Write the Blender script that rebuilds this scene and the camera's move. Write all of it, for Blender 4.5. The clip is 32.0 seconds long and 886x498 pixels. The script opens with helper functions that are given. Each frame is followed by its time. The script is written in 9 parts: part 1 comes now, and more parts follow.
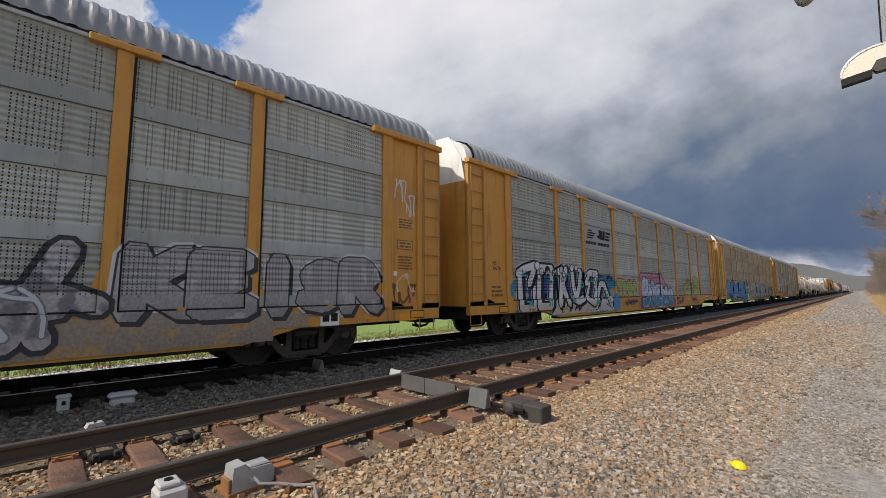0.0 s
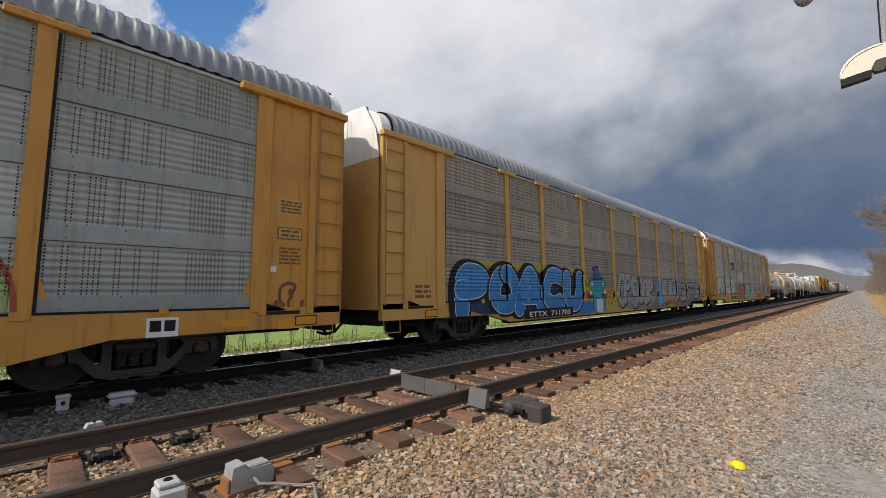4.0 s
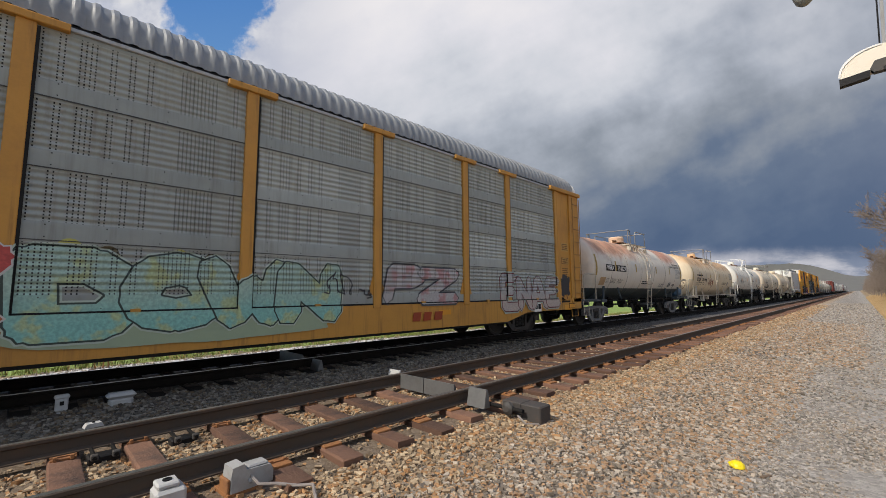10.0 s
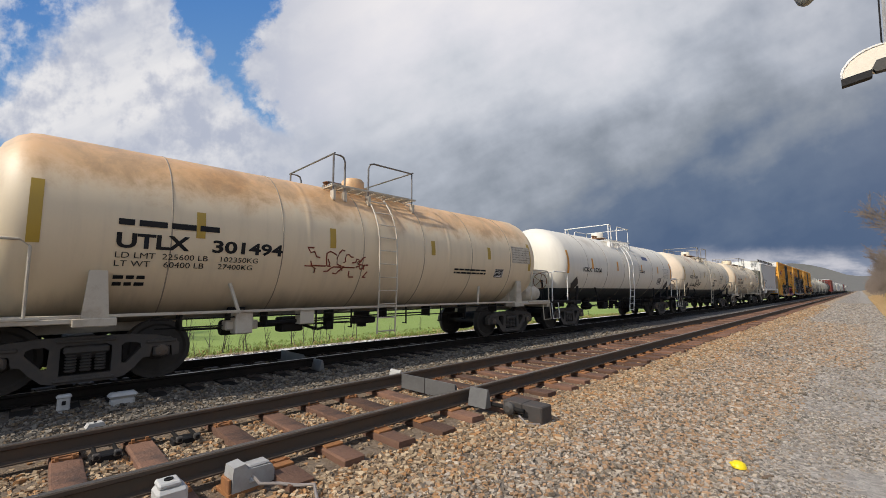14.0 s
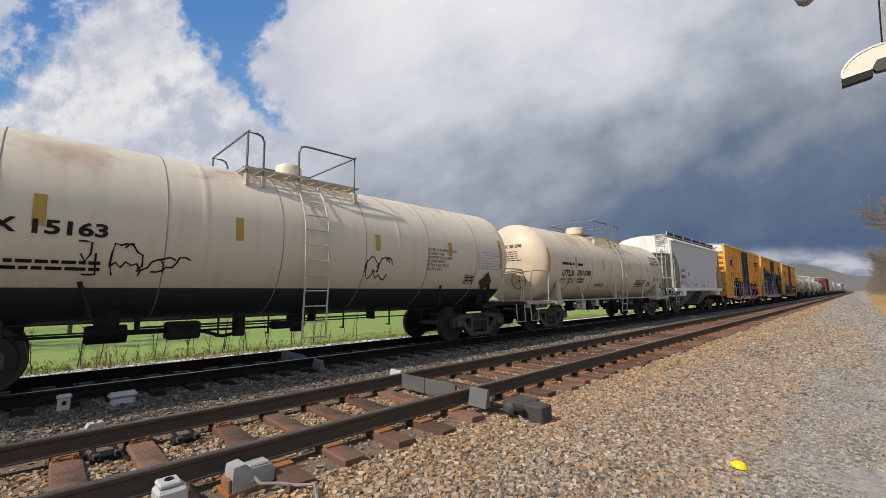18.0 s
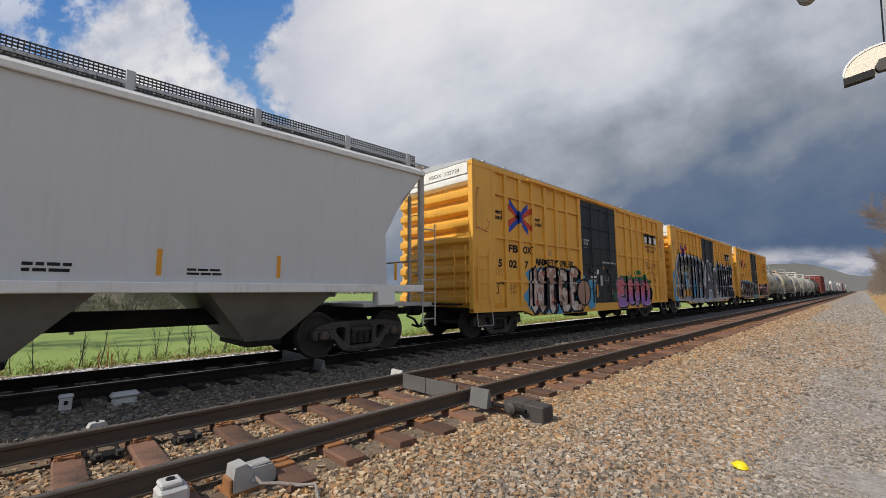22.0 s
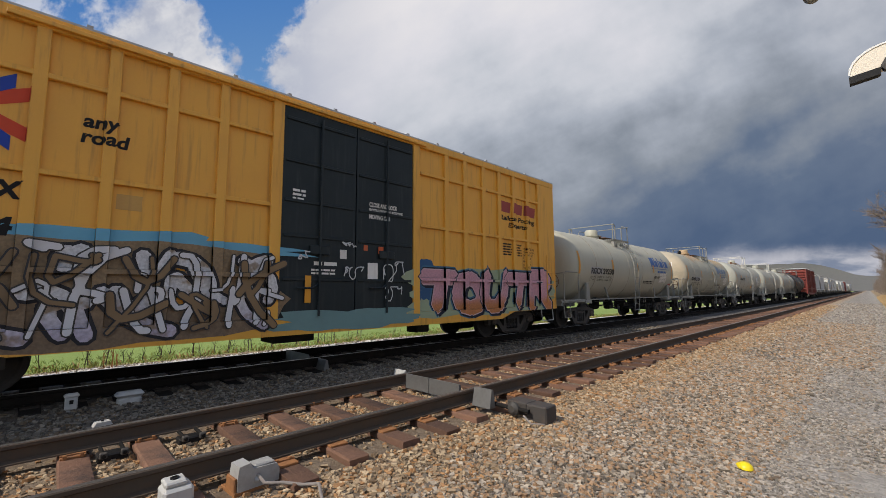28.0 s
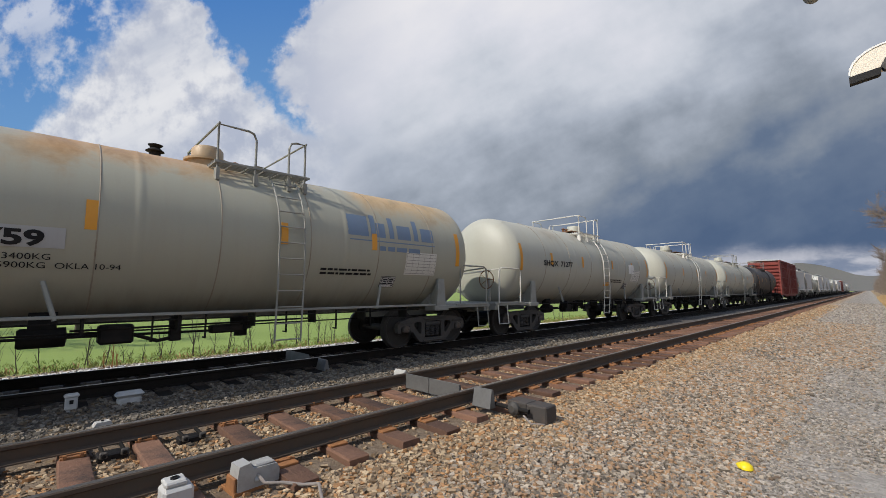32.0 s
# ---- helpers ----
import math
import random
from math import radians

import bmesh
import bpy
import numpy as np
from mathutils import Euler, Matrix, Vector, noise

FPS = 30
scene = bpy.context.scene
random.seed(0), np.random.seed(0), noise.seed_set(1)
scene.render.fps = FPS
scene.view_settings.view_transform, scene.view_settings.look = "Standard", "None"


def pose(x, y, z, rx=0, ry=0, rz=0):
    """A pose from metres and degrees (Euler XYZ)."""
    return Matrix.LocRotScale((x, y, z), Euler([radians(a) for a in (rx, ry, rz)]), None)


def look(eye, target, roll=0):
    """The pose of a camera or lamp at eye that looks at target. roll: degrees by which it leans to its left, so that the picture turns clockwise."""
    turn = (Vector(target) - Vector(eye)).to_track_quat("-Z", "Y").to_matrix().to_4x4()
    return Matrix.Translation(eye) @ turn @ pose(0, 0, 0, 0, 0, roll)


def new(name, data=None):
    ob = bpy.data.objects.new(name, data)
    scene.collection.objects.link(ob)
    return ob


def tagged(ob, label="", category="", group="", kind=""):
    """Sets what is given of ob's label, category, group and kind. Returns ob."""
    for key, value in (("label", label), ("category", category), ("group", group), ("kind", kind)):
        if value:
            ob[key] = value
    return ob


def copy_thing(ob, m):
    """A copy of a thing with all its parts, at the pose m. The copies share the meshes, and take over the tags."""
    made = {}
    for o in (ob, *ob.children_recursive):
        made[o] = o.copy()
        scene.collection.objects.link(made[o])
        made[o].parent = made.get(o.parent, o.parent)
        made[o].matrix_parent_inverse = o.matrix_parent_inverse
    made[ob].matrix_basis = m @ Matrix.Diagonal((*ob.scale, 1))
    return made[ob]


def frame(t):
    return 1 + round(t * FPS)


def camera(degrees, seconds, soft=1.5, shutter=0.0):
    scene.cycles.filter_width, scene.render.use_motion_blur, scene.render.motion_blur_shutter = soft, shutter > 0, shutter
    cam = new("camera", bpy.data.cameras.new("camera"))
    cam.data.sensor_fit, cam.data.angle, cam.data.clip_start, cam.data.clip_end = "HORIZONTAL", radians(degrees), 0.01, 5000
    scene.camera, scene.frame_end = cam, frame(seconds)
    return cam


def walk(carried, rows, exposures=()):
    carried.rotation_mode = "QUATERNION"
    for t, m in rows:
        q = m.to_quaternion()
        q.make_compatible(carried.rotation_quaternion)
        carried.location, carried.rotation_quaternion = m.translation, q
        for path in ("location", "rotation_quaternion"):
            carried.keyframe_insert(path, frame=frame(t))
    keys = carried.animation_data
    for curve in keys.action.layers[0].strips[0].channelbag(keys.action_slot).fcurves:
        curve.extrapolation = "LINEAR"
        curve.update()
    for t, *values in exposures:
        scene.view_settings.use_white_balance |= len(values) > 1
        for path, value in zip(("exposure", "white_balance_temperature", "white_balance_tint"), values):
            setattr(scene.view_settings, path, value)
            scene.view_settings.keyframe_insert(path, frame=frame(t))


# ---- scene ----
# Level main line beside a gravel road: the camera stands still, a freight train rolls past.
# x runs across the tracks, y along them, z up from the rail tops.
CAM = (0.0, 0.0, 1.3145)


def aim(yaw, pitch, roll):
    """Pose of the camera: yaw to the left of the line, pitch up, lean."""
    m = Matrix.Rotation(radians(yaw), 4, "Z") @ Matrix.Rotation(radians(90 + pitch), 4, "X")
    return Matrix.Translation(CAM) @ m @ Matrix.Rotation(radians(roll), 4, "Z")


cam = camera(94.085, 32.0, soft=0.45)
YAW = ((0, 45.17), (3.5, 45.14), (7, 45.04), (10.5, 45.04), (13, 45.15), (17, 45.20), (21, 45.27), (22.5, 45.38),
       (24, 45.55), (25.5, 45.80), (27.5, 45.74), (29, 45.80), (32, 45.76))
walk(cam, [(t, aim(y, 6.064, -0.384)) for t, y in YAW],
     exposures=((0, 0.05, 6900, 11), (20, 0.05, 6900, 11), (23, 0.0, 6900, 11), (25, 0.0, 6850, 11), (28, -0.05, 6850, 11), (30, 0.0, 6700, 10), (32, 0.0, 6700, 10)))


def travel(t):
    """Metres that the train has rolled at t seconds."""
    return 7.66 * t - 0.006 * t * t if t < 16 else 121.024 + 7.46 * (t - 16)


# ---- light ----
SUN = Vector((-0.12, -0.70, 0.70)).normalized()
world = bpy.data.worlds.new("sky")
scene.world = world
world.use_nodes = True
wn, wl = world.node_tree.nodes, world.node_tree.links
sky = wn.new("ShaderNodeTexSky")
sky.sky_type, sky.sun_disc = "NISHITA", False
sky.sun_elevation, sky.sun_rotation = math.asin(SUN.z), math.atan2(SUN.x, SUN.y)
sky.air_density, sky.dust_density, sky.ozone_density = 1.0, 0.6, 1.5
wl.new(sky.outputs[0], wn["Background"].inputs[0])
wn["Background"].inputs[1].default_value = 0.15
sun = new("sun", bpy.data.lights.new("sun", "SUN"))
sun.data.energy, sun.data.angle, sun.data.color = 3.7, radians(0.6), (1.0, 0.95, 0.87)
sun.matrix_world = look(SUN * 50, (0, 0, 0))

# ---- node helpers and materials ----


class Nodes:
    def __init__(self, tree):
        self.t = tree

    def n(self, kind, props=(), **ins):
        node = self.t.nodes.new("ShaderNode" + kind)
        for k, v in props:
            setattr(node, k, v)
        for k, v in ins.items():
            key = int(k[1:]) if k[0] == "i" and k[1:].isdigit() else k.replace("_", " ")
            self.put(node.inputs[key], v)
        return node

    def put(self, sock, v):
        if isinstance(v, bpy.types.NodeSocket):
            self.t.links.new(v, sock)
        elif isinstance(v, bpy.types.Node):
            self.t.links.new(v.outputs[0], sock)
        else:
            sock.default_value = v

    def math(self, op, a, b=0.0, c=0.0, clamp=False):
        return self.n("Math", (("operation", op), ("use_clamp", clamp)), i0=a, i1=b, i2=c).outputs[0]

    def ramp(self, x, lo, hi, a=0.0, b=1.0):
        return self.n("MapRange", (("interpolation_type", "SMOOTHSTEP"),), i0=x, i1=lo, i2=hi, i3=a, i4=b).outputs[0]

    def mix(self, f, a, b):
        node = self.n("Mix", (("data_type", "RGBA"),), i0=f)
        self.put(node.inputs[6], a)
        self.put(node.inputs[7], b)
        return node.outputs[2]

    def noise(self, vec, scale, detail=4.0, rough=0.55, dist=0.0):
        return self.n("TexNoise", (), Vector=vec, Scale=scale, Detail=detail, Roughness=rough, Distortion=dist).outputs[0]

    def scaled(self, vec, s):
        return self.n("Mapping", (), Vector=vec, Scale=s).outputs[0]


def col(c):
    return (*c, 1.0) if len(c) == 3 else tuple(c)


MATS = {}


def mat(name, c, c2=None, rough=0.6, metal=0.0, grain=40.0, wear=1.2, amount=0.5, bump=0.15, depth=0.01, streak=None,
        streaks=0.0, random_tint=0.0, spec=0.5):
    """A weathered surface: base colour, a second colour in worn patches, grain, fine relief, optional downward streaks."""
    if name in MATS:
        return MATS[name]
    m = MATS[name] = bpy.data.materials.new(name)
    m.use_nodes = True
    g = Nodes(m.node_tree)
    bsdf = m.node_tree.nodes["Principled BSDF"]
    pos = g.n("TexCoord").outputs["Object"]
    c2 = c2 or tuple(x * 0.6 for x in c)
    big = g.noise(pos, wear, 5, 0.62)
    fine = g.noise(pos, grain, 4, 0.6)
    f = g.math("MULTIPLY", g.ramp(big, 0.42, 0.72), amount)
    f = g.math("ADD", f, g.math("MULTIPLY", g.math("SUBTRACT", fine, 0.5), 0.7 * amount), clamp=True)
    color = g.mix(f, col(c), col(c2))
    if streak:
        sn = g.noise(g.scaled(pos, (5.0, 5.0, 0.35)), 2.2, 5, 0.6)
        color = g.mix(g.math("MULTIPLY", g.ramp(sn, 0.5, 0.75), streaks), color, col(streak))
    if random_tint:
        rnd = g.n("ObjectInfo").outputs["Random"]
        hsv = g.n("HueSaturation", (), Color=color, Value=g.ramp(rnd, 0.0, 1.0, 1 - random_tint, 1 + random_tint))
        color = hsv.outputs[0]
    g.put(bsdf.inputs["Base Color"], color)
    g.put(bsdf.inputs["Roughness"], g.math("ADD", rough - 0.1, g.math("MULTIPLY", fine, 0.2), clamp=True))
    bsdf.inputs["Metallic"].default_value = metal
    bsdf.inputs["Specular IOR Level"].default_value = spec
    b = g.n("Bump", (), Strength=bump, Distance=depth, Height=g.math("ADD", fine, big))
    g.put(bsdf.inputs["Normal"], b)
    return m


# ---- mesh helpers ----


class Mesh:
    """Collects faces; box, tube, prism and lathe shapes are joined into one mesh a part."""

    def __init__(self):
        self.v, self.f = [], []

    def add(self, vs, fs):
        k = len(self.v)
        self.v += [tuple(p) for p in vs]
        self.f += [tuple(i + k for i in f) for f in fs]
        return self

    def box(self, x0, x1, y0, y1, z0, z1, c=0.0):
        if c <= 0:
            vs = [(x, y, z) for x in (x0, x1) for y in (y0, y1) for z in (z0, z1)]
            return self.add(vs, [(0, 1, 3, 2), (4, 6, 7, 5), (0, 4, 5, 1), (2, 3, 7, 6), (0, 2, 6, 4), (1, 5, 7, 3)])
        vs, fs, lo, hi = [], [], (x0, y0, z0), (x1, y1, z1)
        at = {}
        for s in ((a, b, d) for a in (0, 1) for b in (0, 1) for d in (0, 1)):
            for ax in range(3):
                p = [(hi if s[i] else lo)[i] for i in range(3)]
                for i in range(3):
                    if i != ax:
                        p[i] += -c if s[i] else c
                at[s, ax] = len(vs)
                vs.append(p)
        for ax in range(3):
            i, j = [k for k in range(3) if k != ax]
            for e in (0, 1):
                q = []
                for a, b in ((0, 0), (1, 0), (1, 1), (0, 1)):
                    s = [0, 0, 0]
                    s[ax], s[i], s[j] = e, a, b
                    q.append(at[tuple(s), ax])
                fs.append(q)
            for a in (0, 1):
                for b in (0, 1):
                    s0, s1 = [0, 0, 0], [0, 0, 0]
                    s0[ax], s1[ax] = 0, 1
                    s0[i] = s1[i] = a
                    s0[j] = s1[j] = b
                    fs.append([at[tuple(s0), i], at[tuple(s1), i], at[tuple(s1), j], at[tuple(s0), j]])
        for s in ((a, b, d) for a in (0, 1) for b in (0, 1) for d in (0, 1)):
            fs.append([at[s, 0], at[s, 1], at[s, 2]])
        return self.add(vs, fs)

    def tube(self, pts, r, n=8, r2=None):
        pts = [Vector(p) for p in pts]
        rings = []
        for i, p in enumerate(pts):
            d = (pts[min(i + 1, len(pts) - 1)] - pts[max(i - 1, 0)]).normalized()
            a = d.cross(Vector((0, 0, 1)) if abs(d.z) < 0.9 else Vector((1, 0, 0))).normalized()
            b = d.cross(a)
            q = r if r2 is None else r + (r2 - r) * i / max(1, len(pts) - 1)
            rings.append([p + (a * math.cos(2 * math.pi * k / n) + b * math.sin(2 * math.pi * k / n)) * q for k in range(n)])
        vs = [p for ring in rings for p in ring]
        fs = [(i * n + k, i * n + (k + 1) % n, (i + 1) * n + (k + 1) % n, (i + 1) * n + k)
              for i in range(len(pts) - 1) for k in range(n)]
        fs += [tuple(range(n - 1, -1, -1)), tuple((len(pts) - 1) * n + k for k in range(n))]
        return self.add(vs, fs)

    def prism(self, outline, a, b, axis="y"):
        """A closed outline, (x, z) pushed along y, or (y, z) along x, or (x, y) along z."""
        def at(p, t):
            return {"y": (p[0], t, p[1]), "x": (t, p[0], p[1]), "z": (p[0], p[1], t)}[axis]
        n = len(outline)
        vs = [at(p, a) for p in outline] + [at(p, b) for p in outline]
        fs = [(i, (i + 1) % n, n + (i + 1) % n, n + i) for i in range(n)] + [tuple(range(n - 1, -1, -1)), tuple(range(n, 2 * n))]
        return self.add(vs, fs)

    def strip(self, line, a, b, axis="y"):
        """An open line pushed along an axis: a sheet."""
        def at(p, t):
            return {"y": (p[0], t, p[1]), "x": (t, p[0], p[1])}[axis]
        n = len(line)
        return self.add([at(p, a) for p in line] + [at(p, b) for p in line], [(i, i + 1, n + i + 1, n + i) for i in range(n - 1)])

    def lathe(self, profile, centre, axis="y", n=32):
        """profile: (radius, place along the axis)."""
        rows = []
        for r, t in profile:
            row = []
            for k in range(n):
                a = 2 * math.pi * k / n
                c, s = r * math.cos(a), r * math.sin(a)
                d = {"y": (c, t, s), "x": (t, c, s), "z": (c, s, t)}[axis]
                row.append((centre[0] + d[0], centre[1] + d[1], centre[2] + d[2]))
            rows.append(row)
        vs = [p for row in rows for p in row]
        fs = [(i * n + k, i * n + (k + 1) % n, (i + 1) * n + (k + 1) % n, (i + 1) * n + k)
              for i in range(len(rows) - 1) for k in range(n)]
        if profile[0][0] > 1e-4:
            fs.append(tuple(range(n - 1, -1, -1)))
        if profile[-1][0] > 1e-4:
            fs.append(tuple((len(rows) - 1) * n + k for k in range(n)))
        return self.add(vs, fs)

    def data(self, name, material, smooth=True):
        me = bpy.data.meshes.new(name)
        me.from_pydata(self.v, [], self.f)
        bm = bmesh.new()
        bm.from_mesh(me)
        bmesh.ops.recalc_face_normals(bm, faces=bm.faces)
        bm.to_mesh(me)
        bm.free()
        if smooth:
            me.shade_smooth()
            me.set_sharp_from_angle(angle=radians(35))
        me.materials.append(material)
        return me


def part(name, shape, material, parent, label="", at=None):
    """Links a shape, or a mesh that is already made, as one mesh object under a thing or a part."""
    me = shape if isinstance(shape, bpy.types.Mesh) else shape.data(name, material)
    ob = new(name, me)
    ob.parent = parent
    if at is not None:
        ob.matrix_basis = at
    return tagged(ob, label)


def thing(name, label, category, group="", at=None, kind=""):
    ob = new(name)
    ob.empty_display_size = 0.2
    if at is not None:
        ob.matrix_basis = at
    return tagged(ob, label, category, group, kind)


def solid(name, shape, material, label="", category="", kind="", group="", at=None):
    me = shape if isinstance(shape, bpy.types.Mesh) else shape.data(name, material)
    ob = new(name, me)
    if at is not None:
        ob.matrix_basis = at
    return tagged(ob, label, category, group, kind)


CACHE = {}


def once(key, make):
    if key not in CACHE:
        CACHE[key] = make()
    return CACHE[key]


def letters(text, size, width=0.0, bold=0.0, shear=0.0, spread=1.0):
    """A flat mesh of the built-in font, its lower left corner at 0, drawn in the plane of y and z and facing +x; y runs leftwards
    for a reader in front, so letters read along +y there."""
    key = ("text", text, size, width, bold, shear, spread)

    def make():
        cu = bpy.data.curves.new("letters", "FONT")
        cu.body, cu.size, cu.offset, cu.shear, cu.space_character = text, size, bold, shear, spread
        cu.fill_mode, cu.resolution_u, cu.extrude = "FRONT", 3, 0.0
        ob = bpy.data.objects.new("letters", cu)
        me = bpy.data.meshes.new_from_object(ob)
        bpy.data.objects.remove(ob)
        n = len(me.vertices)
        if n:
            co = np.empty(n * 3)
            me.vertices.foreach_get("co", co)
            co = co.reshape(-1, 3)
            k = 1.0 if not width else width / max(1e-6, co[:, 0].max())
            out = np.stack([np.zeros(n), co[:, 0] * k, co[:, 1]], 1)
            me.vertices.foreach_set("co", out.ravel())
            me.update()
        return me
    return once(key, make)


# ---- materials of the place ----
PAINT = {
    "yellow": mat("yellow_paint", (0.57, 0.275, 0.045), (0.34, 0.16, 0.04), 0.55, 0, 30, 0.9, 0.5, 0.08, 0.004, (0.19, 0.085, 0.03), 0.55),
    "yellow_fade": mat("faded_yellow_paint", (0.58, 0.34, 0.09), (0.40, 0.22, 0.07), 0.6, 0, 25, 0.8, 0.4, 0.08, 0.004, (0.25, 0.14, 0.06), 0.3),
    "grey_dark": mat("dark_slate_paint", (0.011, 0.019, 0.022), (0.020, 0.028, 0.031), 0.5, 0, 30, 1.5, 0.5, 0.06, 0.004, (0.055, 0.062, 0.065), 0.3, spec=0.3),
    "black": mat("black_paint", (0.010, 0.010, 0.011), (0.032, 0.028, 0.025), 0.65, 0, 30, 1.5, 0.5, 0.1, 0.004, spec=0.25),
    "cast_steel": mat("dusty_cast_steel", (0.050, 0.046, 0.042), (0.085, 0.068, 0.054), 0.7, 0.0, 35, 3.0, 0.6, 0.3, 0.008),
    "cast_pale": mat("pale_cast_steel", (0.21, 0.21, 0.205), (0.12, 0.10, 0.085), 0.6, 0.1, 35, 3.0, 0.5, 0.3, 0.008),
    "wheel_steel": mat("dusty_wheel_steel", (0.040, 0.036, 0.032), (0.024, 0.020, 0.017), 0.65, 0.0, 30, 4.0, 0.5, 0.15, 0.005, spec=0.3),
    "mid_grey": mat("dusty_mid_grey_paint", (0.27, 0.27, 0.24), (0.18, 0.16, 0.13), 0.6, 0, 30, 2.0, 0.5, 0.15, 0.004),
    "box_yellow": mat("boxcar_yellow_paint", (0.78, 0.395, 0.055), (0.64, 0.30, 0.046), 0.5, 0, 30, 0.7, 0.35, 0.06, 0.004, (0.34, 0.17, 0.045), 0.5),
    "steel": mat("grimy_steel", (0.010, 0.0095, 0.009), (0.030, 0.024, 0.019), 0.75, 0.0, 35, 2.5, 0.6, 0.3, 0.008, spec=0.2),
    "rust": mat("rusty_steel", (0.16, 0.075, 0.035), (0.27, 0.13, 0.05), 0.85, 0, 40, 5.0, 0.7, 0.4, 0.008),
    "white": mat("white_paint", (0.78, 0.77, 0.73), (0.55, 0.52, 0.46), 0.55, 0, 30, 1.2, 0.4, 0.08, 0.004, (0.4, 0.36, 0.3), 0.3),
    "galvanised": mat("galvanised_sheet", (0.44, 0.45, 0.455), (0.34, 0.35, 0.355), 0.55, 0.15, 14, 0.7, 0.6, 0.06, 0.004, (0.24, 0.23, 0.21), 0.35),
    "hopper_grey": mat("pale_hopper_paint", (0.57, 0.58, 0.575), (0.52, 0.525, 0.51), 0.5, 0, 25, 0.6, 0.35, 0.05, 0.004, (0.47, 0.455, 0.42), 0.3),
    "grey_light": mat("light_grey_paint", (0.40, 0.40, 0.395), (0.33, 0.33, 0.32), 0.5, 0, 25, 0.8, 0.35, 0.06, 0.004, (0.33, 0.31, 0.28), 0.3),
    "red_brown": mat("oxide_red_paint", (0.20, 0.035, 0.025), (0.12, 0.03, 0.025), 0.6, 0, 25, 0.8, 0.4, 0.08, 0.004),
    "roof_sheet": mat("weathered_roof_sheet", (0.27, 0.28, 0.285), (0.20, 0.205, 0.205), 0.55, 0.2, 14, 0.7, 0.6, 0.06, 0.004, (0.16, 0.15, 0.135), 0.4),
    "panel": mat("faded_white_stencil", (0.62, 0.60, 0.54), (0.50, 0.47, 0.41), 0.55, 0, 30, 2, 0.4, 0.05, 0.003),
    "orange_tape": mat("amber_reflector", (0.70, 0.30, 0.015), (0.55, 0.24, 0.02), 0.35, 0, 60, 3, 0.2, 0.03, 0.002),
    "bearing": mat("greasy_bearing_steel", (0.085, 0.070, 0.058), (0.13, 0.085, 0.05), 0.6, 0, 40, 5.0, 0.6, 0.3, 0.006),
    "guard": mat("dull_galvanised_rail", (0.20, 0.19, 0.18), (0.13, 0.10, 0.08), 0.5, 0.3, 40, 4.0, 0.5, 0.1, 0.003),
    "hopper_frame": mat("dusty_frame_paint", (0.42, 0.40, 0.36), (0.26, 0.22, 0.17), 0.6, 0, 30, 2.5, 0.6, 0.12, 0.004, (0.20, 0.14, 0.09), 0.4),
    "lever": mat("dusty_lever_steel", (0.052, 0.046, 0.042), (0.10, 0.062, 0.042), 0.8, 0, 30, 5.0, 0.6, 0.3, 0.006),
    "ink": mat("stencil_black", (0.011, 0.011, 0.012), (0.035, 0.032, 0.03), 0.65, 0, 40, 3, 0.3, 0.02, 0.001, spec=0.25),
    "blue_steel": mat("blue_grey_paint", (0.045, 0.062, 0.07), (0.06, 0.06, 0.06), 0.55, 0, 30, 2.0, 0.6, 0.1, 0.004),
}


def tint(r, g, b):
    """Spray paint of one colour."""
    key = "spray_%02x%02x%02x" % (int(r * 99), int(g * 99), int(b * 99))
    k = 0.03 * min(1.0, max(r, g, b) * 6)
    return mat(key, (r, g, b), (r * 0.72 + k, g * 0.72 + k, b * 0.72 + k), 0.6, 0, 18, 2.2, 0.45, 0.02, 0.001, spec=0.3)


def fade(top, low, zm, soft=0.25, third=None, share=0.6):
    """Spray paint blended from one colour above to another below, with clouds of a third."""
    key = "blend_" + "_".join("%02d%02d%02d" % tuple(int(x * 99) for x in c) for c in (top, low, third or low)) + "_%d" % int(zm * 100)
    if key in MATS:
        return MATS[key]
    m = MATS[key] = bpy.data.materials.new(key)
    m.use_nodes = True
    g = Nodes(m.node_tree)
    bsdf = m.node_tree.nodes["Principled BSDF"]
    pos = g.n("TexCoord").outputs["Object"]
    z = g.n("SeparateXYZ", (), Vector=pos).outputs[2]
    n, fine = g.noise(pos, 2.6, 4, 0.6), g.noise(pos, 22, 4, 0.6)
    f = g.ramp(g.math("ADD", z, g.math("MULTIPLY", g.math("SUBTRACT", n, 0.5), 0.9 * soft + 0.1)), zm - soft, zm + soft)
    c = g.mix(f, col(low), col(top))
    if third:
        c = g.mix(g.math("MULTIPLY", g.ramp(g.noise(pos, 3.4, 3, 0.5), share - 0.05, share + 0.07), 0.85), c, col(third))
    c = g.n("HueSaturation", (), Color=c, Value=g.ramp(fine, 0.3, 0.7, 0.8, 1.14)).outputs[0]
    g.put(bsdf.inputs["Base Color"], c)
    bsdf.inputs["Roughness"].default_value = 0.55
    g.put(bsdf.inputs["Normal"], g.n("Bump", (), Strength=0.05, Distance=0.002, Height=fine))
    return m


XT, XN = -8.845, -4.69     # centres of the train's track and of the near track
GAUGE = 0.752              # from the centre to the middle of a rail head

# ---- ground ----


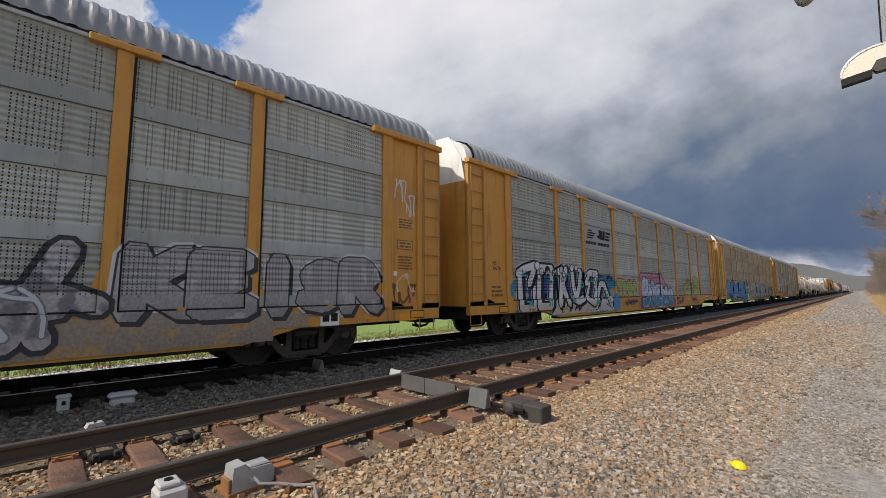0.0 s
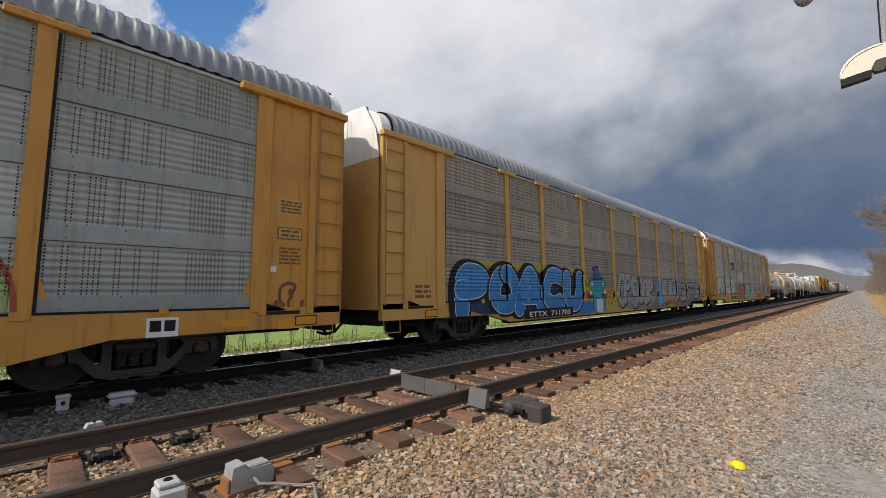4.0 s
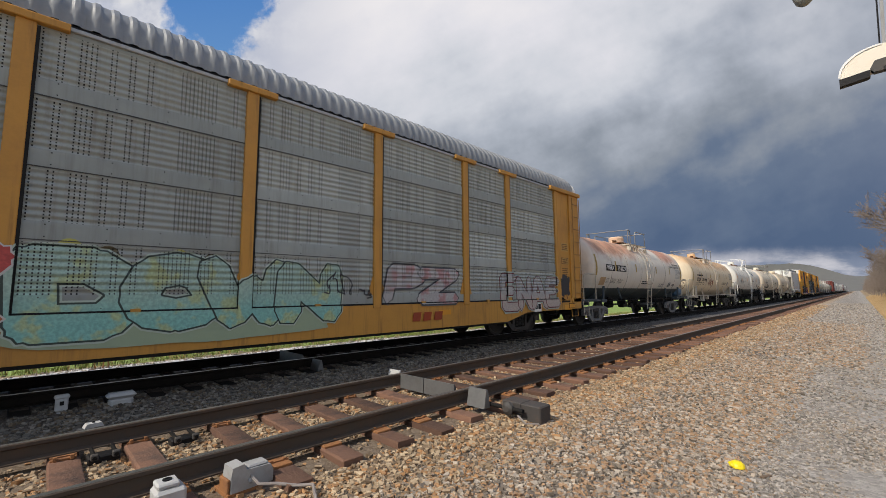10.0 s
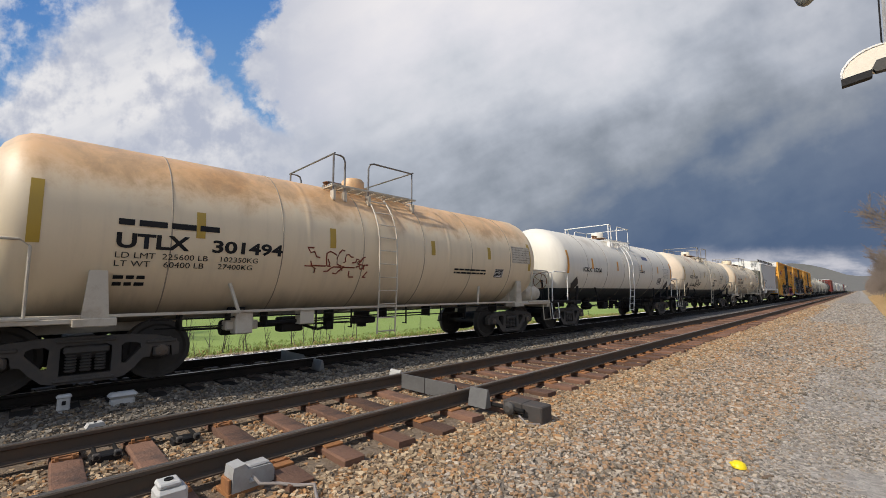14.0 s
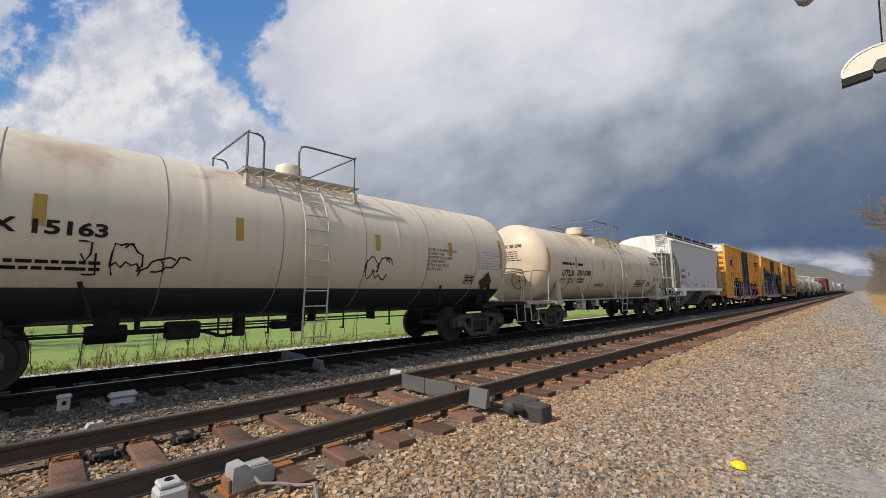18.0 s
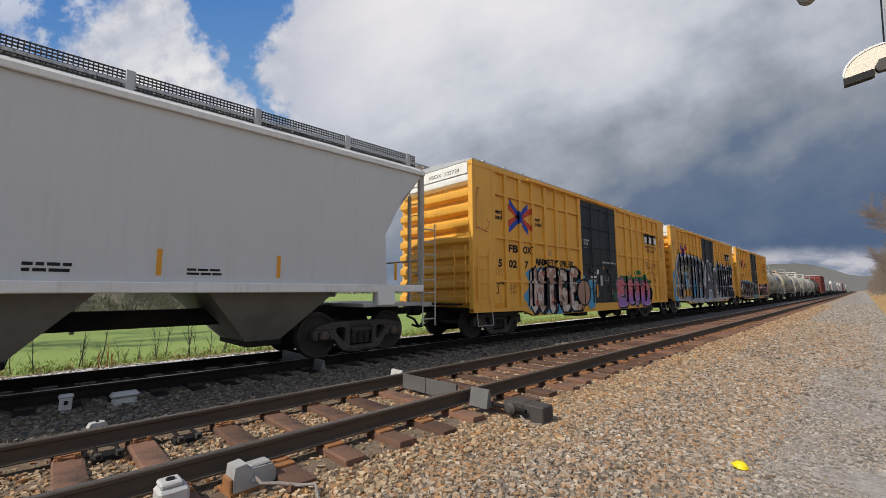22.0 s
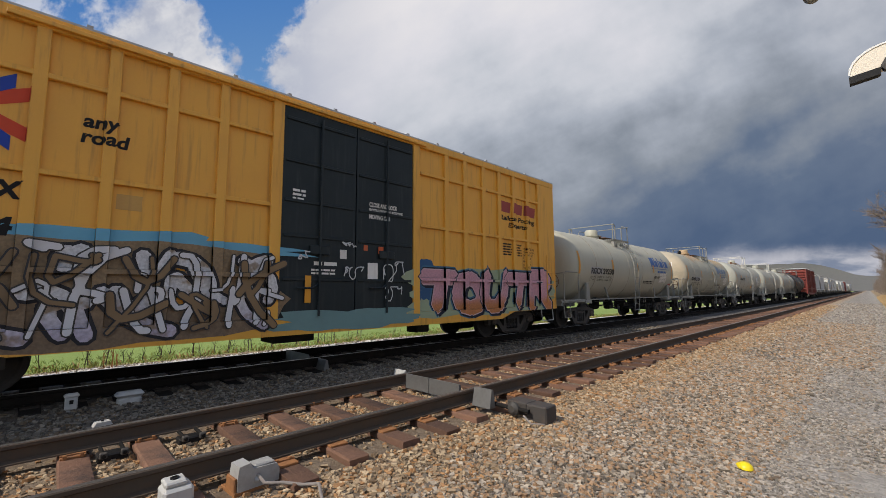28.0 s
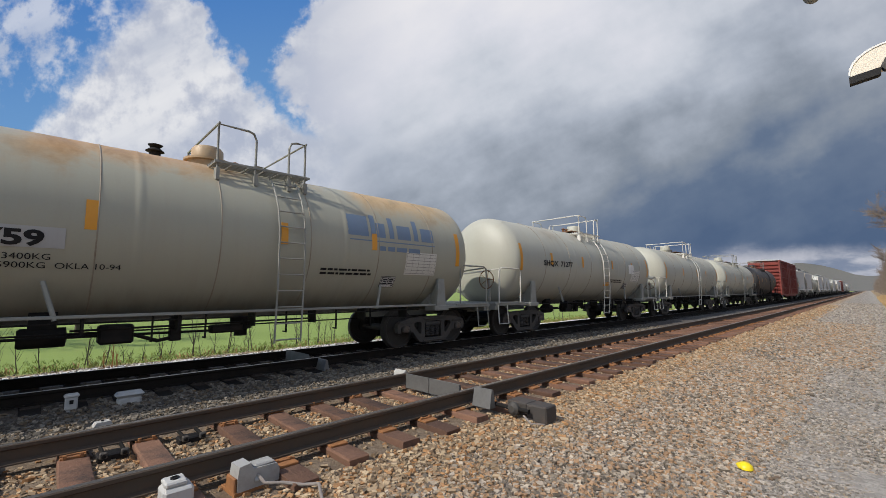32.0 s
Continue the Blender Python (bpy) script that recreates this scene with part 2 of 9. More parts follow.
def ground_material():
    m = bpy.data.materials.new("ground_cover")
    m.use_nodes = True
    g = Nodes(m.node_tree)
    bsdf = m.node_tree.nodes["Principled BSDF"]
    pos = g.n("TexCoord").outputs["Object"]
    x = g.n("SeparateXYZ", (), Vector=pos).outputs[0]
    wob = g.math("ADD", x, g.math("MULTIPLY", g.math("SUBTRACT", g.noise(pos, 0.7, 5), 0.5), 1.3))
    stone = g.n("TexVoronoi", (("feature", "F1"),), Vector=pos, Scale=22.0)
    gap = g.n("TexVoronoi", (("feature", "DISTANCE_TO_EDGE"),), Vector=pos, Scale=22.0).outputs[0]
    tone = g.n("SeparateColor", (), Color=stone.outputs["Color"]).outputs[0]
    grey = g.mix(tone, (0.15, 0.13, 0.108, 1), (0.38, 0.345, 0.30, 1))
    tan_ = g.mix(tone, (0.20, 0.13, 0.075, 1), (0.46, 0.36, 0.25, 1))
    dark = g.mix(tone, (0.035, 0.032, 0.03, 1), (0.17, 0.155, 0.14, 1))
    road = g.mix(g.math("ADD", g.math("MULTIPLY", g.noise(pos, 30, 6, 0.7), 0.5), g.math("MULTIPLY", tone, 0.5)), (0.20, 0.185, 0.165, 1), (0.42, 0.39, 0.345, 1))
    road = g.mix(g.math("MULTIPLY", g.ramp(g.noise(pos, 1.4, 5, 0.65), 0.45, 0.7), 0.45), road, (0.20, 0.17, 0.135, 1))
    field = g.mix(g.noise(pos, 0.15, 6, 0.6), (0.170, 0.250, 0.046, 1), (0.245, 0.325, 0.078, 1))
    field = g.mix(g.math("MULTIPLY", g.ramp(g.noise(pos, 2.5, 5, 0.7), 0.5, 0.8), 0.5), field, (0.17, 0.16, 0.06, 1))
    straw = g.mix(g.noise(pos, 14, 5, 0.7), (0.16, 0.11, 0.055, 1), (0.38, 0.27, 0.14, 1))
    c = g.mix(g.ramp(wob, -3.0, -2.3), tan_, grey)
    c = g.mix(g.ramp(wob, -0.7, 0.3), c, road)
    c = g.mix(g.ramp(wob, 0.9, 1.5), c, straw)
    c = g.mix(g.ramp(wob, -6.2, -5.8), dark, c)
    y = g.n("SeparateXYZ", (), Vector=pos).outputs[1]
    # shade between the loose stones, put into the ground colour where they lie
    gap_shade = g.math("MULTIPLY", g.ramp(y, 16.0, 30.0, 1, 0), g.math("MULTIPLY", g.ramp(wob, -10.0, -9.6), g.ramp(wob, -2.0, -1.2, 1, 0)))
    c = g.mix(g.math("MULTIPLY", gap_shade, 0.72), c, (0.09, 0.065, 0.044, 1))
    c = g.mix(g.ramp(wob, -11.3, -11.0, 1, 0), c, g.mix(tone, (0.50, 0.49, 0.46, 1), (0.74, 0.73, 0.70, 1)))
    c = g.mix(g.ramp(wob, -12.2, -12.0, 1, 0), c, straw)
    c = g.mix(g.ramp(wob, -12.7, -12.2, 1, 0), c, field)
    g.put(bsdf.inputs["Base Color"], c)
    bsdf.inputs["Roughness"].default_value = 0.92
    h = g.math("MULTIPLY", g.ramp(gap, 0.0, 0.25), g.math("ADD", 0.5, tone))
    g.put(bsdf.inputs["Normal"], g.n("Bump", (), Strength=0.35, Distance=0.03, Height=h))
    return m


def ground_height(x, y):
    """Height of the ground under (x, y)."""
    line = ((-4000, 60.0), (-900, 14.0), (-400, 1.5), (-150, -1.4), (-60, -1.5), (-14.5, -1.15), (-13.3, -0.62), (-12.7, -0.32),
            (-10.5, -0.27), (-10.2, -0.207), (-7.5, -0.207), (-7.2, -0.265), (-2.95, -0.26), (-2.3, -0.32), (-1.2, -0.42), (0.5, -0.45), (0.95, -0.44), (1.6, -0.22), (3.0, 0.15), (5.0, 0.5),
            (9.0, 1.2), (60, 3.0), (4000, 60.0))
    for (a, za), (b, zb) in zip(line, line[1:]):
        if a <= x <= b:
            z = za + (zb - za) * (x - a) / (b - a)
            break
    return z + 0.03 * noise.noise((x * 0.8, y * 0.8, 0)) * (0.3 if -10.5 < x < -2.9 else 1.0)


def build_ground():
    xs = [-4000, -2000, -900, -600, -400, -250, -150, -100, -60, -40, -28, -20, -16, -14.5, -13.9, -13.3, -13, -12.7, -12.2, -11.7, -11.2, -10.5,
          -10.2, -9.6, -9, -8.1, -7.5, -7.2, -7, -6, -4.6, -3.4, -2.95, -2.6, -2.3, -1.9, -1.5, -1.2, -0.8, -0.3, 0.5, 0.95, 1.2, 1.6, 2.2, 2.6, 3.0, 3.4, 4.0, 5.0, 7, 9, 20, 60, 300, 1200, 4000]
    ys = [-400, -150, -60, -30, -15, -8, -4] + [i * 1.0 for i in range(-2, 41)] + [45, 50, 60, 75, 90, 120, 160, 220, 320, 500, 800, 1300, 2200, 4000]
    vs = [(x, y, ground_height(x, y)) for y in ys for x in xs]
    n = len(xs)
    fs = [(j * n + i, j * n + i + 1, (j + 1) * n + i + 1, (j + 1) * n + i) for j in range(len(ys) - 1) for i in range(n - 1)]
    solid("ground", Mesh().add(vs, fs), ground_material(), "stone ballast, gravel road and green field on level ground", "ground", "structure")


build_ground()

# ---- tracks ----
RAIL = [(-0.07, -0.171), (0.07, -0.171), (0.07, -0.158), (0.012, -0.14), (0.009, -0.05), (0.036, -0.036), (0.036, -0.008),
        (0.028, 0.0), (-0.028, 0.0), (-0.036, -0.008), (-0.036, -0.036), (-0.009, -0.05), (-0.012, -0.14), (-0.07, -0.158)]


def rail_material(fine):
    # far rails: the train's shade is put into this near-black colour
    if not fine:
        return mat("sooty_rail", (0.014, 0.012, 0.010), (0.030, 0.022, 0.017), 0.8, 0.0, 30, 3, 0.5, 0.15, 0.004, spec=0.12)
    m = mat("worn_rail", (0.078, 0.060, 0.046), (0.11, 0.068, 0.042), 0.75, 0.0, 30, 3, 0.5, 0.15, 0.004, spec=0.2)
    return m


SHINE = mat("polished_rail_top", (0.30, 0.28, 0.26), (0.2, 0.17, 0.15), 0.35, 0.8, 50, 4, 0.4, 0.05, 0.002)
TIE = mat("weathered_tie_wood", (0.150, 0.078, 0.049), (0.036, 0.026, 0.023), 0.9, 0, 26, 3.2, 0.8, 0.7, 0.015, random_tint=0.35)
# ties under the train are coloured darker to carry its shade
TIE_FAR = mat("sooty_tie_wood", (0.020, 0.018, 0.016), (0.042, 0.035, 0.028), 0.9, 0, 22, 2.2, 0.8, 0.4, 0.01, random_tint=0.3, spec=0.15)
PLATE = mat("rusty_tie_plate", (0.30, 0.13, 0.045), (0.16, 0.07, 0.035), 0.85, 0, 50, 6, 0.7, 0.3, 0.004)


def tie_mesh(seed):
    rnd = random.Random(seed)
    m = Mesh().box(-1.3, 1.3, -0.115, 0.115, -0.37, -0.19, 0.012)
    m.v = [(x + rnd.uniform(-.012, .012), y + rnd.uniform(-.008, .008), z + rnd.uniform(-.006, .004)) for x, y, z in m.v]
    return m


def track(name, xc, label, tie_mat, fine):
    t = thing(name, label, "railway track", kind="structure")
    far = 900.0
    for s in (-1, 1):
        r = Mesh().prism([(xc + s * GAUGE + x, z) for x, z in RAIL], -60, far)
        rail = part("rail", r, rail_material(fine), t)
        part("rail_head", Mesh().box(xc + s * GAUGE - 0.026, xc + s * GAUGE + 0.026, -60, far, -0.002, 0.002), SHINE, rail, "polished running surface")
    ties = [tie_mesh(k).data("tie", tie_mat) for k in range(6)]
    plate = Mesh().box(-0.09, 0.19, -0.095, 0.095, -0.192, -0.170, 0.004)
    plate.box(-0.05, -0.02, -0.095, 0.095, -0.175, -0.158).box(0.075, 0.105, -0.095, 0.095, -0.175, -0.158)
    # far plates get a dark copy of the rust, shade included
    iron = PLATE if fine else mat("sooty_tie_plate", (0.035, 0.026, 0.02), (0.06, 0.04, 0.028), 0.85, 0, 50, 6, 0.7, 0.3, 0.004)
    plate_me = plate.data("tie_plate", iron)
    spike = Mesh()
    for sx in (-0.088, 0.088):
        for sy in (-0.06, 0.06):
            spike.box(sx - 0.015, sx + 0.015, sy - 0.015, sy + 0.015, -0.19, -0.146, 0.004)
    spike_me = spike.data("spike", iron)
    rnd = random.Random(int(abs(xc) * 100))
    first, step, n = (-8.76, 0.58, 141) if fine else (-9.0, 0.5, 104)
    for i in range(n):
        y = first + step * i - (0.20 if fine and i < 18 else 0.0)
        tie = part("tie", rnd.choice(ties), tie_mat, t, at=pose(xc + rnd.uniform(-0.07, 0.07), y, rnd.uniform(-0.012, 0.0), 0, 0, rnd.uniform(-1.2, 1.2)))
        if y < (26 if fine else 14):
            for s in (-1, 1):
                part("tie_plate", plate_me, PLATE, tie, at=pose(s * GAUGE, 0, 0) @ (pose(0, 0, 0, 0, 0, 180) if s < 0 else pose(0, 0, 0)))
                part("spikes", spike_me, PLATE, tie, at=pose(s * GAUGE, 0, 0))
    rest = Mesh()
    y = first + step * n
    while y < 420:
        rest.box(xc - 1.3, xc + 1.3, y - 0.115, y + 0.115, -0.3, -0.19)
        y += step
    tagged(part("far_ties", rest, tie_mat, t), kind="stuff")
    return t


track("near_track", XN, "rusty rail track on weathered wooden ties in tan ballast", TIE, True)
track("far_track", XT, "rail track in dark ballast, the train's shade put into its colours", TIE_FAR, False)


# ---- clouds ----


def cloud_material():
    """Glowing clouds with gaps of blue; u, v are tangents over the sky to the north-west, in tenths."""
    m = bpy.data.materials.new("clouds")
    m.use_nodes = True
    g = Nodes(m.node_tree)
    m.node_tree.nodes.remove(m.node_tree.nodes["Principled BSDF"])
    pos = g.n("TexCoord").outputs["Object"]
    mm = aim(45.15, 6.064, -0.384).to_3x3()

    def dot(k):
        return g.n("VectorMath", (("operation", "DOT_PRODUCT"),), i0=pos, i1=tuple(mm.col[k])).outputs["Value"]
    d = g.math("MAXIMUM", g.math("MULTIPLY", dot(2), -1.0), 60.0)
    u = g.math("MULTIPLY", g.math("DIVIDE", dot(0), d), 7.30)
    v = g.math("MULTIPLY", g.math("DIVIDE", dot(1), d), 7.30)
    p = g.n("CombineXYZ", (), i0=u, i1=v).outputs[0]

    def signed(scale, detail, rough, offset=0.0):
        q = g.n("Mapping", (), Vector=p, Location=(offset, offset * 0.7, offset)).outputs[0]
        return g.math("SUBTRACT", g.noise(q, scale, detail, rough), 0.5)
    n5 = signed(4.2, 6, 0.62, 13.0)
    n1, n2, n3 = signed(0.45, 4, 0.5), signed(0.5, 6, 0.55, 5.0), signed(1.6, 7, 0.6, 9.0)
    uu = g.math("ADD", u, g.math("ADD", g.math("MULTIPLY", n2, 2.2), g.math("MULTIPLY", n3, 0.9)))
    vv = g.math("ADD", v, g.math("ADD", g.math("MULTIPLY", n1, 2.0), g.math("MULTIPLY", n3, 0.7)))
    turned = g.n("Mapping", (), Vector=p, Rotation=(0, 0, radians(-24))).outputs[0]
    streak = g.n("Mapping", (), Vector=turned, Scale=(0.42, 1.3, 1.0)).outputs[0]
    n4 = g.math("SUBTRACT", g.noise(streak, 0.7, 5, 0.5), 0.5)
    k = g.math("ADD", g.math("MULTIPLY", u, 0.30), g.math("MULTIPLY", v, -1.0))
    k = g.math("ADD", k, g.math("ADD", g.math("MULTIPLY", n1, 3.6), g.math("ADD", g.math("MULTIPLY", n3, 1.1), g.math("ADD", g.math("MULTIPLY", n5, 0.35), g.math("MULTIPLY", n4, 3.2)))))
    ramp = g.n("ValToRGB", (), Fac=g.n("MapRange", (), i0=k, i1=-5.0, i2=2.0).outputs[0])
    stops = ((0.0, (0.78, 0.79, 0.85)), (0.16, (0.70, 0.725, 0.81)), (0.32, (0.575, 0.622, 0.71)), (0.46, (0.41, 0.463, 0.555)), (0.62, (0.243, 0.287, 0.357)),
             (0.76, (0.122, 0.174, 0.272)), (0.92, (0.078, 0.126, 0.227)))
    el = ramp.color_ramp.elements
    el[0].position, el[0].color = stops[0][0], col(stops[0][1])
    el[1].position, el[1].color = stops[-1][0], col(stops[-1][1])
    for a, c in stops[1:-1]:
        el.new(a).color = col(c)
    c = ramp.outputs[0]
    # sunlit heaps on the left
    heap = g.math("MULTIPLY", g.ramp(u, -1.5, -4.5), g.ramp(g.math("ADD", n3, g.math("MULTIPLY", n2, 0.6)), -0.16, 0.12))
    c = g.mix(g.math("MULTIPLY", g.ramp(u, -1.0, -4.0), 0.8), c, (0.36, 0.42, 0.56, 1))
    c = g.mix(heap, c, g.mix(g.ramp(n4, -0.15, 0.2), (0.75, 0.775, 0.83, 1), (0.50, 0.55, 0.66, 1)))
    # pale top right
    c = g.mix(g.math("MULTIPLY", g.ramp(g.math("ADD", uu, v), 6.5, 11.0), 0.3), c, (0.25, 0.285, 0.37, 1))
    # bright break along the horizon
    low = g.math("MULTIPLY", g.ramp(g.math("ADD", v, g.math("MULTIPLY", n3, 0.35)), 0.10, -0.28), g.ramp(u, 2.0, 5.0))
    c = g.mix(low, c, g.mix(g.ramp(g.noise(g.scaled(p, (0.5, 1.8, 1)), 1.3, 6, 0.6), 0.40, 0.62), (0.20, 0.25, 0.36, 1), (0.52, 0.54, 0.62, 1)))
    # blue gaps
    torn = g.math("ADD", g.math("MULTIPLY", n3, 1.3), g.math("MULTIPLY", n5, 0.55))
    ub = g.math("ADD", u, torn)
    line = g.math("ADD", -4.12, g.math("MULTIPLY", g.math("MAXIMUM", g.math("SUBTRACT", 3.3, v), 0.0), 0.80))
    gap = g.math("ABSOLUTE", g.math("SUBTRACT", ub, line))
    wide = g.math("ADD", 0.12, g.math("MULTIPLY", g.math("POWER", g.math("MAXIMUM", g.math("SUBTRACT", v, 2.3), 0.0), 2.0), 0.19))
    blue = g.math("MULTIPLY", g.ramp(g.math("SUBTRACT", wide, gap), -0.20, 0.18), g.ramp(v, 1.95, 2.35))
    left = g.ramp(g.math("ADD", ub, g.math("MULTIPLY", g.math("ABSOLUTE", g.math("SUBTRACT", v, 4.7)), 0.85)), -6.15, -6.95)
    left = g.math("MULTIPLY", left, g.ramp(g.math("ADD", n2, g.math("MULTIPLY", n3, 0.8)), 0.16, -0.02, 0.35, 1.0))
    left2 = g.ramp(g.math("ADD", ub, g.math("MULTIPLY", g.math("ABSOLUTE", g.math("SUBTRACT", v, 1.55)), 1.5)), -7.2, -8.1)
    blue = g.math("MAXIMUM", blue, g.math("MAXIMUM", left, left2))
    sky_blue = g.mix(g.ramp(v, 1.0, 6.0), (0.16, 0.34, 0.62, 1), (0.055, 0.19, 0.52, 1))
    c = g.mix(blue, c, sky_blue)
    # unseen broken white cloud added behind the camera to light the cars' sides
    sphere = g.scaled(pos, (0.0011, 0.0011, 0.0022))
    rest = g.mix(g.ramp(g.noise(sphere, 1.6, 7, 0.6), 0.40, 0.58), (0.16, 0.30, 0.56, 1), (0.66, 0.67, 0.70, 1))
    c = g.mix(g.ramp(dot(2), -500.0, 100.0), c, rest)
    g.put(m.node_tree.nodes["Material Output"].inputs[0], g.n("Emission", (), Color=c, Strength=1.0))
    return m


def build_clouds():
    rows, cols, r = 26, 84, 2600.0
    vs, fs = [], []
    for j in range(rows + 1):
        el = radians(-2 + 64 * j / rows)
        for i in range(cols + 1):
            az = radians(-135 + 290 * i / cols)
            vs.append((r * math.cos(el) * math.sin(az), r * math.cos(el) * math.cos(az), r * math.sin(el)))
    n = cols + 1
    fs = [(j * n + i, j * n + i + 1, (j + 1) * n + i + 1, (j + 1) * n + i) for j in range(rows) for i in range(cols)]
    return solid("cloud_backdrop", Mesh().add(vs, fs), cloud_material(), "storm clouds and white cumulus with gaps of blue sky", "sky", "structure",
                 at=pose(*CAM))


CLOUDS = build_clouds()


# ---- rolling stock: local y runs back from the front end, x to the near side, z up from the rail ----
CARS = []      # (thing, place of its front along the train)
WHEELSETS = []


def wheelset_mesh():
    m = Mesh()
    for s in (-1, 1):
        prof = [(0.06, 0.0), (0.16, 0.005), (0.17, 0.03), (0.36, 0.045), (0.395, 0.02), (0.455, 0.02), (0.457, 0.10), (0.475, 0.125),
                (0.475, 0.15), (0.39, 0.15), (0.36, 0.085), (0.18, 0.09), (0.16, 0.14), (0.06, 0.14)]
        m.lathe([(r, s * (0.815 - t)) for r, t in prof], (0, 0, 0), "x", 28)
    m.lathe([(0.08, -1.05), (0.08, 1.05)], (0, 0, 0), "x", 12)
    return m


def casting(outer, holes, x0, x1):
    """A flat casting: an outline in (y, z) with windows through it."""
    bm = bmesh.new()
    loops = []
    for line in [outer] + holes:
        vs = [bm.verts.new((x0, y, z)) for y, z in line]
        for a, b in zip(vs, vs[1:] + vs[:1]):
            bm.edges.new((a, b))
        loops.append(len(vs))
    bmesh.ops.triangle_fill(bm, edges=bm.edges[:], use_beauty=True, use_dissolve=False)
    bm.verts.index_update()
    n = len(bm.verts)
    base = [tuple(v.co) for v in bm.verts]
    tri = [tuple(v.index for v in f.verts) for f in bm.faces]
    bm.free()
    m = Mesh()
    fs = tri + [tuple(k + n for k in f[::-1]) for f in tri]
    start = 0
    for k in loops:
        fs += [(start + i, start + (i + 1) % k, n + start + (i + 1) % k, n + start + i) for i in range(k)]
        start += k
    return m.add(base + [(x1, y, z) for _, y, z in base], fs)


def side_frame_mesh():
    half = [(0.0, 0.735), (0.45, 0.73), (0.80, 0.70), (1.02, 0.65), (1.13, 0.56), (1.13, 0.38), (1.04, 0.36), (1.02, 0.52), (0.77, 0.52), (0.74, 0.37), (0.66, 0.37), (0.56, 0.24), (0.44, 0.13), (0.30, 0.10)]
    outer = half + [(-y, z) for y, z in half[:0:-1]]
    spring = [(-0.28, 0.21), (0.28, 0.21), (0.28, 0.58), (0.22, 0.62), (-0.22, 0.62), (-0.28, 0.58)]
    tri = [(0.40, 0.32), (0.45, 0.31), (0.63, 0.52), (0.62, 0.58), (0.56, 0.61), (0.43, 0.61), (0.39, 0.57)]
    m = casting(outer, [spring, tri, [(-y, z) for y, z in tri[::-1]]], -0.06, 0.06)
    for s in (-1, 1):
        m.box(-0.055, 0.10, s * 0.89 - 0.11, s * 0.89 + 0.11, 0.37, 0.515, 0.025)
        m.box(0.05, 0.085, s * 0.89 - 0.20, s * 0.89 + 0.20, 0.575, 0.625, 0.012)
    m.box(0.05, 0.09, -0.33, 0.33, 0.655, 0.70, 0.012)
    m.box(0.05, 0.085, -0.34, 0.34, 0.125, 0.165, 0.012)
    return m


def spring_mesh():
    m = Mesh()
    for y in (-0.16, 0.0, 0.16):
        for k in range(6):
            m.lathe([(0.05, 0.0), (0.068, 0.012), (0.068, 0.026), (0.05, 0.038)], (0, y, 0.25 + k * 0.042), "z", 10)
    m.box(-0.08, 0.08, -0.25, 0.25, 0.50, 0.60, 0.02)
    return m


def end_cap_mesh():
    m = Mesh().lathe([(0.0, 0.115), (0.06, 0.112), (0.085, 0.10), (0.09, 0.03)], (0, 0, 0.457), "x", 12)
    for k in range(3):
        a = 2 * math.pi * k / 3
        m.lathe([(0.0, 0.128), (0.015, 0.126), (0.015, 0.1)], (0, 0.05 * math.cos(a), 0.457 + 0.05 * math.sin(a)), "x", 6)
    return m


def truck(car, y, casting=None):
    steel = casting or PAINT["cast_steel"]
    key = steel.name
    bolster = once("bolster" + key, lambda: Mesh().box(-1.0, 1.0, -0.2, 0.2, 0.42, 0.68, 0.04).data("bolster", steel))
    b = part("truck", bolster, steel, car, "grimy cast steel bogie", at=pose(0, y, 0))
    for s in (-1, 1):
        turn = pose(s * 1.0, 0, 0) @ (pose(0, 0, 0, 0, 0, 180) if s < 0 else pose(0, 0, 0))
        part("side_frame", once("side_frame" + key, lambda: side_frame_mesh().data("side_frame", steel)), steel, b, at=turn)
        part("spring_nest", once("spring_nest", lambda: spring_mesh().data("spring_nest", PAINT["cast_steel"])), steel, b, at=turn)
        # dark board added behind the springs so that their window looks shaded
        part("spring_plank", once("spring_plank", lambda: Mesh().box(-0.16, -0.10, -0.34, 0.34, 0.14, 0.66, 0.01).data("spring_plank", PAINT["steel"])), steel, b, at=turn)
        for e in (-1, 1):
            part("bearing_cap", once("cap", lambda: end_cap_mesh().data("bearing_cap", PAINT["bearing"])), steel, b, at=turn @ pose(0, e * 0.89, 0))
    for s in (-1, 1):
        w = part("wheelset", once("wheelset", lambda: wheelset_mesh().data("wheelset", PAINT["wheel_steel"])), steel, b)
        w.matrix_parent_inverse = Matrix.Translation((0, s * 0.89, 0.457))
        WHEELSETS.append(w)


def coupler(car, y, way):
    """Drawbar, knuckle and air hose at an end; way is -1 at the front, +1 at the rear."""
    m = Mesh().box(-0.08, 0.08, min(y - way * 0.3, y + way * 0.42), max(y - way * 0.3, y + way * 0.42), 0.76, 0.93, 0.02)
    m.box(-0.17, 0.13, y + way * 0.42 - 0.12, y + way * 0.42 + 0.12, 0.70, 0.99, 0.03)
    m.box(0.08, 0.19, y + way * 0.5 - 0.1, y + way * 0.5 + 0.1, 0.73, 0.96, 0.03)
    part("coupler", m, PAINT["steel"], car)
    h = [(0.35, y - way * 0.1, 0.72), (0.36, y + way * 0.15, 0.62), (0.33, y + way * 0.3, 0.45), (0.22, y + way * 0.48, 0.40), (0.1, y + way * 0.62, 0.46)]
    part("air_hose", Mesh().tube(h, 0.032, 8), PAINT["black"], car)


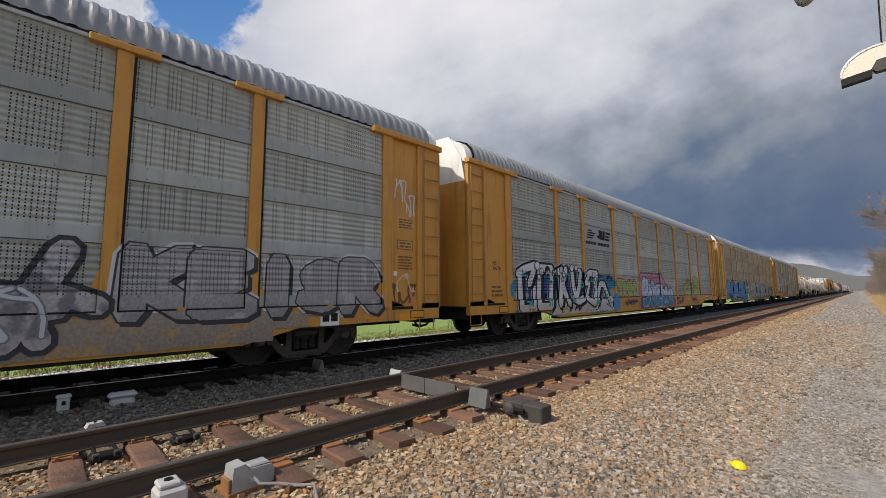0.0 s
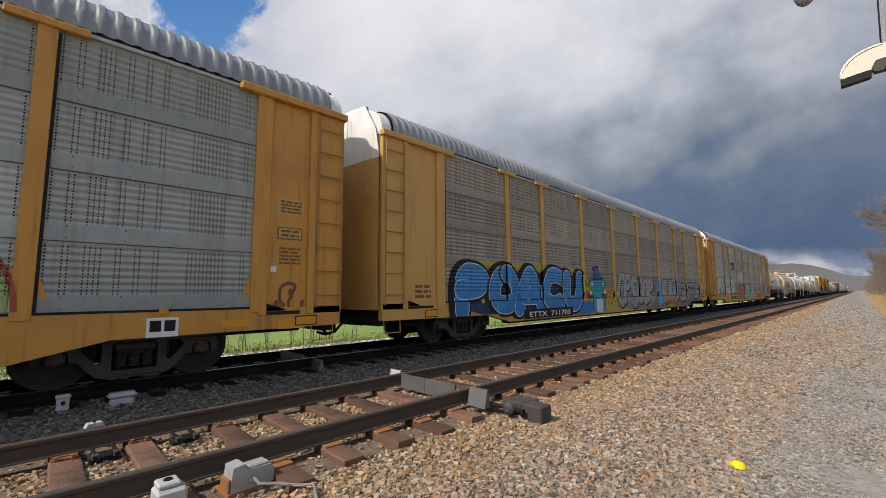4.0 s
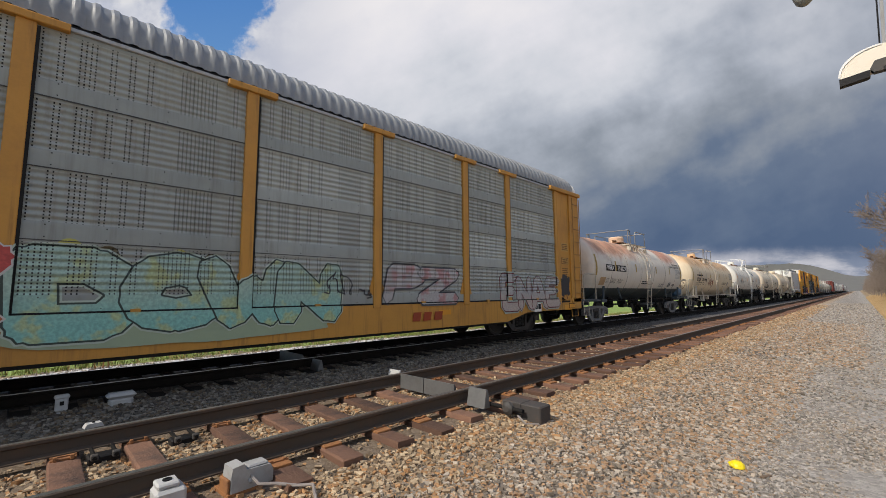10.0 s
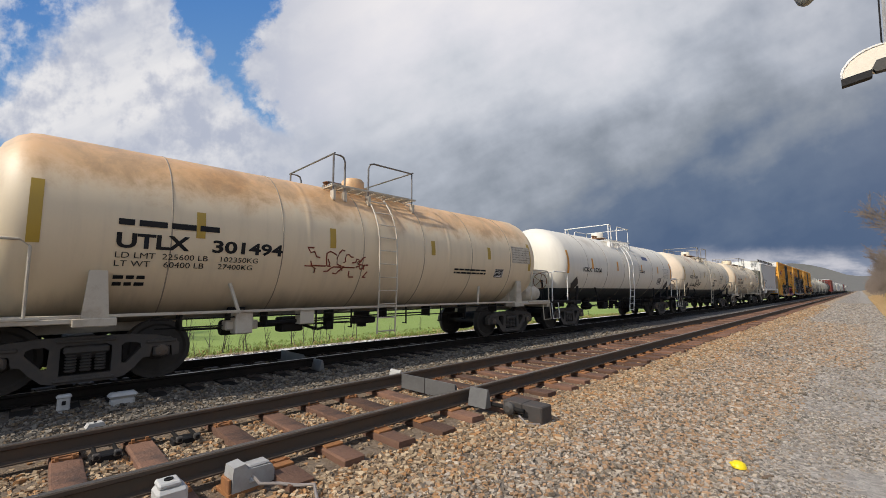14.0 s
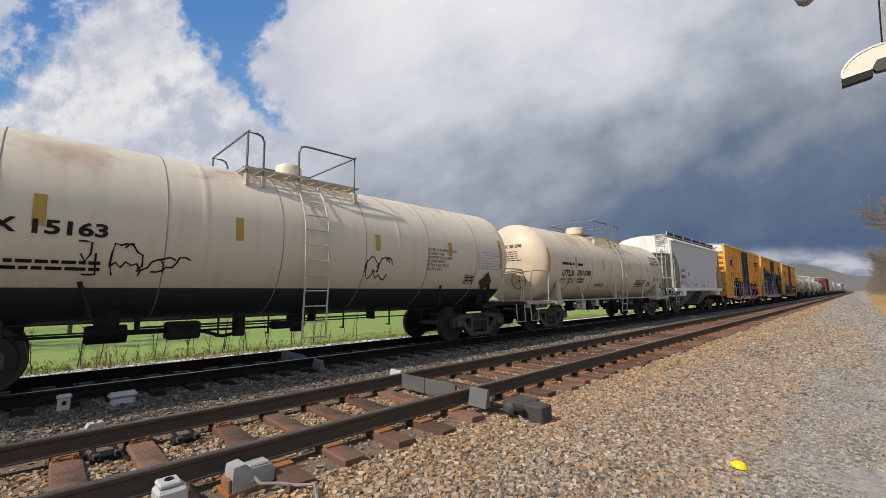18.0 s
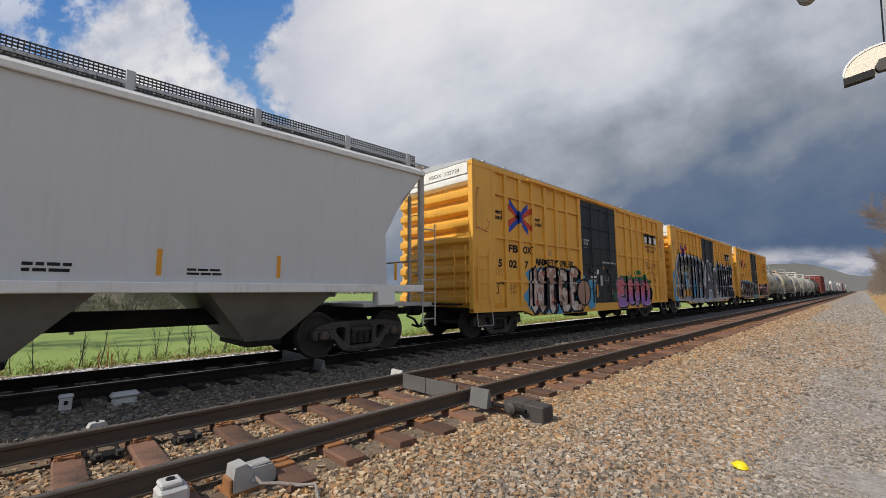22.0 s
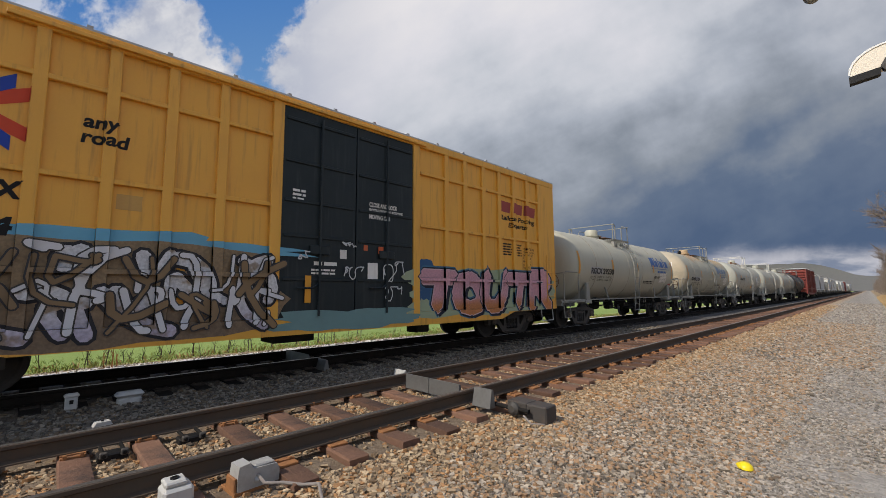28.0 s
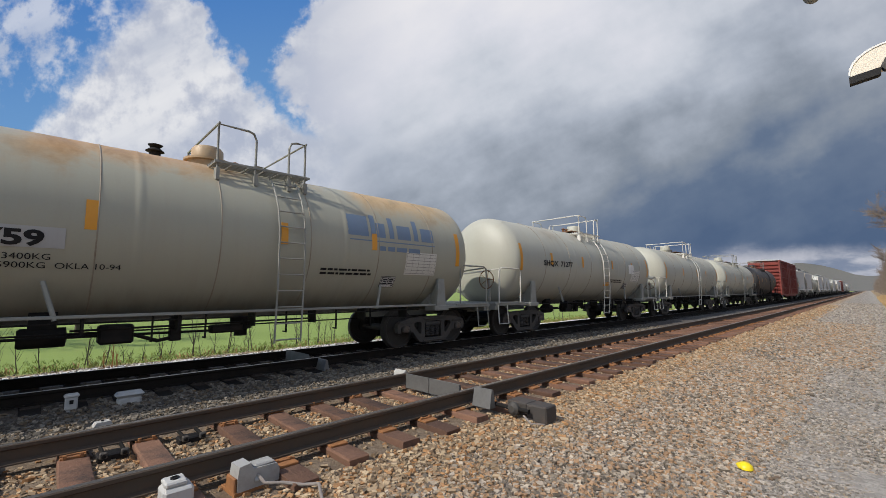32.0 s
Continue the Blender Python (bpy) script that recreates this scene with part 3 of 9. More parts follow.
def text(car, body, y, z, size, x, material=None, width=0.0, bold=0.0, shear=0.0, spread=1.0, name="lettering"):
    me = letters(body, size, width, bold, shear, spread)
    if len(me.materials) == 0:
        me.materials.append(material or PAINT["ink"])
    elif material and me.materials[0] != material:
        me = me.copy()
        me.materials[0] = material
    return part(name, me, None, car, at=pose(x, y, z))


def plate(car, name, y0, y1, z0, z1, x, material, label=""):
    return part(name, Mesh().box(x - 0.004, x, y0, y1, z0, z1), material, car, label)


def bars(car, y0, y1, z0, z1, x, rows, material, name="stencil_lines", seed=0):
    """Lines of lettering too small to read."""
    rnd = random.Random(seed)
    m = Mesh()
    h = (z1 - z0) / (rows * 1.8 - 0.8)
    for i in range(rows):
        z, y = z1 - i * h * 1.8, y0
        while y < y1 - 0.04:
            w = min(rnd.uniform(1.5, 5.0) * h, y1 - y)
            m.box(x - 0.003, x, y, y + w, z - h, z)
            y += w + 0.6 * h
    ob = part(name, m, material, car)
    tagged(ob, kind="stuff")
    return ob


# ---- paint laid over relief ----
PLAIN, PITCH, RIDGE = 0.22, 0.0975, 0.011     # plain band, ridge spacing and half depth of the autoracks' side sheets


def draped(me, y, z, x0, x1, posts=(), battens=(), side_lift=0.0):
    """A flat mesh cut at the posts and battens of a car's side and laid on the panel (x0) or on the relief (x1); nothing hangs below the sill."""
    bm = bmesh.new()
    bm.from_mesh(me)
    lo, hi = 1e9, -1e9
    for v in bm.verts:
        v.co.y += y
        v.co.z += z
        lo, hi = min(lo, v.co.y), max(hi, v.co.y)
    for a, b in posts:
        for e in (a, b):
            if lo < e < hi:
                bmesh.ops.bisect_plane(bm, geom=bm.verts[:] + bm.edges[:] + bm.faces[:], plane_co=(0, e, 0), plane_no=(0, 1, 0))
    for a, b in battens:
        for e in (a, b):
            bmesh.ops.bisect_plane(bm, geom=bm.verts[:] + bm.edges[:] + bm.faces[:], plane_co=(0, 0, e), plane_no=(0, 0, 1))
    ends = {1.575: (4.1, 22.7, 0.715, 0.512), 1.53: (2.6, 12.8, 0.772, 0.592)}.get(round(x0 - side_lift, 4))
    if ends:
        for co, no in (((0, ends[0], 0), (0, 1, 0)), ((0, ends[1], 0), (0, 1, 0)), ((0, 0, ends[2]), (0, 0, 1)), ((0, 0, ends[3]), (0, 0, 1))):
            bmesh.ops.bisect_plane(bm, geom=bm.verts[:] + bm.edges[:] + bm.faces[:], plane_co=co, plane_no=no)
    vs, fs = [], []
    for f in bm.faces:
        c = f.calc_center_median()
        if ends and c.z < (ends[3] if ends[0] < c.y < ends[1] else ends[2]):
            continue
        proud = any(a < c.y < b for a, b in posts) or any(a < c.z < b for a, b in battens)
        k = len(vs)
        vs += [((x1 if proud else x0) + v.co.x, v.co.y, v.co.z) for v in f.verts]
        fs.append(tuple(range(k, len(vs))))
        if proud and x1 > x0:
            for v, w in zip(f.verts, list(f.verts[1:]) + [f.verts[0]]):
                for axis, spans in ((1, posts), (2, battens)):
                    for a, b in spans:
                        for e, out in ((a, -0.004), (b, 0.004)):
                            if abs(v.co[axis] - e) < 1e-5 and abs(w.co[axis] - e) < 1e-5:
                                k = len(vs)
                                for p, x in ((v, x1), (w, x1), (w, x0), (v, x0)):
                                    q = [x + p.co.x, p.co.y, p.co.z]
                                    q[axis] += out
                                    vs.append(tuple(q))
                                fs.append((k, k + 1, k + 2, k + 3))
    bm.free()
    return Mesh().add(vs, fs)


def flat(name, m, material, car, side, label="", lift=0.004):
    """Paint on a car's side: side is (panel x, relief x, posts, battens)."""
    if len(side) > 4:
        material = pierced(material)
    me = m.data(name, material, False) if isinstance(m, Mesh) else m
    d = draped(me, 0, 0, side[0] + lift, side[1] + lift, side[2], side[3], lift)
    out = bpy.data.meshes.new(name)
    out.from_pydata(d.v, [], d.f)
    out.materials.append(material)
    ob = part(name, out, material, car, label)
    if name in ("graffiti_line_work", "graffiti_shine", "emblem_bars"):
        tagged(ob, label, kind="stuff")
    return ob


def written(car, body, y, z, size, side, material, width=0.0, bold=0.0, shear=0.0, lift=0.005, name="lettering", spread=1.0):
    me = letters(body, size, width, bold, shear, spread)
    d = draped(me, y, z, side[0] + lift, side[1] + lift, side[2], side[3], lift)
    out = bpy.data.meshes.new(name)
    out.from_pydata(d.v, [], d.f)
    out.materials.append(material)
    return part(name, out, material, car)


def capsule(m, a, b, w, x, n=7):
    """A flat stroke with round ends from a to b, as (y, z)."""
    L = math.atan2(b[1] - a[1], b[0] - a[0])
    pts = [(b[0] + w * math.cos(L + t), b[1] + w * math.sin(L + t)) for t in np.linspace(-math.pi / 2, math.pi / 2, n)]
    pts += [(a[0] + w * math.cos(L + t), a[1] + w * math.sin(L + t)) for t in np.linspace(math.pi / 2, 1.5 * math.pi, n)]
    m.add([(x, p[0], p[1]) for p in pts], [tuple(range(len(pts)))])


def blob(y0, y1, z0, z1, seed, rough=0.16, n=40, x=0.0):
    rnd = random.Random(seed)
    cy, cz, ry, rz = (y0 + y1) / 2, (z0 + z1) / 2, (y1 - y0) / 2, (z1 - z0) / 2
    ph = [rnd.uniform(0, 6.28) for _ in range(4)]
    pts = []
    for k in range(n):
        a = 2 * math.pi * k / n
        w = 1 + rough * (math.sin(5 * a + ph[0]) * 0.5 + math.sin(9 * a + ph[1]) * 0.35 + math.sin(14 * a + ph[2]) * 0.3)
        c, s = math.cos(a), math.sin(a)
        q = 1 / (abs(c) ** 5 + abs(s) ** 5) ** 0.2
        pts.append((x, cy + ry * c * q * w, cz + rz * s * q * w))
    return Mesh().add(pts, [tuple(range(n))])


def strokes(y0, y1, z0, z1, n, seed, w, grow):
    """Fat swooping spray strokes that lean into each other and spell nothing."""
    rnd = random.Random(seed)
    m = Mesh()
    step, x = (y1 - y0) / n, 0.0
    h = z1 - z0
    for i in range(n):
        c = y0 + step * (i + 0.5)
        for s in range(3):
            a = (c + step * rnd.uniform(-0.55, 0.1), z0 + h * rnd.choice((0.1, 0.5, 0.9)))
            b = (c + step * rnd.uniform(-0.1, 0.55), z0 + h * rnd.choice((0.08, 0.4, 0.92)))
            q = (c + step * rnd.uniform(-0.7, 0.7), z0 + h * rnd.uniform(0.0, 1.0))
            pts = [((1 - t) ** 2 * a[0] + 2 * t * (1 - t) * q[0] + t * t * b[0], (1 - t) ** 2 * a[1] + 2 * t * (1 - t) * q[1] + t * t * b[1]) for t in np.linspace(0, 1, 5)]
            k = rnd.uniform(0.45, 1.05)
            for p, r in zip(pts, pts[1:]):
                capsule(m, p, r, w * k + grow, x, 5)
                x += 0.00012
    return m


def mural(car, side, y0, y1, z0, z1, n, seed, fill, edge, back=None, w=0.16, fill2=None, lift=0.0, label="spray-painted graffiti letters"):
    if back:
        flat("graffiti_background", blob(y0 - 0.15, y1 + 0.15, z0 - 0.05, z1 + 0.1, seed), back, car, side, "spray-painted cloud of colour", 0.004 + lift)
    flat("graffiti_outline", strokes(y0, y1, z0, z1, n, seed, w, w * 0.42), edge, car, side, "spray-painted outline", 0.006 + lift)
    flat("graffiti_letters", strokes(y0, y1, z0, z1, n, seed, w, 0.0), fill, car, side, label, 0.016 + lift)
    if fill2:
        zc = z0 + (z1 - z0) * 0.42
        m = strokes(y0, y1, z0, z1, n, seed, w * 0.98, 0.0).data("low", fill2, False)
        bm = bmesh.new()
        bm.from_mesh(m)
        bmesh.ops.bisect_plane(bm, geom=bm.verts[:] + bm.edges[:] + bm.faces[:], plane_co=(0, 0, zc), plane_no=(0, 0.12, 1), clear_outer=True)
        bm.to_mesh(m)
        bm.free()
        flat("graffiti_fade", m, fill2, car, side, "second spray colour in the lower half", 0.024 + lift)


# stroke letters on a grid of ten by ten, x and height as digits, strokes parted by a slash
GLYPH = dict(A="00 39 59 90/23 73", B="10 19 69 87 65 25/65 92 70 10", C="88 59 28 15 12 50 81", D="10 19 69 96 93 70 10", E="89 19 15 75/15 10 90",
             F="10 19 99/15 75", G="88 59 28 15 12 50 81 84 54", H="10 19/15 85/80 89", I="50 59", K="10 19/89 14/34 90", L="19 10 80", M="00 19 43 79 90",
             N="10 19 80 89", O="59 28 14 21 50 81 94 78 59", P="10 19 69 87 65 15", R="10 19 69 87 65 15/45 90", S="88 59 27 35 64 82 50 11",
             T="09 99/59 50", U="19 13 30 60 83 89", W="09 20 55 70 99", X="00 99/09 90", Y="09 55 99/55 40", Z="09 99 00 90",
             c="07 38 99 65/17 20 90 94", o="19 10 80 89 19", w="18 49 32 30/79 55 30/55 90", u="19 25 42/79 65 42/12 51 92", s="06 39 99 85/36 12 70 94", l="00 39 59 90")


def rounded(pts):
    """A bent line with its corners cut twice."""
    for _ in range(2 if len(pts) > 2 else 0):
        cut = [pts[0]]
        for p, q in zip(pts, pts[1:]):
            cut += [(p[0] * 0.75 + q[0] * 0.25, p[1] * 0.75 + q[1] * 0.25), (p[0] * 0.25 + q[0] * 0.75, p[1] * 0.25 + q[1] * 0.75)]
        pts = cut + [pts[-1]]
    return pts


def glyph(ch, smooth=False):
    """Strokes of a letter as lists of points from 0 to 1; smooth ones are rounded at their corners."""
    out = []
    for line in GLYPH[ch].split("/"):
        pts = [(int(p[0]) / 9, int(p[1]) / 9) for p in line.split()]
        out.append(rounded(pts) if smooth else pts)
    return out


def piece(car, side, body, y0, y1, z0, z1, w, fill, edge, ew=0.05, rim=None, rw=0.08, lining=None, seed=1, smooth=True, cap=6, over=0.06, lean=0.0, wild=0.06,
          shadow=None, lift=0.0, rise=(0.0, 0.0), label="fat spray-painted graffiti letters"):
    """Fat overlapping letters in layers: rim, drop shadow, outline, pale lining and fill; rise lifts the upper and lower edge towards the end."""
    step = (y1 - y0) / len(body)
    layers = ([("graffiti_rim", rim, ew + rw, 0.0, 0, "coloured spray-painted rim")] if rim else [])
    layers += [("graffiti_shadow", edge, ew, 0.002, 1, "dark painted drop shadow")] if shadow else []
    layers += [("graffiti_outline", edge, ew, 0.004, 0, "spray-painted outline")]
    layers += [("graffiti_lining", lining, 0.0, 0.0046, 0, "pale lining inside the outline")] if lining else []
    layers += [("graffiti_letters", fill, -0.024 if lining else 0.0, 0.0052, 0, label)]
    for name, material, grow, dx, moved, words in layers:
        rnd, q = random.Random(seed), Mesh()
        for i, ch in enumerate(body):
            lo = z0 + rise[1] * (i + 0.5) / len(body) + rnd.uniform(-wild, wild)
            hi = z1 + rise[0] * (i + 0.5) / len(body) + rnd.uniform(-wild, wild)
            ca, wide, tilt = y0 + step * (i + 0.5), step * (1 + over) - 2 * w, lean + rnd.uniform(-wild, wild)
            x, k = lift + dx + (0.0018 * i if name not in ("graffiti_rim", "graffiti_shadow") else 0.0), 0
            for line in glyph(ch, smooth):
                pts = [(ca + (p - 0.5) * wide + tilt * (r - 0.5) * (hi - lo), lo + w + r * (hi - lo - 2 * w)) for p, r in line]
                if moved:
                    pts = [(p + shadow[0], r + shadow[1]) for p, r in pts]
                for p, r in zip(pts, pts[1:]):
                    if abs(p[0] - r[0]) + abs(p[1] - r[1]) > 1e-4:
                        capsule(q, p, r, w + grow, x + 0.00005 * k, cap)
                        k += 1
        flat(name, q, material, car, side, words, 0.0)


def dots(car, side, spots, material, lift, name="graffiti_bubbles", label="painted bubbles"):
    """Round painted spots: (y, z, radius)."""
    q = Mesh()
    for y, z, r in spots:
        capsule(q, (y, z), (y + 0.001, z), r, 0.0, 10)
    ob = flat(name, q, material, car, side, label, lift)
    if len(spots) > 5:
        tagged(ob, label, kind="stuff")


def scribble(car, side, y0, y1, z0, z1, n, seed, material, w=0.014, lift=0.02, label="thin spray-painted tag", spiky=False):
    """A fast tag: looping or spiky lines that spell nothing."""
    rnd, q = random.Random(seed), Mesh()
    step = (y1 - y0) / n
    pts = [(y0 + step * 0.2, rnd.uniform(z0, z1))]
    for k in range(6 * n):
        pts.append((y0 + step * (k // 6 + rnd.uniform(0.0, 1.0)), min(z1, max(z0, pts[-1][1] + (z1 - z0) * rnd.uniform(-0.7, 0.7)))))
    pts = pts if spiky else rounded(pts)
    for k, (p, r) in enumerate(zip(pts, pts[1:])):
        capsule(q, p, r, w, 0.00001 * k, 4)
    flat("tag", q, material, car, side, label, lift)


def pierced(m):
    """The same paint on perforated sheet: the slots stay open through it."""
    key = m.name + "_pierced"
    if key in MATS:
        return MATS[key]
    k = MATS[key] = m.copy()
    k.name = key
    g = Nodes(k.node_tree)
    base = k.node_tree.nodes["Principled BSDF"].inputs["Base Color"]
    src = base.links[0].from_socket
    hole = slots(g)
    x = g.n("SeparateXYZ", (), Vector=g.n("TexCoord").outputs["Object"]).outputs[0]
    on_sheet = g.math("LESS_THAN", x, 1.612)
    g.put(base, g.mix(g.math("MULTIPLY", hole, on_sheet), src, (0.012, 0.012, 0.013, 1)))
    z = g.n("SeparateXYZ", (), Vector=g.n("TexCoord").outputs["Object"]).outputs[2]
    up = g.math("MULTIPLY", g.math("FRACT", g.math("DIVIDE", g.math("SUBTRACT", z, 1.08), 0.94)), 0.94)
    wave = g.math("COSINE", g.math("MULTIPLY", g.math("SUBTRACT", up, PLAIN), 2 * math.pi / PITCH))
    height = g.math("MULTIPLY", g.math("MULTIPLY", wave, ridged(g, z)), on_sheet)
    socket = k.node_tree.nodes["Principled BSDF"].inputs["Normal"]
    bump = g.n("Bump", (), Strength=1.0, Distance=RIDGE, Height=height)
    if socket.links:
        g.put(bump.inputs["Normal"], socket.links[0].from_socket)
    g.put(socket, bump)
    return k


def slots(g):
    """Mask of the small slots: pairs of dotted columns below the plain band of each row of sheets."""
    sep = g.n("SeparateXYZ", (), Vector=g.n("TexCoord").outputs["Object"])
    y, z = sep.outputs[1], sep.outputs[2]

    def teeth(v, period, duty):
        return g.math("LESS_THAN", g.math("FRACT", g.math("DIVIDE", v, period)), duty)
    pick = g.noise(g.n("CombineXYZ", (), i0=g.math("MULTIPLY", g.math("FLOOR", g.math("DIVIDE", y, 0.11)), 0.37)).outputs[0], 2.1, 0)
    cols = g.math("MULTIPLY", teeth(y, 0.055, 0.30), g.math("GREATER_THAN", pick, 0.49))
    rows = teeth(z, 0.044, 0.5)
    return g.math("MULTIPLY", g.math("MULTIPLY", cols, rows), ridged(g, z))


def ridged(g, z):
    """Mask of the ridged part of each row of sheets, above its plain lower band."""
    up = g.math("FRACT", g.math("DIVIDE", g.math("SUBTRACT", z, 1.08), 0.94))
    return g.math("MULTIPLY", g.math("MULTIPLY", g.math("GREATER_THAN", up, PLAIN / 0.94 + 0.02), g.math("LESS_THAN", up, 0.965)), g.math("GREATER_THAN", z, 1.1))


def word(car, side, body, y0, y1, z0, z1, fill, edge, lift=0.0, fat=0.05):
    size = (z1 - z0) / 0.70
    written(car, body, y0, z0, size, side, edge, y1 - y0, fat * size * 1.9, 0, 0.010 + lift, "graffiti_outline")
    written(car, body, y0 + 0.04, z0, size, side, fill, y1 - y0 - 0.08, fat * size * 0.9, 0, 0.014 + lift, "graffiti_letters")


def end_ladder(car, x0, x1, y, z0, z1, n, material, r=0.014):
    """Rungs across the end of a car."""
    m = Mesh()
    for x in (x0, x1):
        m.tube([(x, y, z0), (x, y, z1)], r, 6)
    for i in range(n):
        z = z0 + (z1 - z0) * (i + 0.5) / n
        m.tube([(x0, y, z), (x1, y, z)], r, 6)
    return part("end_ladder", m, material, car)


def ladder(car, x, y0, y1, z0, z1, n, material, r=0.014, name="ladder"):
    m = Mesh()
    for y in (y0, y1):
        m.tube([(x, y, z0), (x, y, z1)], r, 6)
    for i in range(n):
        z = z0 + (z1 - z0) * (i + 0.5) / n
        m.tube([(x, y0, z), (x, y1, z)], r, 6)
    return part(name, m, material, car)


# ---- autoracks ----


def perforated_material(name, light, dark, dirt, much):
    """Galvanised side sheets with rows of small slots and shallow ridges."""
    m = bpy.data.materials.new(name)
    m.use_nodes = True
    g = Nodes(m.node_tree)
    bsdf = m.node_tree.nodes["Principled BSDF"]
    pos = g.n("TexCoord").outputs["Object"]
    z = g.n("SeparateXYZ", (), Vector=pos).outputs[2]
    rnd = g.n("ObjectInfo").outputs["Random"]
    hole = slots(g)
    big = g.noise(pos, 0.8, 5, 0.6)
    streak = g.noise(g.scaled(pos, (4, 4, 0.3)), 2.5, 5, 0.6)
    base = g.mix(big, col(light), col(dark))
    base = g.mix(g.math("MULTIPLY", g.ramp(streak, 0.45, 0.8), 0.6), base, col(dirt))
    base = g.mix(g.math("MULTIPLY", g.ramp(g.math("ADD", z, g.math("MULTIPLY", streak, 1.2)), 2.7, 1.5), much), base, col(dirt))
    band = g.math("SUBTRACT", 1.0, ridged(g, z))
    base = g.mix(g.math("MULTIPLY", band, g.ramp(big, 0.25, 0.6, 0.12, 0.42)), base, col(tuple(x * 0.72 for x in dark)))
    hsv = g.n("HueSaturation", (), Color=base, Value=g.ramp(rnd, 0, 1, 0.86, 1.14))
    g.put(bsdf.inputs["Base Color"], g.mix(hole, hsv.outputs[0], (0.012, 0.012, 0.013, 1)))
    g.put(bsdf.inputs["Roughness"], g.math("ADD", 0.52, g.math("MULTIPLY", streak, 0.25)))
    bsdf.inputs["Specular IOR Level"].default_value = 0.3
    g.put(bsdf.inputs["Metallic"], g.math("MULTIPLY", g.math("SUBTRACT", 1.0, hole), 0.2))
    g.put(bsdf.inputs["Normal"], g.n("Bump", (), Strength=0.25, Distance=0.004, Height=g.noise(pos, 9, 4)))
    return m


SHEET = perforated_material("perforated_side_sheet", (0.46, 0.49, 0.455), (0.35, 0.375, 0.35), (0.22, 0.21, 0.175), 0.3)
SHEET_OLD = perforated_material("dirty_perforated_sheet", (0.43, 0.395, 0.325), (0.29, 0.265, 0.21), (0.17, 0.135, 0.095), 0.5)
PLATE_SHEET = mat("smooth_side_sheet", (0.36, 0.375, 0.375), (0.27, 0.28, 0.28), 0.5, 0.2, 25, 1.1, 0.6, 0.05, 0.003, (0.22, 0.21, 0.19), 0.3)
# dark colour of the rivets and of the drawn shadow line at each lap
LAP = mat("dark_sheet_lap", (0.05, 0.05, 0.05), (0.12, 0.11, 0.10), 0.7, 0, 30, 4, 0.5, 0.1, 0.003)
POSTS = (1.86, 4.62, 6.55, 9.30, 12.05, 14.87, 17.57, 20.42, 22.32, 25.12)
RACK_SIDE = (1.575, 1.622, tuple((p - 0.11, p + 0.11) for p in POSTS) + ((-0.5, 0.66), (26.15, 27.5)), ((0.3, 1.075),), "slots")
LAPS = (1.08, 2.02, 2.96, 3.90, 4.86)


def sheet_mesh(w, z0, z1, plain=False):
    """One side sheet: a plain band below, ridges above; a sheet for the emblem is plain all over."""
    line = [(0.004, z0), (0.004, z0 + PLAIN - 0.03)]
    if not plain:
        waves, n = 7, 10
        for i in range(waves * n + 1):
            line.append((-RIDGE * (1 - math.cos(2 * math.pi * i / n)), z0 + PLAIN + PITCH * i / n))
    line.append((0.0, z1))
    m = Mesh().strip(line, 0, w)
    m.box(-0.034, -0.026, 0, w, z0, z1)
    return m


def lap_mesh(w):
    """A dark strip that draws the shadow line at a sheet's lower edge, with rivets along it and along the top of its
    plain band.
    """
    m = Mesh().box(-0.004, 0.006, 0, w, -0.008, 0.005)
    for z in (0.035, PLAIN - 0.03):
        for i in range(int(w / 0.62)):
            y = 0.25 + i * 0.62
            m.box(0.0, 0.010, y - 0.008, y + 0.008, z, z + 0.016, 0.003)
    return m


def soft(me):
    """Smooth shading over all edges but the sheet's own rim."""
    me.set_sharp_from_angle(angle=radians(75))
    return me


RACK_ROOF = [(1.58, 4.97), (1.56, 5.16), (1.48, 5.36), (1.30, 5.54), (1.02, 5.67), (0.6, 5.76), (0, 5.80)]
RACK_ROOF += [(-x, z) for x, z in RACK_ROOF[-2::-1]]


def roof_rack_mesh(L):
    prof = RACK_ROOF
    ys = [0.0]
    k = 0
    while k * 0.215 < L - 0.3:
        b = 0.15 + k * 0.215
        ys += [(b - 0.06), (b - 0.03), (b + 0.03), (b + 0.06)]
        k += 1
    ys.append(L)
    vs, fs = [], []
    for j, y in enumerate(ys):
        up = 0.020 if j % 4 in (2, 3) and 0 < j < len(ys) - 1 else 0.0
        vs += [(x * (1 + up / 1.6), y, z + up * (z - 4.6)) for x, z in prof]
    n = len(prof)
    fs = [(j * n + i, j * n + i + 1, (j + 1) * n + i + 1, (j + 1) * n + i) for j in range(len(ys) - 1) for i in range(n - 1)]
    return Mesh().add(vs, fs)


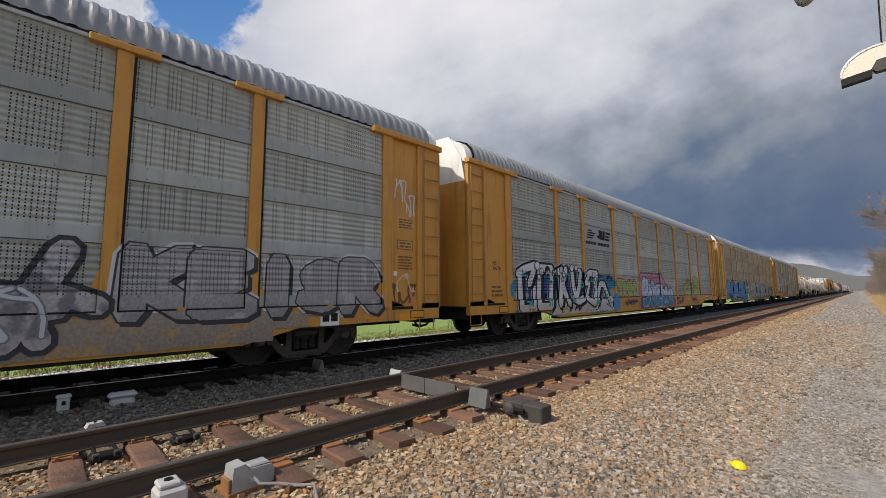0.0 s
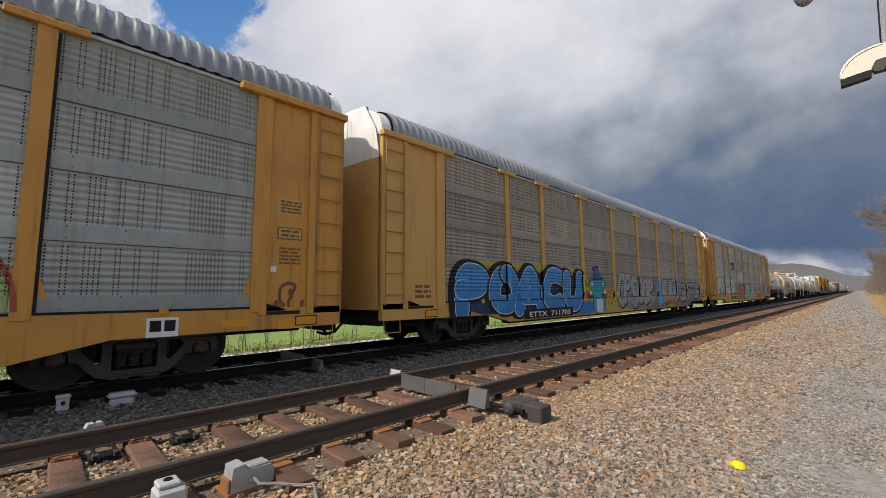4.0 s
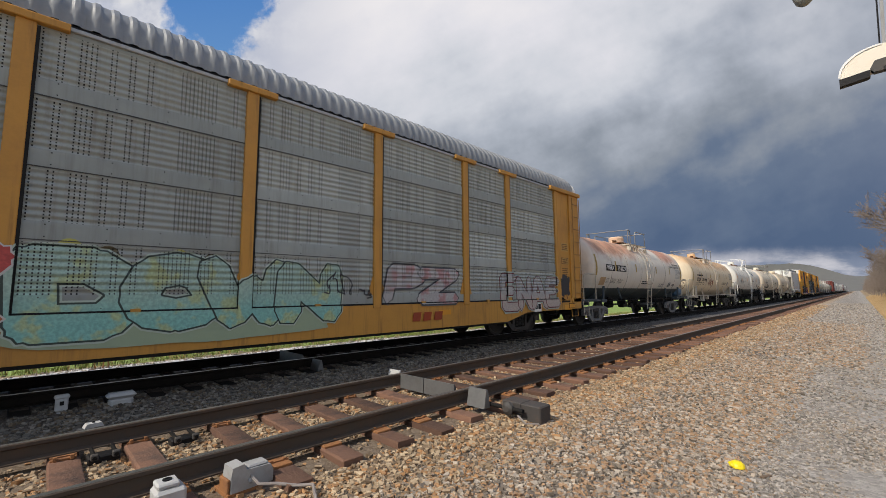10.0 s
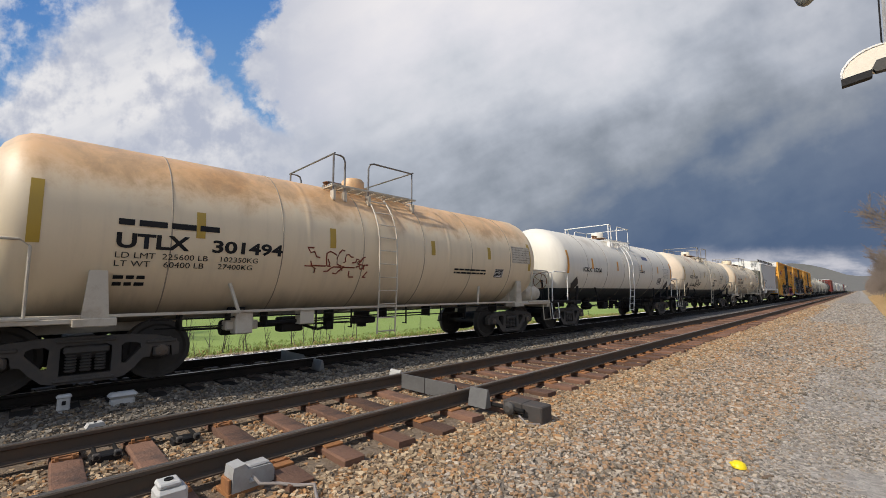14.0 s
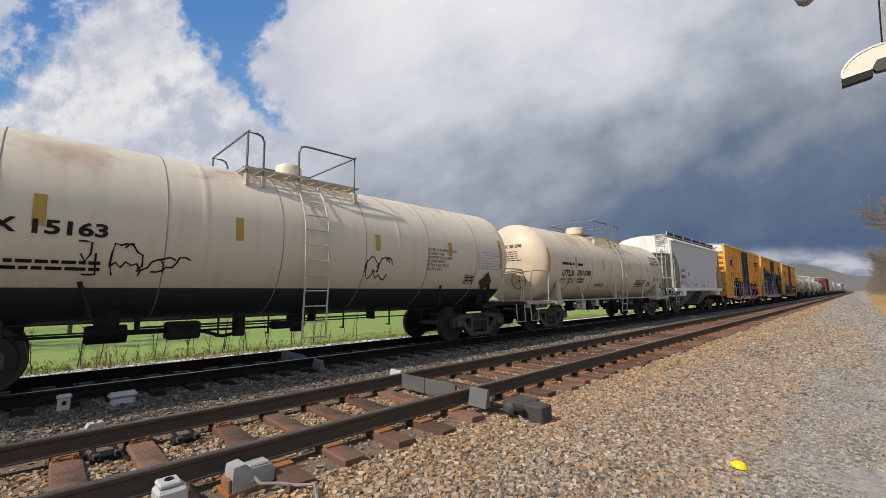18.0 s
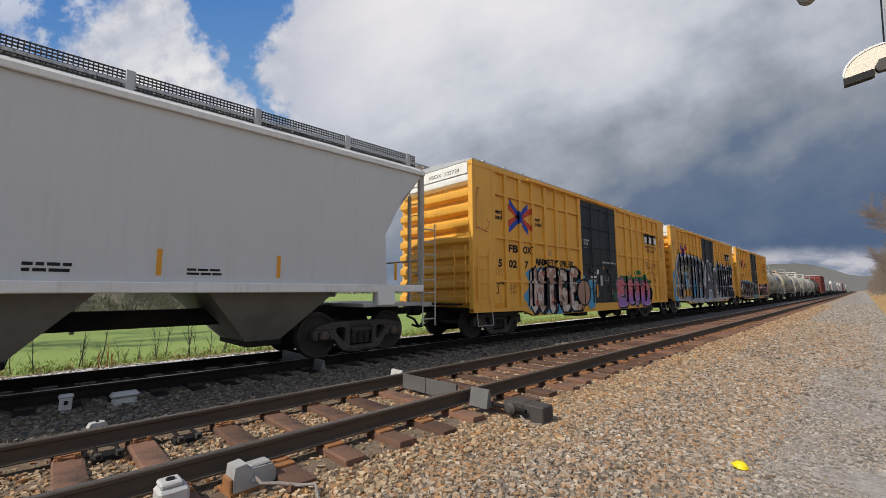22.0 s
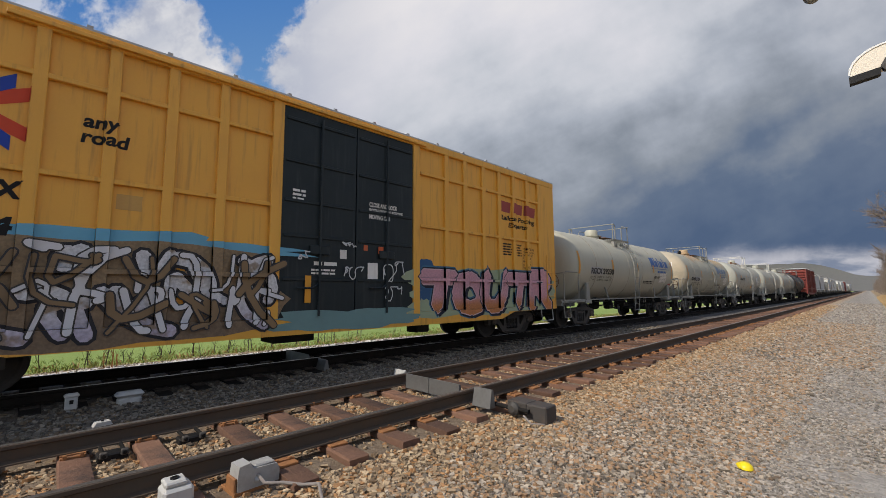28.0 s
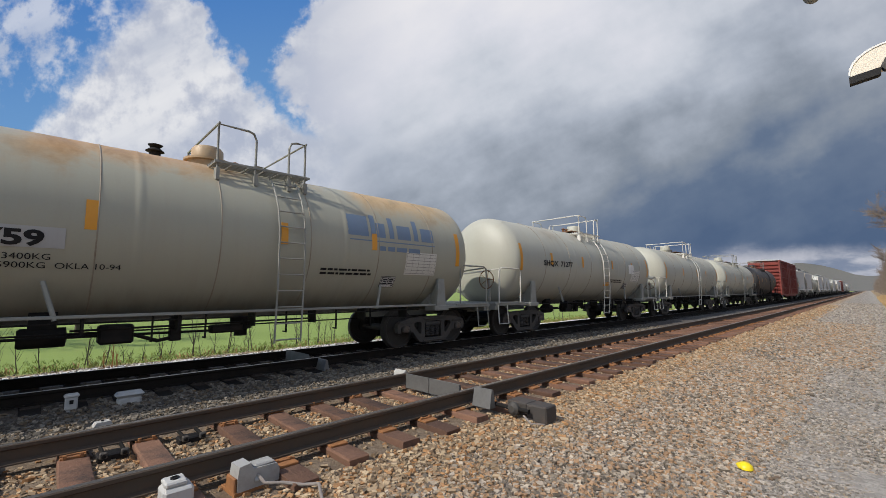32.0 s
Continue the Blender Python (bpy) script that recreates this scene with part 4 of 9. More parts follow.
def rack_end(car, y, way, paint):
    """Bowed end doors with a pale top, a centre bar and grab rails."""
    def ring(z, inset):
        return [(x, y + way * (0.02 + 0.13 * (1 - (x / 1.52) ** 2)) - way * inset) for x in np.linspace(-1.52, 1.52, 11)]
    for name, z0, z1, s0, s1, m in (("end_door", 0.95, 4.35, 1.0, 1.0, paint), ("end_door_top", 4.35, 5.72, 1.0, 0.62, PAINT["white"])):
        vs = []
        for z, k in ((z0, s0), ((z0 + z1) / 2, (s0 + s1) / 2 + (0.1 if s1 < 1 else 0)), (z1, s1)):
            vs += [(x * k, yy, z) for x, yy in ring(z, 0)]
        for z, k in ((z0, s0), ((z0 + z1) / 2, (s0 + s1) / 2 + (0.1 if s1 < 1 else 0)), (z1, s1)):
            vs += [(x * k, yy - way * 0.09, z) for x, yy in ring(z, 0)]
        fs = [(r * 11 + i, r * 11 + i + 1, r * 11 + i + 12, r * 11 + i + 11) for r in (0, 1, 3, 4) for i in range(10)]
        fs += [(22 + i, 23 + i, 56 + i, 55 + i) for i in range(10)]
        part(name, Mesh().add(vs, fs), m, car)
    part("centre_bar", Mesh().box(-0.05, 0.05, min(y + way * 0.08, y + way * 0.19), max(y + way * 0.08, y + way * 0.19), 1.0, 5.2, 0.01), PAINT["black"], car, "dark bar between the end doors")
    part("grab_rail", Mesh().tube([(0.5, y + way * 0.12, 4.6), (0.5, y + way * 0.21, 4.65), (0.5, y + way * 0.21, 5.4), (0.5, y + way * 0.08, 5.45)], 0.015, 6), PAINT["white"], car)


# yellow browned so that the rungs carry their own shadow lines
RUNG = mat("rusty_yellow_rung", (0.36, 0.19, 0.045), (0.20, 0.10, 0.04), 0.6, 0, 30, 4, 0.5, 0.2, 0.003)


def autorack(s0, label, paint, tag):
    L = 26.78
    skin = SHEET_OLD if tag == 2 else SHEET
    car = thing("autorack", label, "freight car", "autoracks of the train")
    P = PAINT[paint]
    sheets = {}
    edges = [p for p in POSTS]
    for a, b in zip(edges, edges[1:]):
        for z0, z1 in zip(LAPS, LAPS[1:]):
            w = round(b - a - 0.2, 2)
            smooth = tag in (1, 3) and z0 == LAPS[2] and a == POSTS[2]
            cover = PLATE_SHEET if smooth else skin
            me = once(("sheet", w, z0, cover.name), lambda: soft(sheet_mesh(w, z0, z1 + 0.01, smooth).data("side_sheet", cover)))
            part("side_sheet", me, cover, car, "smooth grey sheet that carries the emblem" if smooth else "", at=pose(1.575 - 0.004 * LAPS.index(z0), a + 0.1, 0))
            lap = once(("lap", w), lambda: lap_mesh(w).data("sheet_lap", LAP))
            part("sheet_lap", lap, LAP, car, at=pose(1.577, a + 0.1, z0 + (0.0 if z0 > 1.1 else 0.012)))
    post = once("rack_post" + paint, lambda: Mesh().box(1.52, 1.62, -0.1, 0.1, 1.0, 4.86, 0.008).data("post", P))
    hat = once("rack_hat" + paint, lambda: Mesh().box(1.54, 1.66, -0.42, 0.42, 4.83, 4.94, 0.012).data("post_cap", P))
    gus = once("rack_gusset" + paint, lambda: Mesh().prism([(-0.29, 1.0), (0.29, 1.0), (0.27, 1.12), (0.11, 1.66), (-0.11, 1.66), (-0.27, 1.12)], 1.53, 1.5785, "x").data("post_foot", P))
    # thin black strip that draws the shade line along one side of a post
    seam = once("rack_post_shade", lambda: Mesh().box(1.58, 1.6, -0.018, 0.018, 1.1, 4.8).data("post_seam", PAINT["black"]))
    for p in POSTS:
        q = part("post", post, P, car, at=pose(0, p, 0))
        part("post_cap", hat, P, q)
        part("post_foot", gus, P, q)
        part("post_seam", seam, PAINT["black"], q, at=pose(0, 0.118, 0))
    for a, b, lad in ((0.0, 1.76, 0), (25.22, L, 1)):
        door0, door1 = (0.70, 1.74) if not lad else (25.24, 26.10)
        part("end_panel", Mesh().box(1.50, 1.565, door0, door1, 0.95, 4.84, 0.006), P, car)
        la, lb = (0.02, 0.66) if not lad else (26.14, L - 0.02)
        part("corner_panel", Mesh().box(1.48, 1.60, la, lb, 0.95, 4.9, 0.01), P, car)
        jm = Mesh()
        for yy in (door0 - 0.02, door1 + 0.0):
            jm.box(1.5, 1.625, yy - 0.07, yy + 0.07, 0.95, 4.88, 0.01)
        part("door_jamb", jm, P, car)
        part("lintel", Mesh().box(1.52, 1.68, a - 0.02, b + (0.5 if not lad else 0.02), 4.84, 4.97, 0.012) if not lad else
             Mesh().box(1.52, 1.68, a - 0.5, b + 0.02, 4.84, 4.97, 0.012), P, car)
        ladder(car, 1.66, la + 0.06, lb - 0.06, 1.05, 4.75, 8, RUNG, 0.014)
        # the slot's shade is a solid black strip
        part("door_slot", Mesh().box(1.50, 1.608, door0 + 0.05, door1 - 0.2, 0.955, 1.015), PAINT["black"], car, "black strip for the shaded slot under the end door")
        part("door_lock", Mesh().prism([(door0 - 0.1, 1.02), (door0 + 0.42, 1.02), (door0 + 0.35, 1.06), (door0 + 0.02, 1.16)], 1.56, 1.60, "x"), PAINT["steel"], car, "greasy door-lock mechanism")
        part("end_sill", Mesh().box(-1.42, 1.45, a + 0.03 if not lad else b - 0.33, a + 0.33 if not lad else b - 0.03, 0.60, 0.94, 0.02), PAINT["steel"], car)
        plate(car, "notice_border", door0 + 0.58, door0 + 1.0, 0.74, 0.92, 1.608, PAINT["ink"])
        plate(car, "notice_field", door0 + 0.60, door0 + 0.98, 0.76, 0.90, 1.612, PAINT["orange_tape"], "yellow notice on the sill")
    part("roof", once("rackroof", lambda: roof_rack_mesh(L - 0.66).data("roof", PAINT["roof_sheet"])), None, car, "ribbed galvanised roof", at=pose(0, 0.33, 0))
    for a, b, c, d in ((0.04, 0.30, 0.30, 0.37), (L - 0.30, L - 0.04, L - 0.37, L - 0.30)):
        part("roof_end", Mesh().prism([(x * 0.975, z - 0.05) for x, z in RACK_ROOF], a, b), PAINT["white"], car, "white end piece of the roof")
        # solid black band in place of the shade under the roof's edge
        part("roof_gap", Mesh().prism([(x * 0.985, z - 0.02) for x, z in RACK_ROOF], c, d), PAINT["black"], car, "black band for the shaded gap under the roof's edge")
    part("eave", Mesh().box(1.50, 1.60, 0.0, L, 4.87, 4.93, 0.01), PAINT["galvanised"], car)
    # shade line below the eave, drawn as a black strip
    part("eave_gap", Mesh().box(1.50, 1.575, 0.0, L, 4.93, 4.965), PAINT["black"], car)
    core = Mesh().box(-1.55, 1.44, 0.2, L - 0.2, 1.0, 5.0)
    part("far_side", core, PAINT["grey_dark"], car)
    sill = Mesh().prism([(0.05, 0.98), (0.05, 0.72), (3.6, 0.70), (4.6, 0.47), (22.2, 0.47), (23.2, 0.70), (L - 0.05, 0.72), (L - 0.05, 0.98),
                         (L - 0.05, 1.08), (0.05, 1.08)], 1.45, 1.60, "x")
    part("side_sill", sill, P, car)
    # shade over the sill, drawn as a black strip
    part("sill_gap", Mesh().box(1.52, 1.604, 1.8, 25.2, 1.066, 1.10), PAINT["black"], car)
    for y in (3.4, 5.6, 7.9, 10.6, 13.4, 16.2, 18.9, 21.3, 23.8):
        part("sill_lug", Mesh().box(1.56, 1.625, y - 0.06, y + 0.06, 1.02, 1.12, 0.006), P, car)
    part("sill_flange", Mesh().box(1.22, 1.56, 4.7, 22.1, 0.415, 0.49, 0.008), PAINT["black"], car, "black lower flange")
    part("underframe", Mesh().box(-0.4, 0.4, 0.3, L - 0.3, 0.55, 0.98).box(-1.45, 1.4, 0.1, L - 0.1, 0.88, 1.02), PAINT["steel"], car)
    for y, way in ((0.0, -1), (L, 1)):
        rack_end(car, y, way, P)
        coupler(car, y + way * 0.05, way)
        part("step", Mesh().tube([(1.5, y - way * 0.15, 0.8), (1.52, y - way * 0.15, 0.45), (1.52, y - way * 0.6, 0.45), (1.5, y - way * 0.6, 0.8)], 0.014, 6), P, car)
    truck(car, 3.2)
    truck(car, L - 3.2)
    ink, plate_y, stencil = PAINT["ink"], PAINT["orange_tape"], tint(0.20, 0.10, 0.03)
    for y in (3.0, 8.2, 14.2, 19.4, 24.6):
        plate(car, "reflector", y, y + 0.42, 0.78, 0.9, 1.606, plate_y)
    part("notice_frame", Mesh().box(1.566, 1.570, 25.45, 25.95, 2.75, 3.05), PAINT["yellow_fade"], car)
    bars(car, 25.5, 25.9, 2.79, 3.01, 1.574, 4, stencil, seed=3)
    bars(car, 25.5, 25.9, 1.85, 2.15, 1.569, 5, stencil, seed=5)
    plate(car, "notice_frame", 25.46, 25.92, 2.30, 2.52, 1.570, stencil)
    plate(car, "notice_field", 25.48, 25.90, 2.32, 2.50, 1.573, PAINT["yellow_fade"])
    bars(car, 25.52, 25.86, 2.35, 2.47, 1.577, 2, stencil, seed=6)
    plate(car, "notice_patch", 25.36, 25.46, 1.70, 1.80, 1.570, PAINT["white"])
    scribble(car, (1.566, 1.566, (), ()), 25.3, 26.05, 1.0, 1.5, 4, 70 + tag, PAINT["rust"], 0.03, 0.003, "rusty brown smears")
    bars(car, 1.0, 1.5, 1.2, 1.5, 1.569, 3, stencil, seed=8 + tag)
    plate(car, "reflector", 25.5, 26.0, 0.70, 0.86, 1.606, plate_y)
    part("inspection_plate", Mesh().box(1.601, 1.606, 23.6, 24.0, 0.70, 0.98), PAINT["white"], car, "black and white stencilled service panel")
    part("inspection_plate_field", Mesh().box(1.607, 1.610, 23.64, 23.78, 0.78, 0.94).box(1.607, 1.610, 23.82, 23.96, 0.78, 0.94), ink, car)
    CARS.append((car, s0))
    return car


RACKS = [autorack(-19.68, "enclosed autorack of grey perforated sheets with grey graffiti", "yellow", 0),
         autorack(8.15, "enclosed autorack of grey perforated sheets, blue and white graffiti", "yellow", 1),
         autorack(35.87, "weathered autorack with blue, grey and purple graffiti", "yellow_fade", 2),
         autorack(63.68, "enclosed autorack of grey sheets with teal, red and mint graffiti", "yellow", 3)]
INK0 = PAINT["ink"]
WHT, BLK = tint(0.62, 0.63, 0.65), tint(0.009, 0.009, 0.011)
# the operator's emblem and name, as plain bars
for car in (RACKS[1], RACKS[3]):
    emblem = Mesh()
    for i, (a, b) in enumerate(((6.99, 7.32), (6.95, 7.62), (6.90, 7.50), (6.86, 7.38))):
        z = 3.74 - i * 0.098
        emblem.add([(0, a, z - 0.055), (0, b - 0.02, z - 0.055), (0, b + 0.04, z), (0, a + 0.035, z)], [(0, 1, 2, 3)])
    if car is RACKS[3]:
        emblem.v = [(x, 6.55 + (y - 6.86) * 1.5, 3.66 + (z - 3.74) * 0.9) for x, y, z in emblem.v]
    flat("emblem", emblem, INK0, car, RACK_SIDE[:4], "black striped operator's emblem")
    em2 = Mesh()
    em2.add([(0, 7.90, 3.79), (0, 8.22, 3.79), (0, 8.34, 3.41), (0, 8.08, 3.41)], [(0, 1, 2, 3)])
    em2.add([(0, 7.75, 3.50), (0, 7.98, 3.62), (0, 8.08, 3.41), (0, 7.80, 3.47)], [(0, 1, 2, 3)])
    em2.add([(0, 8.30, 3.79), (0, 8.52, 3.79), (0, 8.46, 3.41), (0, 8.30, 3.41)], [(0, 1, 2, 3)])
    em2.add([(0, 8.60, 3.78), (0, 9.02, 3.76), (0, 9.0, 3.66), (0, 8.58, 3.68)], [(0, 1, 2, 3)])
    em2.add([(0, 8.55, 3.63), (0, 8.96, 3.61), (0, 8.94, 3.53), (0, 8.53, 3.55)], [(0, 1, 2, 3)])
    em2.add([(0, 8.50, 3.50), (0, 8.94, 3.50), (0, 8.92, 3.41), (0, 8.48, 3.41)], [(0, 1, 2, 3)])
    if car is RACKS[3]:
        em2.v = [(x, 7.55 + (y - 7.75) * 0.82, 3.38 + (z - 3.41) * 0.74) for x, y, z in em2.v]
    rnd = random.Random(3)
    for a, b, z in (((6.80, 8.88, 3.16),) if car is RACKS[1] else ((7.5, 8.55, 3.20), (7.5, 8.66, 3.03))):
        y = a
        while y < b:
            w = rnd.uniform(0.08, 0.13)
            if abs(y - 7.72) > 0.08 or car is RACKS[3]:
                em2.add([(0, y, z), (0, y + w, z), (0, y + w, z + 0.12), (0, y, z + 0.12)], [(0, 1, 2, 3)])
            y += w + 0.028
    flat("emblem_bars", em2, INK0, car, RACK_SIDE[:4])
for car, y in ((RACKS[3], 6.62), (RACKS[1], 6.10)):
    if car is RACKS[3]:
        flat("number_panel", Mesh().add([(0, y, 0.66), (0, y + 2.5, 0.66), (0, y + 2.5, 0.88), (0, y, 0.88)], [(0, 1, 2, 3)]), BLK, car, RACK_SIDE)
written(RACKS[3], "ETTX  702987", 6.72, 0.69, 0.21, RACK_SIDE, WHT, 2.3, 0.006, 0.15, 0.012)
written(RACKS[1], "ETTX", 6.55, 0.56, 0.21, RACK_SIDE, WHT, 1.02, 0.006, 0.15, 0.045)
written(RACKS[1], "854046", 7.86, 0.56, 0.21, RACK_SIDE, WHT, 1.0, 0.006, 0.15, 0.045)
for car, body in ((RACKS[1], "NS\n34270"), (RACKS[3], "NS\n33787")):
    text(car, body, 1.05, 2.0 if car is RACKS[3] else 2.1, 0.15, 1.569)
S = RACK_SIDE
TEAL, BRIGHT = tint(0.03, 0.36, 0.34), tint(0.05, 0.24, 0.46)
PALE, INKY = tint(0.55, 0.57, 0.60), tint(0.045, 0.045, 0.05)
NAVY, NIGHT = tint(0.02, 0.04, 0.15), tint(0.015, 0.02, 0.035)
# first autorack: grey letters with pale rims, and a darker tangle before them
piece(RACKS[0], S, "KEISR", 20.55, 24.9, 0.92, 2.08, 0.20, fade((0.34, 0.34, 0.34), (0.24, 0.23, 0.22), 1.2, 0.3, (0.42, 0.41, 0.40)), INKY, 0.028,
      PALE, 0.045, None, 11, False, 4, 0.34, 0.0, 0.05, (0.05, -0.05), 0.0, (-0.08, 0.0))
flat("sill_paint", blob(14.4, 23.4, 0.44, 1.05, 10, 0.03), fade((0.30, 0.25, 0.19), (0.24, 0.20, 0.16), 0.8, 0.3, (0.40, 0.24, 0.09), 0.55), RACKS[0], S, "grey and brown paint over the sill", 0.001)
mural(RACKS[0], S, 14.6, 20.3, 0.62, 2.0, 5, 12, fade((0.40, 0.40, 0.42), (0.36, 0.33, 0.31), 1.2, 0.4, (0.12, 0.12, 0.14), 0.54), INKY, None, 0.17, None, 0.002)
mural(RACKS[0], S, 14.8, 20.2, 0.7, 2.1, 4, 15, tint(0.50, 0.53, 0.56), tint(0.20, 0.22, 0.24), None, 0.05, None, 0.024)
flat("graffiti_patch", blob(17.2, 18.6, 0.6, 1.0, 13, 0.2), tint(0.42, 0.20, 0.09), RACKS[0], S, "orange spray-painted patch", 0.020)
flat("graffiti_patch", blob(18.3, 18.9, 1.1, 1.5, 14, 0.3), tint(0.45, 0.22, 0.24), RACKS[0], S, "dull pink spray-painted patch", 0.024)
flat("graffiti_patch", blob(18.6, 19.1, 0.58, 0.95, 15, 0.3), tint(0.10, 0.24, 0.20), RACKS[0], S, "green spray-painted patch", 0.022)
scribble(RACKS[0], S, 24.55, 25.0, 1.55, 1.95, 3, 16, PALE, 0.012)
END_SIDE = (1.566, 1.566, (), ())
scribble(RACKS[0], END_SIDE, 25.35, 26.0, 3.1, 3.9, 5, 17, PALE, 0.016, 0.004)
scribble(RACKS[0], END_SIDE, 25.4, 26.0, 1.35, 1.8, 3, 18, tint(0.60, 0.50, 0.36), 0.014, 0.004)
# second autorack: white, blue and black piece with bubbles
flat("graffiti_background", blob(2.0, 9.0, 0.55, 2.12, 20, 0.16), tint(0.02, 0.22, 0.36), RACKS[1], S, "teal-blue spray-painted cloud", 0.002)
flat("graffiti_background", blob(2.7, 8.0, 0.62, 1.80, 25, 0.14), tint(0.03, 0.06, 0.26), RACKS[1], S, "deep blue spray-painted fill", 0.004)
WHITE_FADE = fade((0.66, 0.67, 0.69), (0.50, 0.45, 0.37), 0.95, 0.15)
flat("graffiti_fade", blob(3.0, 8.4, 0.56, 1.05, 19, 0.08), WHITE_FADE, RACKS[1], S, "dull white spray paint over the sill", 0.005)
piece(RACKS[1], S, "cowus", 2.15, 7.55, 0.74, 2.28, 0.115, WHITE_FADE, BLK, 0.075, tint(0.62, 0.63, 0.65), 0.022, None, 21, False, 3, 0.10, 0.05, 0.06, (0.09, -0.03), 0.006, (-0.1, 0.0))
piece(RACKS[1], S, "l", 7.35, 8.8, 0.70, 1.72, 0.115, WHITE_FADE, BLK, 0.075, tint(0.62, 0.63, 0.65), 0.022, None, 18, False, 3, 0.10, 0.05, 0.06, (0.09, -0.03), 0.006)
for i, (y, z) in enumerate(((2.6, 1.95), (2.85, 1.0), (4.05, 1.75), (4.0, 0.98), (5.25, 1.85), (5.6, 1.05), (6.3, 1.6), (7.15, 1.75), (7.5, 1.0), (8.35, 1.25))):
    scribble(RACKS[1], S, y - 0.14, y + 0.16, z - 0.12, z + 0.12, 2, 200 + i, TEAL, 0.030, 0.030, "teal dabs of paint")
for i, (y, z) in enumerate(((3.0, 0.72), (5.0, 0.72), (6.9, 0.74))):
    scribble(RACKS[1], S, y - 0.3, y + 0.3, z - 0.1, z + 0.12, 3, 220 + i, tint(0.40, 0.22, 0.10), 0.014, 0.034, "brown hatching")
BUBBLES = ((3.30, 2.16, 0.13), (3.55, 1.98, 0.10), (3.38, 1.80, 0.08), (4.75, 2.08, 0.12), (4.98, 1.92, 0.09), (4.88, 1.76, 0.06), (5.55, 2.16, 0.11), (5.85, 2.18, 0.09),
           (6.08, 2.10, 0.07), (7.25, 1.96, 0.10), (7.40, 1.80, 0.08), (7.32, 1.66, 0.06), (8.72, 1.02, 0.13))
dots(RACKS[1], S, [(y, z, r + 0.03) for y, z, r in BUBBLES], BLK, 0.030, "graffiti_outline", "black rims of painted bubbles")
dots(RACKS[1], S, BUBBLES, tint(0.66, 0.67, 0.69), 0.034, "graffiti_bubbles", "white painted bubbles")
dots(RACKS[1], S, ((3.92, 2.02, 0.17), (4.3, 1.95, 0.13)), BLK, 0.028, "graffiti_eyes", "black painted circles")
scribble(RACKS[1], S, 3.78, 4.06, 1.92, 2.12, 2, 31, PALE, 0.018, 0.034)
scribble(RACKS[1], S, 4.2, 4.4, 1.88, 2.03, 2, 32, PALE, 0.016, 0.034)
scribble(RACKS[1], S, 7.62, 8.06, 1.92, 2.14, 2, 28, BLK, 0.030)
scribble(RACKS[1], S, 8.45, 8.92, 1.76, 2.0, 4, 29, BLK, 0.022)
flat("graffiti_patch", blob(8.7, 9.6, 0.55, 1.25, 30, 0.2), BRIGHT, RACKS[1], S, "blue spray-painted patch", 0.003)
piece(RACKS[1], S, "THH", 9.45, 11.5, 1.06, 1.88, 0.17, fade((0.32, 0.40, 0.11), (0.38, 0.44, 0.16), 1.4, 0.3), tint(0.10, 0.12, 0.03), 0.014, tint(0.45, 0.07, 0.04), 0.05, None, 22, False, 3,
      0.42, 0.0, 0.04, None, 0.004)
scribble(RACKS[1], S, 10.1, 11.6, 0.72, 0.95, 6, 24, tint(0.05, 0.05, 0.09), 0.024)
scribble(RACKS[1], S, 11.45, 12.0, 1.25, 1.75, 3, 34, tint(0.6, 0.6, 0.6), 0.012)
# pink flames round fat letters that turn from white to teal
FLAME = fade((0.50, 0.22, 0.32), (0.42, 0.08, 0.18), 1.4, 0.3)
SCALLOPS = [(12.15 + 0.24 * i, 2.02 + 0.05 * (i % 2)) for i in range(13)] + [(15.2 + 0.21 * i, 1.86 - 0.135 * i + 0.05 * (i % 2)) for i in range(9)]
dots(RACKS[1], S, [(y, z, 0.20) for y, z in SCALLOPS], BLK, 0.002, "graffiti_outline", "black scalloped outline")
flat("graffiti_background", Mesh().add([(0, 12.0, 0.5), (0, 17.15, 0.5), (0, 17.0, 0.85), (0, 15.2, 1.95), (0, 12.1, 2.05)], [(0, 1, 2, 3, 4)]), FLAME, RACKS[1], S, "pink spray-painted flames", 0.004)
dots(RACKS[1], S, [(y, z - 0.01, 0.155) for y, z in SCALLOPS], FLAME, 0.0046, "graffiti_rim", "pink scalloped flames")
piece(RACKS[1], S, "BOENS", 12.25, 16.75, 0.52, 2.0, 0.22, fade((0.55, 0.61, 0.76), (0.02, 0.19, 0.27), 1.12, 0.14, (0.12, 0.27, 0.62), 0.58), NIGHT, 0.055, None, 0, tint(0.70, 0.72, 0.78), 23, True, 7,
      0.26, 0.05, 0.06, None, 0.006, (-0.5, 0.0))
rnd = random.Random(9)
dots(RACKS[1], S, [(rnd.uniform(12.4, 16.6), rnd.uniform(0.65, 1.6), rnd.uniform(0.015, 0.045)) for _ in range(46)], NIGHT, 0.024, "graffiti_spots", "small dark painted spots")
written(RACKS[1], "ALONE IN\nTHE YARD\nAGAIN...", 16.62, 1.72, 0.15, S, PALE, 0.66, 0.004, 0.0, 0.012)
LEAF = fade((0.32, 0.38, 0.12), (0.40, 0.45, 0.20), 1.4, 0.3)
